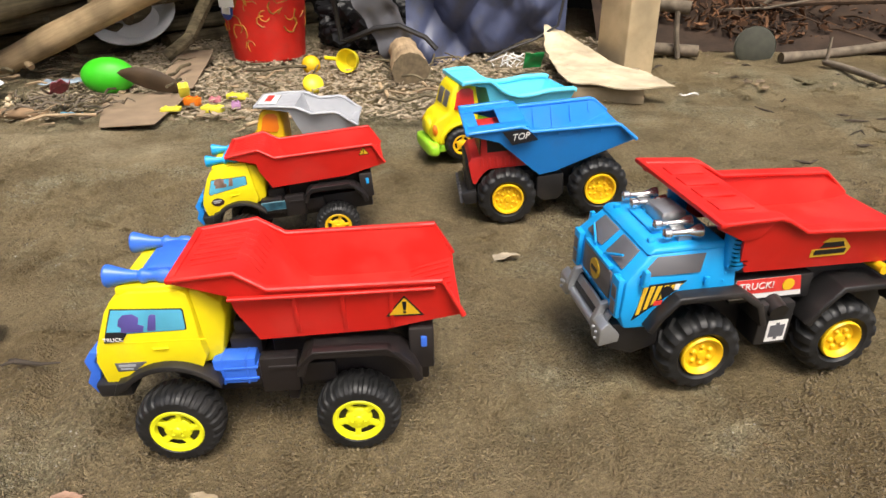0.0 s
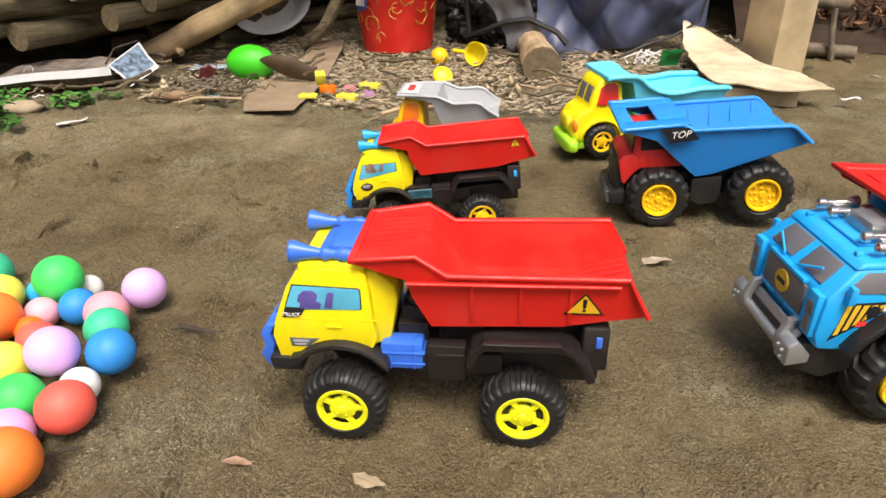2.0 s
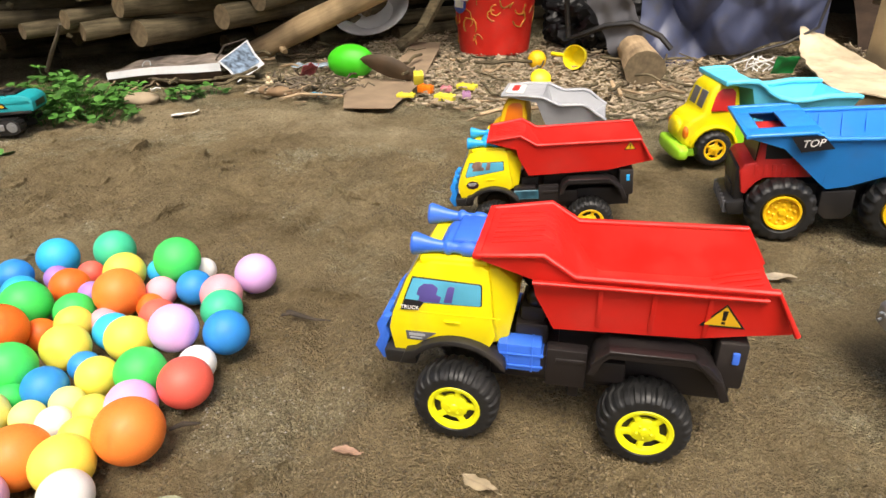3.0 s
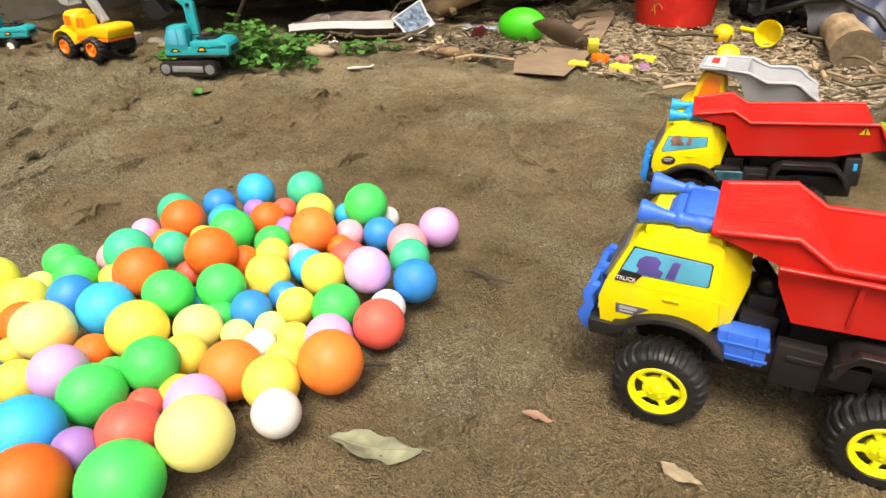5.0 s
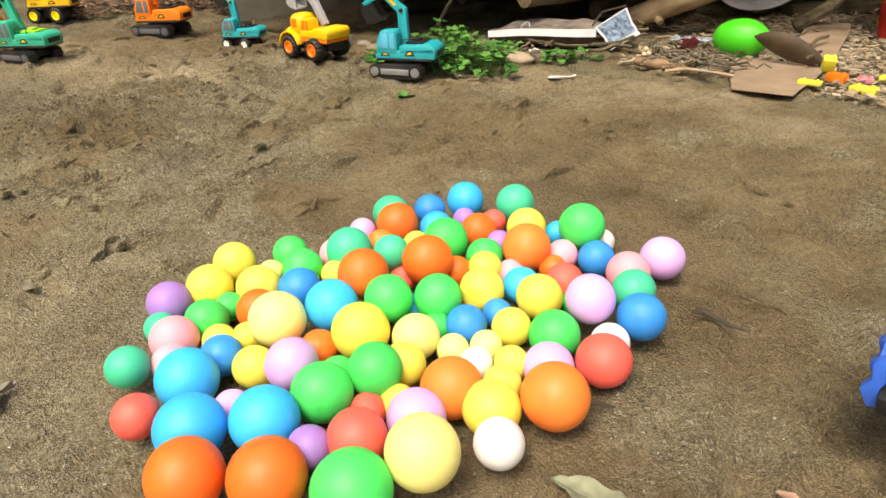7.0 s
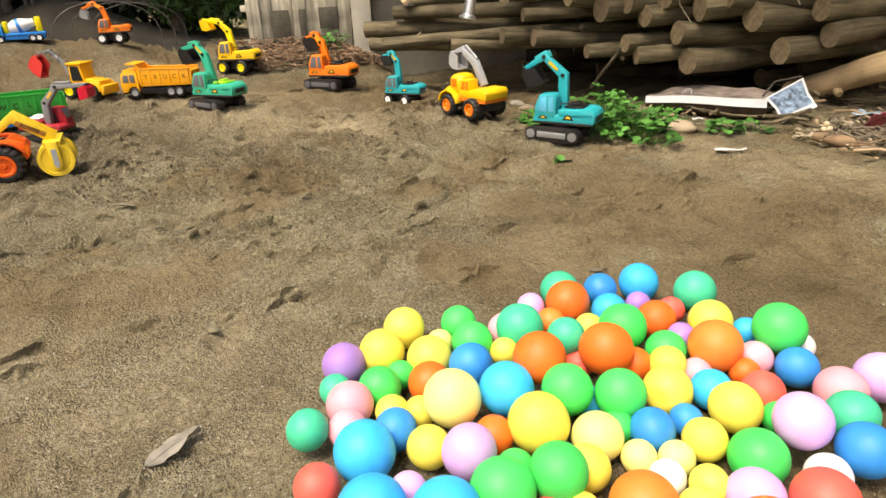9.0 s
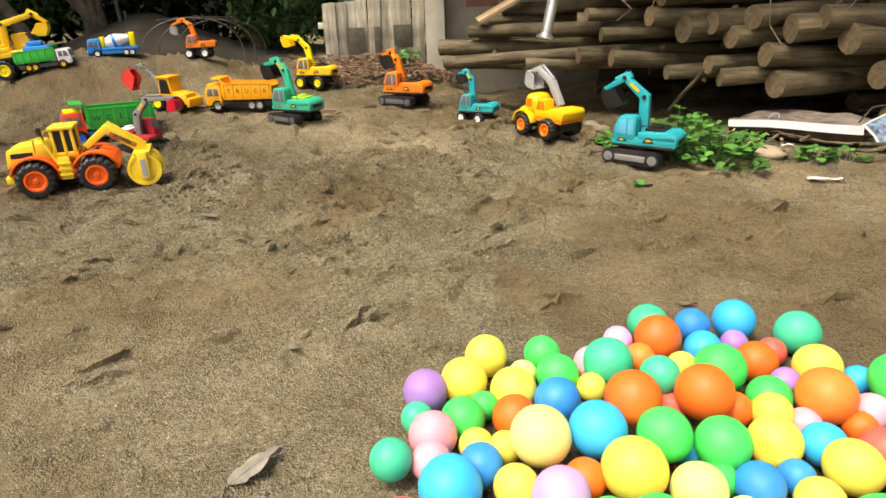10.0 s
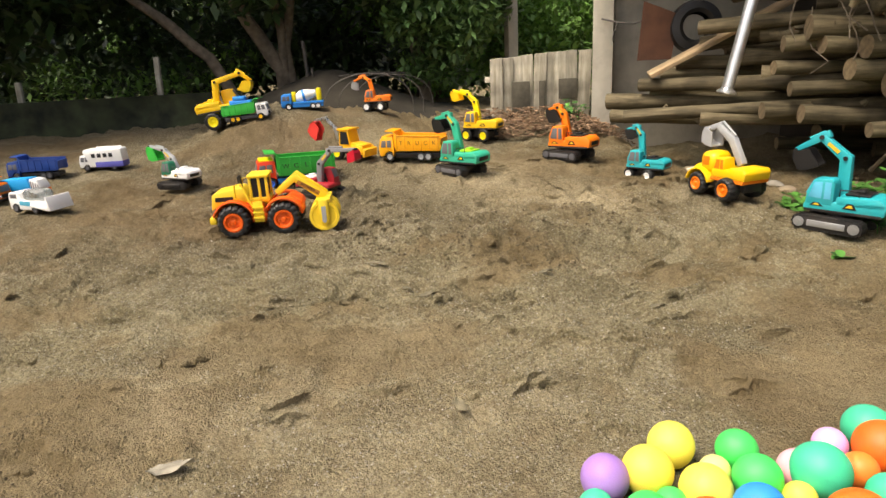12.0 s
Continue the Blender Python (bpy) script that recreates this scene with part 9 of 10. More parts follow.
def excavator(label, x, y, turn, s, tone, arm=None, scoop=None, base="track", swing=0, rim=None, trim=None, boom=((0.015, 0.09), (0.06, 0.19), (0.10, 0.205)), stick=(0.165, 0.165), tip_turn=70, plate=None, under=None, cabglass=None, top=None, z=None, tip=(0, 0), hood=None, scoop_size=0.05, wheel_r=0.024, body_len=0.1, wide=0.085):
    """A toy digger: running gear along local x, the upper body swung by some degrees."""
    arm, scoop, trim, plate, under = arm or tone, scoop or BLACK, trim or BLACK, plate or SILVER, under or BLACK
    o = thing("toy_excavator", label, "toy excavator", x, y, on_ground(x, y) + 0.001 if z is None else z, turn, s, "toy diggers", tip)
    if base == "track":
        for yy in (-0.045, 0.045):
            track_unit(o, yy, 0.155, 0.034, 0.03, under, plate)
        part("undercarriage", Geo().box(-0.055, 0.055, -0.035, 0.035, 0.012, 0.034, 0.003).rod((0, 0, 0.03), (0, 0, 0.045), 0.035, n=20), BLACK, o)
        z0 = 0.043
    else:
        wheels(o, ((0.048, 0.036), (0.048, -0.036), (-0.048, 0.036), (-0.048, -0.036)), wheel_r, 0.024, rim or WHITE, "plain", 14, lug=0.04)
        part("undercarriage", Geo().box(-0.07, 0.07, -0.025, 0.025, wheel_r * 0.7, wheel_r * 1.6, 0.003).rod((0, 0, wheel_r * 1.4), (0, 0, wheel_r * 2), 0.03, n=20), under, o)
        z0 = wheel_r * 1.95
    T = Matrix.Translation((0, 0, z0)) @ pose(0, 0, 0, 0, 0, swing)
    w = wide / 2
    body = Geo().prism([(0.062, 0.0), (0.066, 0.012), (0.062, 0.02), (-body_len, 0.036), (-body_len - 0.008, 0.03), (-body_len - 0.006, 0.006), (-body_len + 0.008, 0.0)], -w, w, 0.004)
    body.prism([(-0.005, 0.018), (-0.005, 0.04), (-body_len + 0.01, 0.044), (-body_len - 0.006, 0.034), (-body_len - 0.006, 0.018)], -w, w, 0.004)
    upper = part("upper_body", body, top or tone, o, at=T)
    part("engine_cover", Geo().box(-body_len + 0.03, -0.018, -w * 0.7, w * 0.62, 0.042, 0.048, 0.002).box(-body_len + 0.045, -0.035, -w * 0.35, w * 0.3, 0.048, 0.055, 0.003), hood or BLACK, upper)
    part("belt_line", Geo().prism([(0.063, 0.0), (0.063, 0.006), (-body_len, 0.007), (-body_len, 0.0)], -w - 0.0012, w + 0.0012, 0.001), trim, upper)
    cab = Geo().prism([(0.062, 0.014), (0.06, 0.045), (0.046, 0.078), (0.006, 0.08), (0.0, 0.07), (0.0, 0.014)], w * 0.1, w, 0.004)
    cb = part("cab", cab, tone, upper)
    part("window", Geo().prism([(0.055, 0.034), (0.044, 0.071), (0.026, 0.072), (0.026, 0.032)], w - 0.0008, w + 0.0008, 0.0003).prism([(0.021, 0.032), (0.021, 0.072), (0.007, 0.072), (0.006, 0.032)], w - 0.0008, w + 0.0008, 0.0003), cabglass or GLASSGREY, cb)
    part("windscreen", Geo().prism([(0.0625, 0.042), (0.0488, 0.074), (0.046, 0.074), (0.058, 0.042)], w * 0.2, w * 0.9, 0.0003), cabglass or GLASSGREY, cb)
    for pts in ([(-0.02, 0.014), (-0.05, 0.014), (-0.042, 0.027), (-0.03, 0.027)], [(0.05, 0.014), (0.02, 0.014), (0.03, 0.022), (0.042, 0.022)]):
        st = part("sticker", Geo().prism(pts, w + 0.0001, w + 0.0010, 0), INK, upper, "small black and yellow sticker")
        mx, mz = sum(q[0] for q in pts) / 4, sum(q[1] for q in pts) / 4
        part("sticker_print", Geo().prism([(mx + (q[0] - mx) * 0.55, mz + (q[1] - mz) * 0.5) for q in pts], w + 0.0010, w + 0.0016, 0), STRIPE, st)
    part("rear_grille", Geo().box(-body_len - 0.0085, -body_len - 0.005, -w * 0.6, w * 0.6, 0.012, 0.026, 0.0005), BLACK, upper)
    part("grab_rail", Geo().tube([(-0.01, w * 0.85, 0.04), (-0.01, w * 0.85, 0.055), (-0.05, w * 0.85, 0.058), (-0.05, w * 0.85, 0.042)], 0.0016, 5), trim, upper)
    # arm
    p0, p1, p2 = boom
    off = Matrix.Translation((0, -w * 0.28, 0))
    bg = arm_piece(Geo(), (p0[0], p0[1] - 0.07), (p2[0], p2[1] - 0.035), 0.018, 0.027, 0.017, (p1[0], p1[1] - 0.035))
    bo = part("boom", bg, arm, upper, at=off)
    part("boom_ram", Geo().rod((p0[0] + 0.03, 0.012, p0[1] - 0.06), ((p0[0] + p1[0]) / 2 + 0.012, 0.012, (p0[1] + p1[1]) / 2 - 0.045), 0.004, n=8), plate, bo)
    e = (stick[0], stick[1] - 0.035)
    b2 = (p2[0], p2[1] - 0.035)
    d = Vector((b2[0] - e[0], b2[1] - e[1])).normalized()
    so = part("stick", arm_piece(Geo(), (b2[0] + d.x * 0.018, b2[1] + d.y * 0.018), e, 0.014, 0.018, 0.012), arm, upper, at=off)
    part("stick_ram", Geo().rod((b2[0] - 0.004, 0, b2[1] + 0.013), ((b2[0] + e[0]) / 2, 0, (b2[1] + e[1]) / 2 + 0.012), 0.004, n=8), arm, so)
    for q, rad in (((p1[0], p1[1] - 0.035), 0.009), (b2, 0.009), (e, 0.007)):
        part("pivot", Geo().rod((q[0], -0.0125, q[1]), (q[0], 0.0125, q[1]), rad * 0.6, n=10), BLACK, bo)
    m1 = ((p1[0] + p2[0]) / 2, (p1[1] + p2[1]) / 2 - 0.035)
    tilt = math.degrees(math.atan2(p2[1] - p1[1], p2[0] - p1[0]))
    for sgn in (-1, 1):
        part("boom_label", Geo().box(-0.016, 0.016, -0.0006, 0.0006, -0.004, 0.004), STRIPE, bo, "small yellow print", at=pose(m1[0], sgn * 0.0096, m1[1], 0, -tilt, 0))
    scoop_ob = part("scoop", bucket_geo(Geo(), pose(e[0], 0, e[1], 0, tip_turn, 0), 0.044, scoop_size), scoop, upper, at=off)
    return o


excavator("teal toy excavator on grey tracks beside weeds", -1.785, 1.322, 206, 1.10, TEAL, swing=4, boom=((-0.004, 0.075), (0.0, 0.158), (0.056, 0.204)), stick=(0.112, 0.170), tip_turn=112, hood=BLACK, plate=SILVER, under=BLACK, cabglass=SKYPRINT, scoop_size=0.055)
excavator("small teal toy excavator on wheels", -2.405, 1.092, 205, 0.80, TEAL, base="wheel", rim=WHITE, swing=12, boom=((0.01, 0.075), (0.022, 0.175), (0.045, 0.205)), stick=(0.09, 0.195), tip_turn=115, wheel_r=0.026)
excavator("orange toy excavator on dark tracks", -2.685, 0.922, 212, 1.02, ORANGE, swing=8, boom=((0.0, 0.08), (0.028, 0.155), (0.05, 0.178)), stick=(0.092, 0.168), tip_turn=112, under=BLACK, plate=DKGREY, scoop_size=0.056)
excavator("yellow toy excavator on wheels, arm raised", -3.045, 0.658, 222, 0.92, GOLD, base="wheel", rim=YELLOW, swing=8, arm=YELLOW, scoop=GOLD, boom=((0.0, 0.075), (0.025, 0.155), (0.06, 0.19)), stick=(0.14, 0.205), tip_turn=100, wheel_r=0.03, scoop_size=0.05)
excavator("sea-green toy excavator on black tracks", -2.60, 0.478, 207, 0.98, SEAGREEN, swing=12, scoop=BLACK, boom=((0.0, 0.075), (0.03, 0.17), (0.06, 0.20)), stick=(0.122, 0.186), tip_turn=105, hood=LIME, under=BLACK, plate=DKGREY, scoop_size=0.056)
excavator("orange toy excavator on wheels atop the sand heap", -3.32, 0.24, 245, 0.70, ORANGE, base="wheel", rim=WHITE, swing=10, boom=((0.0, 0.08), (0.03, 0.17), (0.07, 0.195)), stick=(0.135, 0.17), tip_turn=75, plate=SILVER, scoop=SILVER, wheel_r=0.03)
excavator("red and grey toy excavator on black tracks", -2.527, -0.020, 62, 0.82, plastic("dark_crimson_plastic", (0.36, 0.012, 0.022)), arm=plastic("mid_grey_plastic", (0.22, 0.22, 0.23)), scoop=plastic("crimson_plastic", (0.55, 0.01, 0.03)), swing=-10, boom=((0.0, 0.07), (0.012, 0.135), (0.070, 0.190)), stick=(0.192, 0.196), tip_turn=78, hood=WHITE, under=BLACK, plate=BLACK, scoop_size=0.045)
excavator("green and white toy excavator on black tracks", -2.70, -0.515, 246, 0.76, DKGREEN, arm=GREY, scoop=GREEN, swing=-14, boom=((0.0, 0.07), (0.035, 0.12), (0.085, 0.160)), stick=(0.175, 0.175), scoop_size=0.07, tip_turn=95, hood=WHITE, under=BLACK, plate=BLACK, top=WHITE)


def truck_digger(x, y, turn, s):
    o = thing("truck_digger", "yellow toy truck with grey digging arm and orange wheel hubs", "toy excavator", x, y, on_ground(x, y), turn, s, "toy diggers")
    wheels(o, ((0.072, 0.046), (0.072, -0.046)), 0.036, 0.03, ORANGE, "plain", 14)
    wheels(o, ((-0.052, 0.05), (-0.052, -0.05)), 0.036, 0.042, ORANGE, "plain", 14)
    g = Geo()
    rounded(g, (0.05, 0.04, 0.032), (0.078, 0, 0.062), 2.8)
    rounded(g, (0.032, 0.04, 0.034), (0.052, 0, 0.102), 3.6)
    part("cab", g, GOLD, o)
    for sgn in (-1, 1):
        part("side_window", Geo().box(0.04, 0.066, *sorted((sgn * 0.0375, sgn * 0.041)), 0.094, 0.122, 0.002), ORANGE, o)
        part("mudguard", Geo().fold(arc(0.072, 0.036, 0.044, 10, 170, 10), 0.006, *sorted((sgn * 0.03, sgn * 0.058)), 0.002), GOLD, o)
    part("chassis", Geo().box(-0.1, 0.075, -0.032, 0.032, 0.03, 0.058, 0.003), BLACK, o)
    part("turntable", Geo().prism([(0.022, 0.056), (-0.105, 0.056), (-0.108, 0.066), (0.02, 0.066)], -0.05, 0.05, 0.002), ORANGE, o)
    part("upper_body", Geo().prism([(0.02, 0.066), (-0.11, 0.066), (-0.114, 0.09), (-0.106, 0.1), (-0.05, 0.1), (-0.045, 0.092), (0.02, 0.09)], -0.05, 0.05, 0.005), GOLD, o)
    part("operator_cab", Geo().prism([(0.014, 0.088), (0.004, 0.124), (-0.028, 0.126), (-0.03, 0.088)], 0.005, 0.048, 0.003), GOLD, o)
    part("window", Geo().prism([(0.009, 0.093), (0.001, 0.119), (-0.011, 0.12), (-0.011, 0.093)], 0.0475, 0.049, 0).prism([(-0.015, 0.093), (-0.015, 0.12), (-0.025, 0.12), (-0.026, 0.093)], 0.0475, 0.049, 0), ORANGE, o)
    at = Matrix.Translation((0, -0.018, 0))
    part("boom", arm_piece(Geo(), (-0.035, 0.1), (0.066, 0.208), 0.020, 0.022, 0.017, (0.008, 0.170)), GREY, o, at=at)
    part("ram", Geo().rod((0.0, 0, 0.184), (0.054, 0, 0.222), 0.004, n=8), GREY, o, at=at)
    part("stick", arm_piece(Geo(), (0.056, 0.214), (0.118, 0.194), 0.014, 0.018, 0.013), GREY, o, at=at)
    part("scoop", bucket_geo(Geo(), pose(0.104, 0, 0.204, 0, 78, 0), 0.048, 0.054), GREY, o, at=at)


truck_digger(-2.105, 1.213, 190, 1.0)


def road_truck(name, label, x, y, turn, s, cab, bed, rim, cab2=None, letters="", axles=(0.085, -0.045, -0.075), load="box", z=None, bed_label="", tip=(0, 0), ink=None, base=None, length=0.25, roof=None):
    """A flat-nosed toy lorry. Front is +x."""
    o = thing(name, label, "toy truck", x, y, on_ground(x, y) if z is None else z, turn, s, "toy lorries", tip)
    wheels(o, [(ax, sy) for ax in axles for sy in (0.034, -0.034)], 0.019, 0.018, rim, "plain", 14, lug=0.03)
    part("chassis", Geo().box(-0.12, 0.125, -0.032, 0.032, 0.014, 0.034, 0.003), base or BLACK, o)
    part("cab", Geo().prism([(0.126, 0.02), (0.129, 0.05), (0.122, 0.088), (0.114, 0.094), (0.07, 0.095), (0.066, 0.09), (0.066, 0.02)] + [(p[0], p[1]) for p in arc(0.085, 0.019, 0.022, 170, 10, 6)], -0.042, 0.042, 0.003), cab, o)
    for sgn in (-1, 1):
        part("side_window", Geo().prism([(0.121, 0.056), (0.116, 0.082), (0.098, 0.083), (0.098, 0.056)], *sorted((sgn * 0.0415, sgn * 0.0428)), 0.0003).prism([(0.094, 0.056), (0.094, 0.083), (0.076, 0.083), (0.076, 0.056)], *sorted((sgn * 0.0415, sgn * 0.0428)), 0.0003), GLASSGREY, o)
        part("headlight", Geo().box(0.1275, 0.13, *sorted((sgn * 0.024, sgn * 0.037)), 0.03, 0.04, 0.001), WHITE, o)
    part("windscreen", Geo().prism([(0.1295, 0.054), (0.1242, 0.084), (0.122, 0.084), (0.127, 0.054)], -0.036, 0.036, 0.0003), GLASSGREY, o)
    part("grille", Geo().box(0.126, 0.1305, -0.022, 0.022, 0.026, 0.044, 0.001).box(0.12, 0.131, -0.042, 0.042, 0.014, 0.023, 0.002), cab2 or BLACK, o)
    if roof:
        part("roof", Geo().box(0.07, 0.116, -0.038, 0.038, 0.093, 0.1, 0.002), roof, o)
    if load == "box":
        edge = [(0.062, 0.118), (0.05, 0.102), (-0.125, 0.098), (-0.132, 0.055), (-0.125, 0.042), (0.055, 0.042), (0.062, 0.06)]
        bg = Geo()
        for sgn in (-1, 1):
            bg.prism(edge, *sorted((sgn * 0.046, sgn * 0.043)), 0.0006)
            bg.fold([(-0.13, 0.1), (0.05, 0.104), (0.064, 0.12), (0.096, 0.122)], 0.003, *sorted((sgn * 0.041, sgn * 0.049)), 0.0006)
            for k in range(6):
                bg.box(0.05 - 0.034 * k, 0.0535 - 0.034 * k, *sorted((sgn * 0.0455, sgn * 0.0485)), 0.044, 0.1, 0.0006)
        bg.fold([(0.096, 0.12), (0.064, 0.118), (0.056, 0.05), (-0.125, 0.048), (-0.133, 0.09)], 0.003, -0.044, 0.044, 0)
        bd = part("tipping_body", bg, bed, o, bed_label)
        for i, ch in enumerate(letters):
            for sgn in (-1, 1):
                xx = 0.033 - 0.034 * i
                lettering(ch, 0.022, ink or INK, bd, Matrix.Translation((xx if sgn > 0 else xx, sgn * 0.0468, 0.073)) @ pose(0, 0, 0, 90, 0, 180 if sgn > 0 else 0), name="letter")
    elif load == "mixer":
        part("bed", Geo().box(-0.125, 0.062, -0.036, 0.036, 0.034, 0.048, 0.003), bed, o)
        dr = part("drum", Geo().lathe([(0, 0), (0.018, 0.0), (0.036, 0.045), (0.036, 0.075), (0.02, 0.125), (0.02, 0.135), (0, 0.135)], (0.05, 0, 0.066), (-1, 0, 0.22), 20), WHITE, o, "white mixer drum with blue bands")
        part("drum_band", Geo().lathe([(0.0365, 0.052), (0.0372, 0.056), (0.0372, 0.064), (0.0365, 0.068)], (0.05, 0, 0.066), (-1, 0, 0.22), 20, False), MIDBLUE, dr)
        part("hopper", Geo().box(-0.115, -0.085, -0.026, 0.026, 0.048, 0.122, 0.006), YELLOW, o)
        part("drum_frame", Geo().box(0.04, 0.062, -0.026, 0.026, 0.048, 0.105, 0.004), YELLOW, o)
    elif load == "van":
        bd = part("van_body", Geo().prism([(0.07, 0.022), (0.094, 0.094), (0.1, 0.112), (0.092, 0.126), (-0.118, 0.126), (-0.124, 0.118), (-0.126, 0.022)], -0.043, 0.043, 0.004), bed, o)
        part("lower_band", Geo().box(-0.1265, 0.035, -0.044, 0.044, 0.02, 0.052, 0.002), plastic("violet_blue_band", (0.10, 0.10, 0.42)), bd)
        part("roof_vent", Geo().box(-0.1, 0.05, -0.036, -0.030, 0.125, 0.134, 0.002).box(-0.1, 0.05, 0.030, 0.036, 0.125, 0.134, 0.002).box(-0.06, 0.03, -0.022, 0.022, 0.125, 0.131, 0.002), WHITE, bd)
        for k in range(4):
            for sgn in (-1, 1):
                part("window", Geo().box(0.03 - 0.034 * k, 0.052 - 0.034 * k, *sorted((sgn * 0.0425, sgn * 0.0438)), 0.078, 0.102, 0.001), INK, bd)
    return o


road_truck("tipper_lorry", "orange toy tipper lorry with black lettering", -2.80, 0.333, 243, 0.97, AMBER, AMBER, GREY, cab2=BLACK, ink=plastic("brown_lettering", (0.22, 0.09, 0.01)), letters="TRUCK", bed_label="orange tipping body", roof=AMBER)
road_truck("tipper_lorry", "red-cabbed toy lorry with green tipping body", -2.665, -0.112, 279, 1.05, plastic("scarlet_plastic", (0.72, 0.05, 0.012)), GREEN, BLUE, cab2=YELLOW, letters="WCL", bed_label="green tipping body", roof=YELLOW, base=MIDBLUE)
road_truck("mixer_lorry", "blue toy cement mixer with white drum on the heap", -3.32, -0.082, 268, 0.73, MIDBLUE, MIDBLUE, WHITE, load="mixer", axles=(0.085, -0.06, -0.09), base=MIDBLUE)
road_truck("camper_van", "white and blue toy camper van", -3.06, -0.865, 262, 0.66, WHITE, WHITE, DKGREY, load="van", axles=(0.09, -0.07))
road_truck("tipper_lorry", "dark blue toy tipper lorry with white lettering", -3.03, -1.10, 262, 0.76, plastic("navy_plastic", (0.012, 0.05, 0.24)), plastic("navy_bed_plastic", (0.012, 0.055, 0.27)), DKGREY, bed_label="dark blue tipping body")
road_truck("tipper_lorry", "white-cabbed toy lorry with green tipping body on the heap", -3.215, -0.315, 82, 0.74, WHITE, GREEN, GOLD, bed_label="green tipping body", tip=(0, -4), letters="", base=DKGREY)


def heap_digger():
    o = excavator("big yellow toy excavator on wheels beside the sand heap", -3.29, -0.405, 84, 1.06, GOLD, base="wheel", rim=YELLOW, swing=0, boom=((-0.03, 0.06), (-0.005, 0.150), (0.100, 0.166)), stick=(0.138, 0.128), tip_turn=118, wheel_r=0.036, hood=GOLD, scoop=GOLD, z=on_ground(-3.29, -0.44) - 0.004, tip=(0, -8))


heap_digger()
solid("blue_toy", Geo().box(-0.045, 0.045, -0.022, 0.022, 0, 0.025, 0.004).box(-0.03, 0.02, -0.02, 0.02, 0.025, 0.042, 0.004), MIDBLUE, "small blue toy car lying in the green lorry", "toy car", pose(-3.22, -0.335, on_ground(-3.215, -0.315) + 0.062, 0, 0, 82))


DEEPGOLD = plastic("deep_golden_plastic", (0.86, 0.44, 0.010), 0.38)


def backhoe(x, y, turn, s):
    o = thing("backhoe_loader", "yellow toy backhoe with a red scoop on a grey arm", "toy excavator", x, y, on_ground(x, y), turn, s, "toy diggers")
    wheels(o, ((0.05, 0.036), (0.05, -0.036)), 0.022, 0.022, YELLOW, "plain", 14)
    wheels(o, ((-0.035, 0.038), (-0.035, -0.038)), 0.027, 0.024, YELLOW, "plain", 14)
    part("hood", Geo().prism([(0.075, 0.03), (0.075, 0.056), (0.02, 0.066), (0.02, 0.03)], -0.03, 0.03, 0.004).box(-0.06, 0.025, -0.03, 0.03, 0.03, 0.05, 0.003), DEEPGOLD, o)
    part("mudguard", Geo().fold(arc(0.05, 0.022, 0.028, 0, 170, 8), 0.005, -0.046, 0.046, 0.001), DEEPGOLD, o)
    cab = part("cab", Geo().prism([(0.022, 0.05), (0.012, 0.112), (-0.03, 0.114), (-0.036, 0.05)], -0.03, 0.03, 0.003), DEEPGOLD, o)
    for sgn in (-1, 1):
        part("window", Geo().prism([(0.014, 0.058), (0.007, 0.104), (-0.024, 0.106), (-0.028, 0.058)], *sorted((sgn * 0.0295, sgn * 0.0308)), 0), INK, cab)
    part("roof", Geo().box(-0.038, 0.020, -0.034, 0.034, 0.110, 0.117, 0.002), DEEPGOLD, cab)
    part("front_blade", Geo().prism([(0.078, 0.012), (0.09, 0.012), (0.094, 0.04), (0.084, 0.044)], -0.04, 0.04, 0.002), DEEPGOLD, o)
    part("boom", arm_piece(Geo(), (-0.05, 0.05), (-0.112, 0.152), 0.011, 0.014, 0.011, (-0.068, 0.11)), CHROME, o)
    part("stick", arm_piece(Geo(), (-0.104, 0.156), (-0.168, 0.142), 0.010, 0.011, 0.009), CHROME, o)
    part("scoop", bucket_geo(Geo(), pose(-0.16, 0, 0.142, 0, 50, 180), 0.036, 0.060), REDPRINT, o)


backhoe(-2.88, 0.100, 50, 1.02)


WARMYELLOW = plastic("warm_yellow_plastic", (0.86, 0.60, 0.030), 0.38)


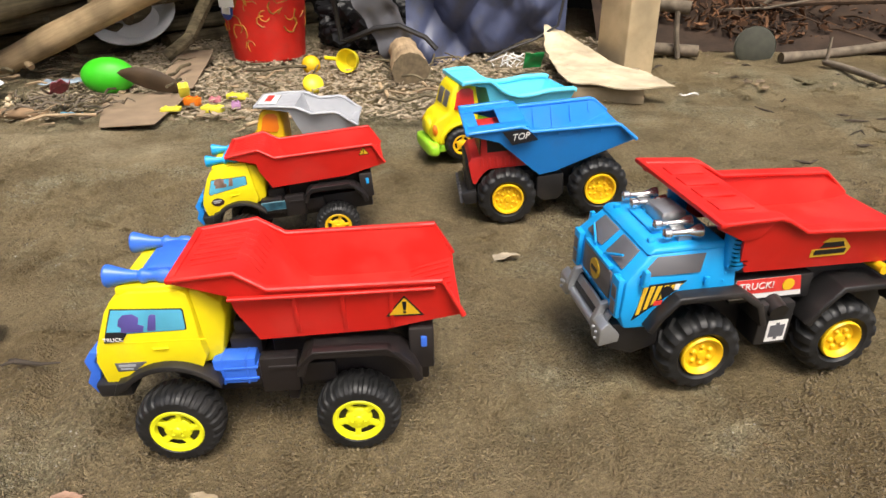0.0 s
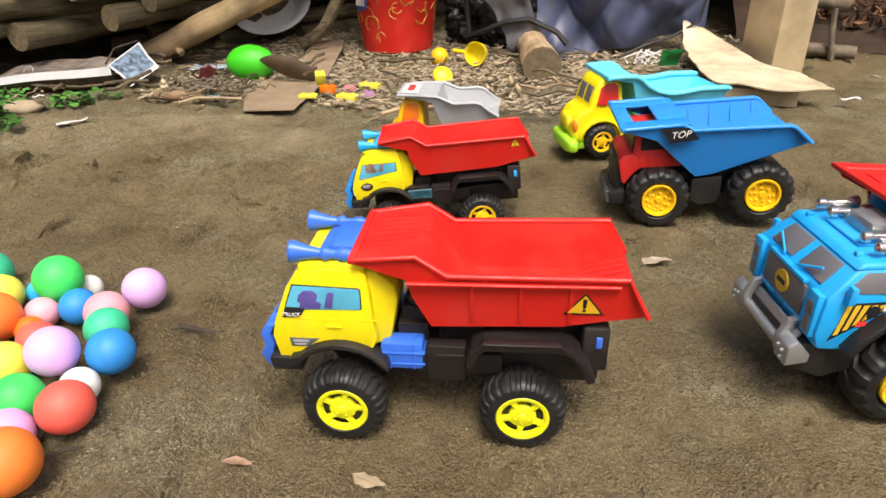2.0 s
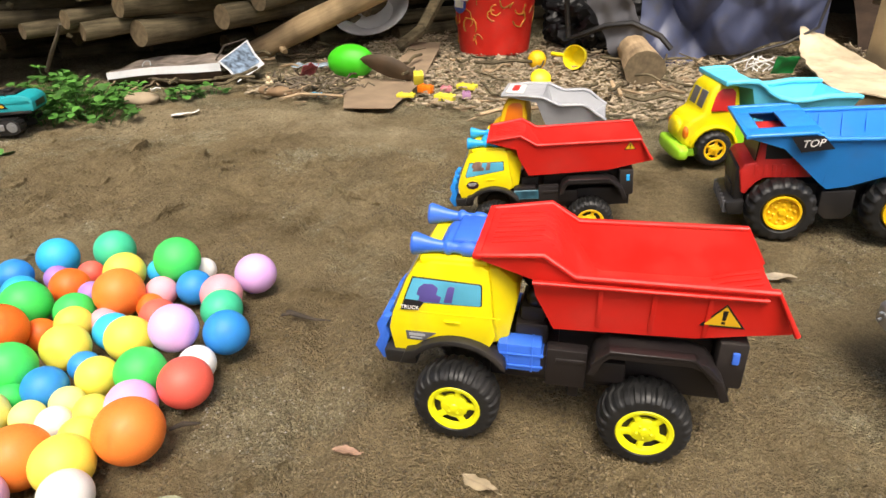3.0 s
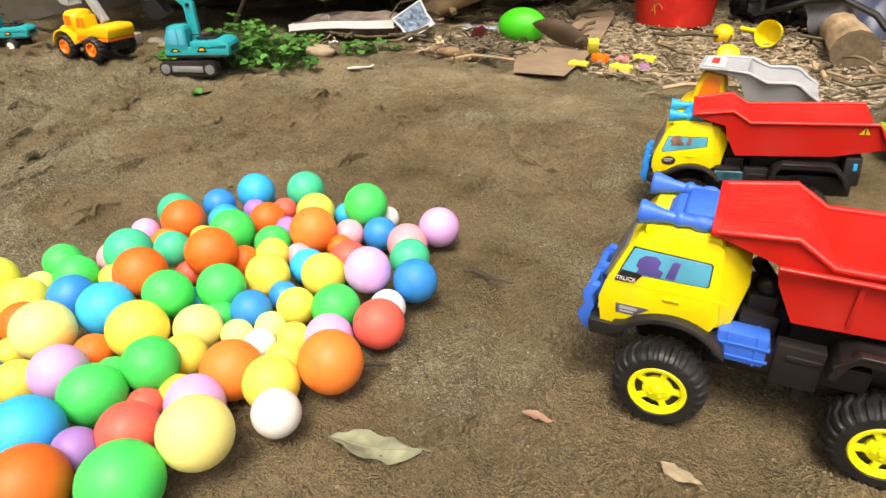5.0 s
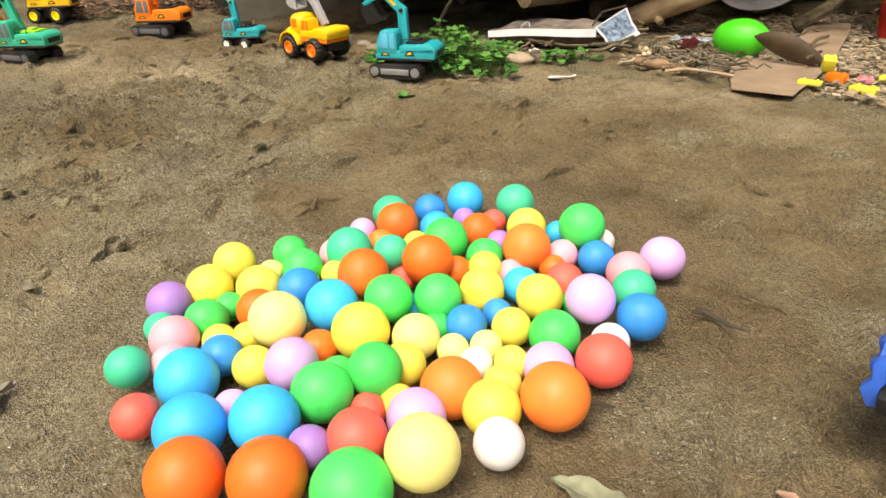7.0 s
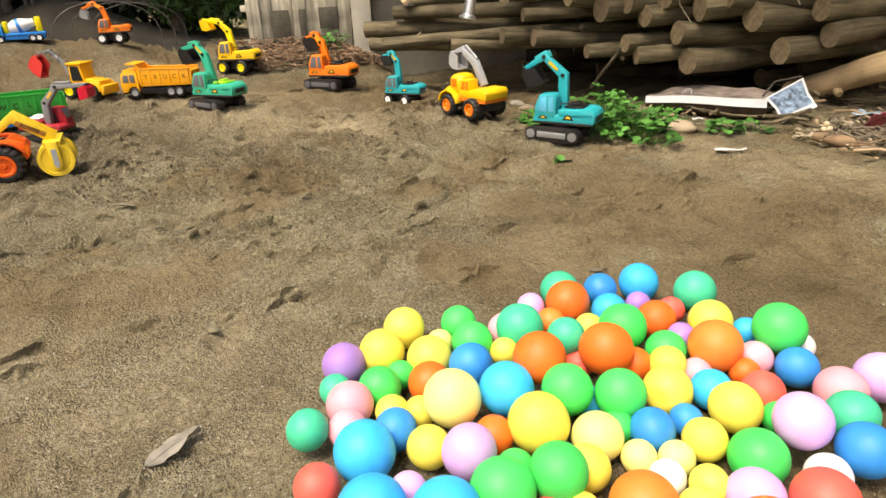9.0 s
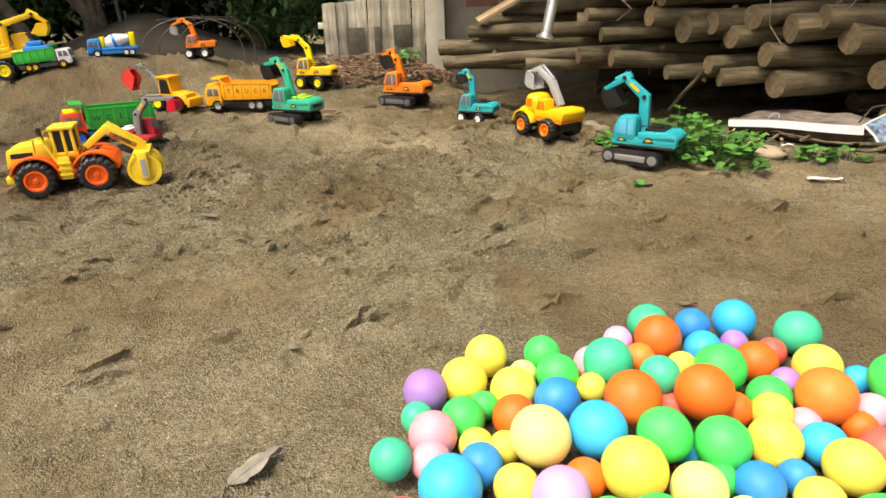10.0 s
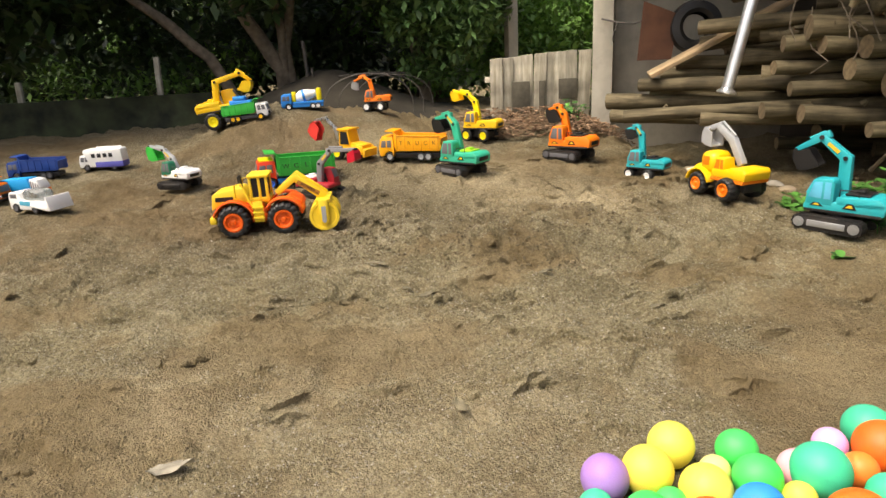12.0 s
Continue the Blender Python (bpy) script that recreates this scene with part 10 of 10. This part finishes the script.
def roller(x, y, turn, s):
    o = thing("toy_roller", "yellow and orange toy loader with a roller drum", "toy roller", x, y, on_ground(x, y), turn, s, "toy diggers")
    wheels(o, ((-0.072, 0.05), (-0.072, -0.05), (0.062, 0.05), (0.062, -0.05)), 0.046, 0.042, REDORANGE, "plain", 16, lug=0.06)
    part("chassis", Geo().prism([(-0.125, 0.05), (-0.118, 0.08), (-0.03, 0.096), (0.02, 0.062), (0.08, 0.104), (0.112, 0.09), (0.112, 0.05), (0.0, 0.036), (-0.1, 0.036)], -0.036, 0.036, 0.004), REDORANGE, o)
    for sgn in (-1, 1):
        part("mudguard", Geo().fold(arc(-0.072, 0.046, 0.052, 15, 165, 10), 0.006, *sorted((sgn * 0.03, sgn * 0.060)), 0.002), REDORANGE, o)
        part("mudguard", Geo().fold(arc(0.062, 0.046, 0.052, 25, 160, 10), 0.006, *sorted((sgn * 0.03, sgn * 0.060)), 0.002), REDORANGE, o)
        part("ladder", Geo().box(-0.016, 0.01, *sorted((sgn * 0.056, sgn * 0.062)), 0.042, 0.098, 0.001).box(-0.018, 0.012, *sorted((sgn * 0.056, sgn * 0.066)), 0.052, 0.056).box(-0.018, 0.012, *sorted((sgn * 0.056, sgn * 0.066)), 0.066, 0.07).box(-0.018, 0.012, *sorted((sgn * 0.056, sgn * 0.066)), 0.08, 0.084), WARMYELLOW, o)
        rail = [(-0.062, sgn * 0.05, 0.11), (-0.06, sgn * 0.052, 0.144), (-0.042, sgn * 0.053, 0.148), (-0.025, sgn * 0.055, 0.1), (-0.018, sgn * 0.056, 0.085)]
        part("rail", Geo().tube(rail, 0.003, 6), WARMYELLOW, o)
    part("engine_hood", Geo().prism([(-0.132, 0.075), (-0.126, 0.118), (-0.11, 0.126), (-0.045, 0.134), (-0.03, 0.112), (-0.03, 0.092), (-0.11, 0.088)], -0.038, 0.038, 0.004), WARMYELLOW, o)
    part("rear_bumper", Geo().box(-0.138, -0.12, -0.05, 0.05, 0.04, 0.058, 0.002), WARMYELLOW, o)
    for k in range(6):
        part("hazard_stripe", Geo().prism([(-0.045 + 0.016 * k, 0.041), (-0.038 + 0.016 * k, 0.041), (-0.03 + 0.016 * k, 0.057), (-0.037 + 0.016 * k, 0.057)], 0.137, 0.1388, 0), INK, o, at=pose(0, 0, 0, 0, 0, 90))
    part("hood_grille", Geo().box(-0.118, -0.07, -0.0388, 0.0388, 0.1, 0.112, 0), INK, o)
    part("exhaust", Geo().rod((-0.055, 0.018, 0.1), (-0.062, 0.018, 0.156), 0.0045, n=8).rod((-0.045, -0.018, 0.1), (-0.05, -0.018, 0.166), 0.0045, n=8), BLACK, o)
    cab = part("cab", Geo().box(-0.042, 0.028, -0.034, 0.034, 0.092, 0.104, 0.002), WARMYELLOW, o)
    part("roof", Geo().box(-0.028, 0.03, -0.038, 0.038, 0.158, 0.167, 0.003), WARMYELLOW, cab)
    for xx in (-0.022, 0.002, 0.022):
        for sgn in (-1, 1):
            part("pillar", Geo().prism([(xx - 0.004, 0.096), (xx + 0.004, 0.096), (xx + 0.003, 0.16), (xx - 0.004, 0.16)], *sorted((sgn * 0.027, sgn * 0.034)), 0.001), WARMYELLOW, cab)
    part("window", Geo().box(-0.02, 0.02, -0.03, 0.03, 0.1, 0.159), INK, cab)
    for sgn in (-1, 1):
        bo = part("lift_arm", arm_piece(Geo(), (0.045, 0.11), (0.175, 0.09), 0.01, 0.016, 0.024, (0.098, 0.15)), WARMYELLOW, o, at=Matrix.Translation((0, sgn * 0.022, 0)))
        part("printed_band", Geo().prism([(0.100, 0.133), (0.108, 0.143), (0.164, 0.107), (0.158, 0.097)], *sorted((sgn * 0.0048, sgn * 0.0053)), 0), mat("brown_band_print", (0.40, 0.17, 0.03), 0.4, vary=0.5, vscale=90), bo)
        lettering("POWER", 0.0125, INK, bo, Matrix.Translation((0.132, sgn * 0.0057, 0.1205)) @ pose(0, 0, 0, 90, 0, 180 if sgn > 0 else 0) @ pose(0, 0, 0, 0, 0, (33 if sgn > 0 else -33)))
    part("yoke", Geo().box(0.15, 0.19, -0.05, 0.05, 0.08, 0.09, 0.002), WARMYELLOW, o)
    for sgn in (-1, 1):
        slot = part("yoke_arm", Geo().prism([(0.158, 0.03)] + arc(0.17, 0.03, 0.012, 180, 360, 8) + [(0.182, 0.03), (0.182, 0.088), (0.158, 0.088)], *sorted((sgn * 0.049, sgn * 0.055)), 0.001), WARMYELLOW, o)
        part("slot", Geo().prism(arc(0.17, 0.03, 0.006, 180, 360, 6) + [(0.176, 0.07), (0.164, 0.07)], *sorted((sgn * 0.0545, sgn * 0.0558)), 0), GREY, slot)
    dr = Geo().lathe([(0, -0.047), (0.032, -0.047), (0.034, -0.049), (0.041, -0.049), (0.042, -0.018), (0.037, -0.016), (0.037, 0.016), (0.042, 0.018), (0.041, 0.049), (0.036, 0.049), (0.034, 0.047), (0, 0.047)], (0.17, 0, 0.042), (0, 1, 0), 30)
    part("drum", dr, WARMYELLOW, o, "yellow roller drum")


roller(-2.255, -0.19, 86, 1.05)


def rescue_truck(x, y, turn, s):
    o = thing("toy_truck", "white toy rescue truck with a clear cover and flat front ramp", "toy truck", x, y, on_ground(x, y), turn, s, "toy lorries")
    wheels(o, ((0.035, 0.04), (0.035, -0.04), (-0.075, 0.04), (-0.075, -0.04)), 0.021, 0.02, DKGREY, "plain", 14)
    part("body", Geo().prism([(0.02, 0.014), (0.02, 0.052), (-0.04, 0.056), (-0.052, 0.085), (-0.105, 0.085), (-0.112, 0.05), (-0.11, 0.014)], -0.046, 0.046, 0.004), WHITE, o)
    part("ramp", Geo().prism([(0.018, 0.03), (0.112, 0.016), (0.13, 0.016), (0.116, 0.074), (0.111, 0.074), (0.11, 0.03), (0.018, 0.042)], -0.056, 0.056, 0.002), WHITE, o)
    for sgn in (-1, 1):
        part("ramp_side", Geo().prism([(0.018, 0.03), (0.126, 0.02), (0.118, 0.058), (0.018, 0.056)], *sorted((sgn * 0.046, sgn * 0.05)), 0.001), WHITE, o)
        part("side_window", Geo().prism([(0.01, 0.03), (0.012, 0.05), (-0.05, 0.052), (-0.052, 0.034)], *sorted((sgn * 0.0455, sgn * 0.0468)), 0.0004), SKYPRINT, o)
        part("cab_window", Geo().prism([(-0.062, 0.062), (-0.06, 0.08), (-0.098, 0.08), (-0.1, 0.062)], *sorted((sgn * 0.0455, sgn * 0.0468)), 0.0004), GLASSGREY, o)
    part("cover", rounded(Geo(), (0.05, 0.040, 0.030), (0.008, 0, 0.066), 6, 3), mat("cloudy_clear_plastic", (0.55, 0.57, 0.56), 0.15, trans=0.85, vary=0.05), o, "cloudy clear plastic cover")
    part("grille", Geo().box(-0.1145, -0.11, -0.03, 0.03, 0.018, 0.04, 0.001), GREY, o)


def box_truck(x, y, turn, s):
    o = thing("toy_truck", "blue toy box truck with white striped end", "toy truck", x, y, on_ground(x, y), turn, s, "toy lorries")
    wheels(o, ((0.05, 0.036), (0.05, -0.036), (-0.06, 0.036), (-0.06, -0.036)), 0.02, 0.018, DKGREY, "plain", 14)
    part("chassis", Geo().box(-0.1, 0.11, -0.036, 0.036, 0.016, 0.04, 0.003), BLACK, o)
    bd = part("box_body", Geo().prism([(-0.105, 0.04), (-0.105, 0.098), (0.05, 0.104), (0.06, 0.04)], -0.044, 0.044, 0.004), CABBLUE, o)
    part("cab", Geo().prism([(0.06, 0.03), (0.06, 0.1), (0.1, 0.092), (0.116, 0.055), (0.116, 0.03)], -0.042, 0.042, 0.004), WHITE, o)
    for k in range(4):
        part("stripe", Geo().box(0.064 + 0.012 * k, 0.07 + 0.012 * k, -0.0428, 0.0428, 0.05, 0.088 - 0.006 * k), GLASSGREY, o)
    part("bumper", Geo().box(0.114, 0.12, -0.042, 0.042, 0.022, 0.042, 0.002), ORANGE, o)


rescue_truck(-2.55, -0.915, 60, 0.76)
box_truck(-2.774, -1.045, 78, 0.64)
road_truck("tipper_lorry", "orange toy lorry beside the white rescue truck", -2.741, -1.173, 75, 0.7, ORANGE, ORANGE, DKGREY, bed_label="orange tipping body")
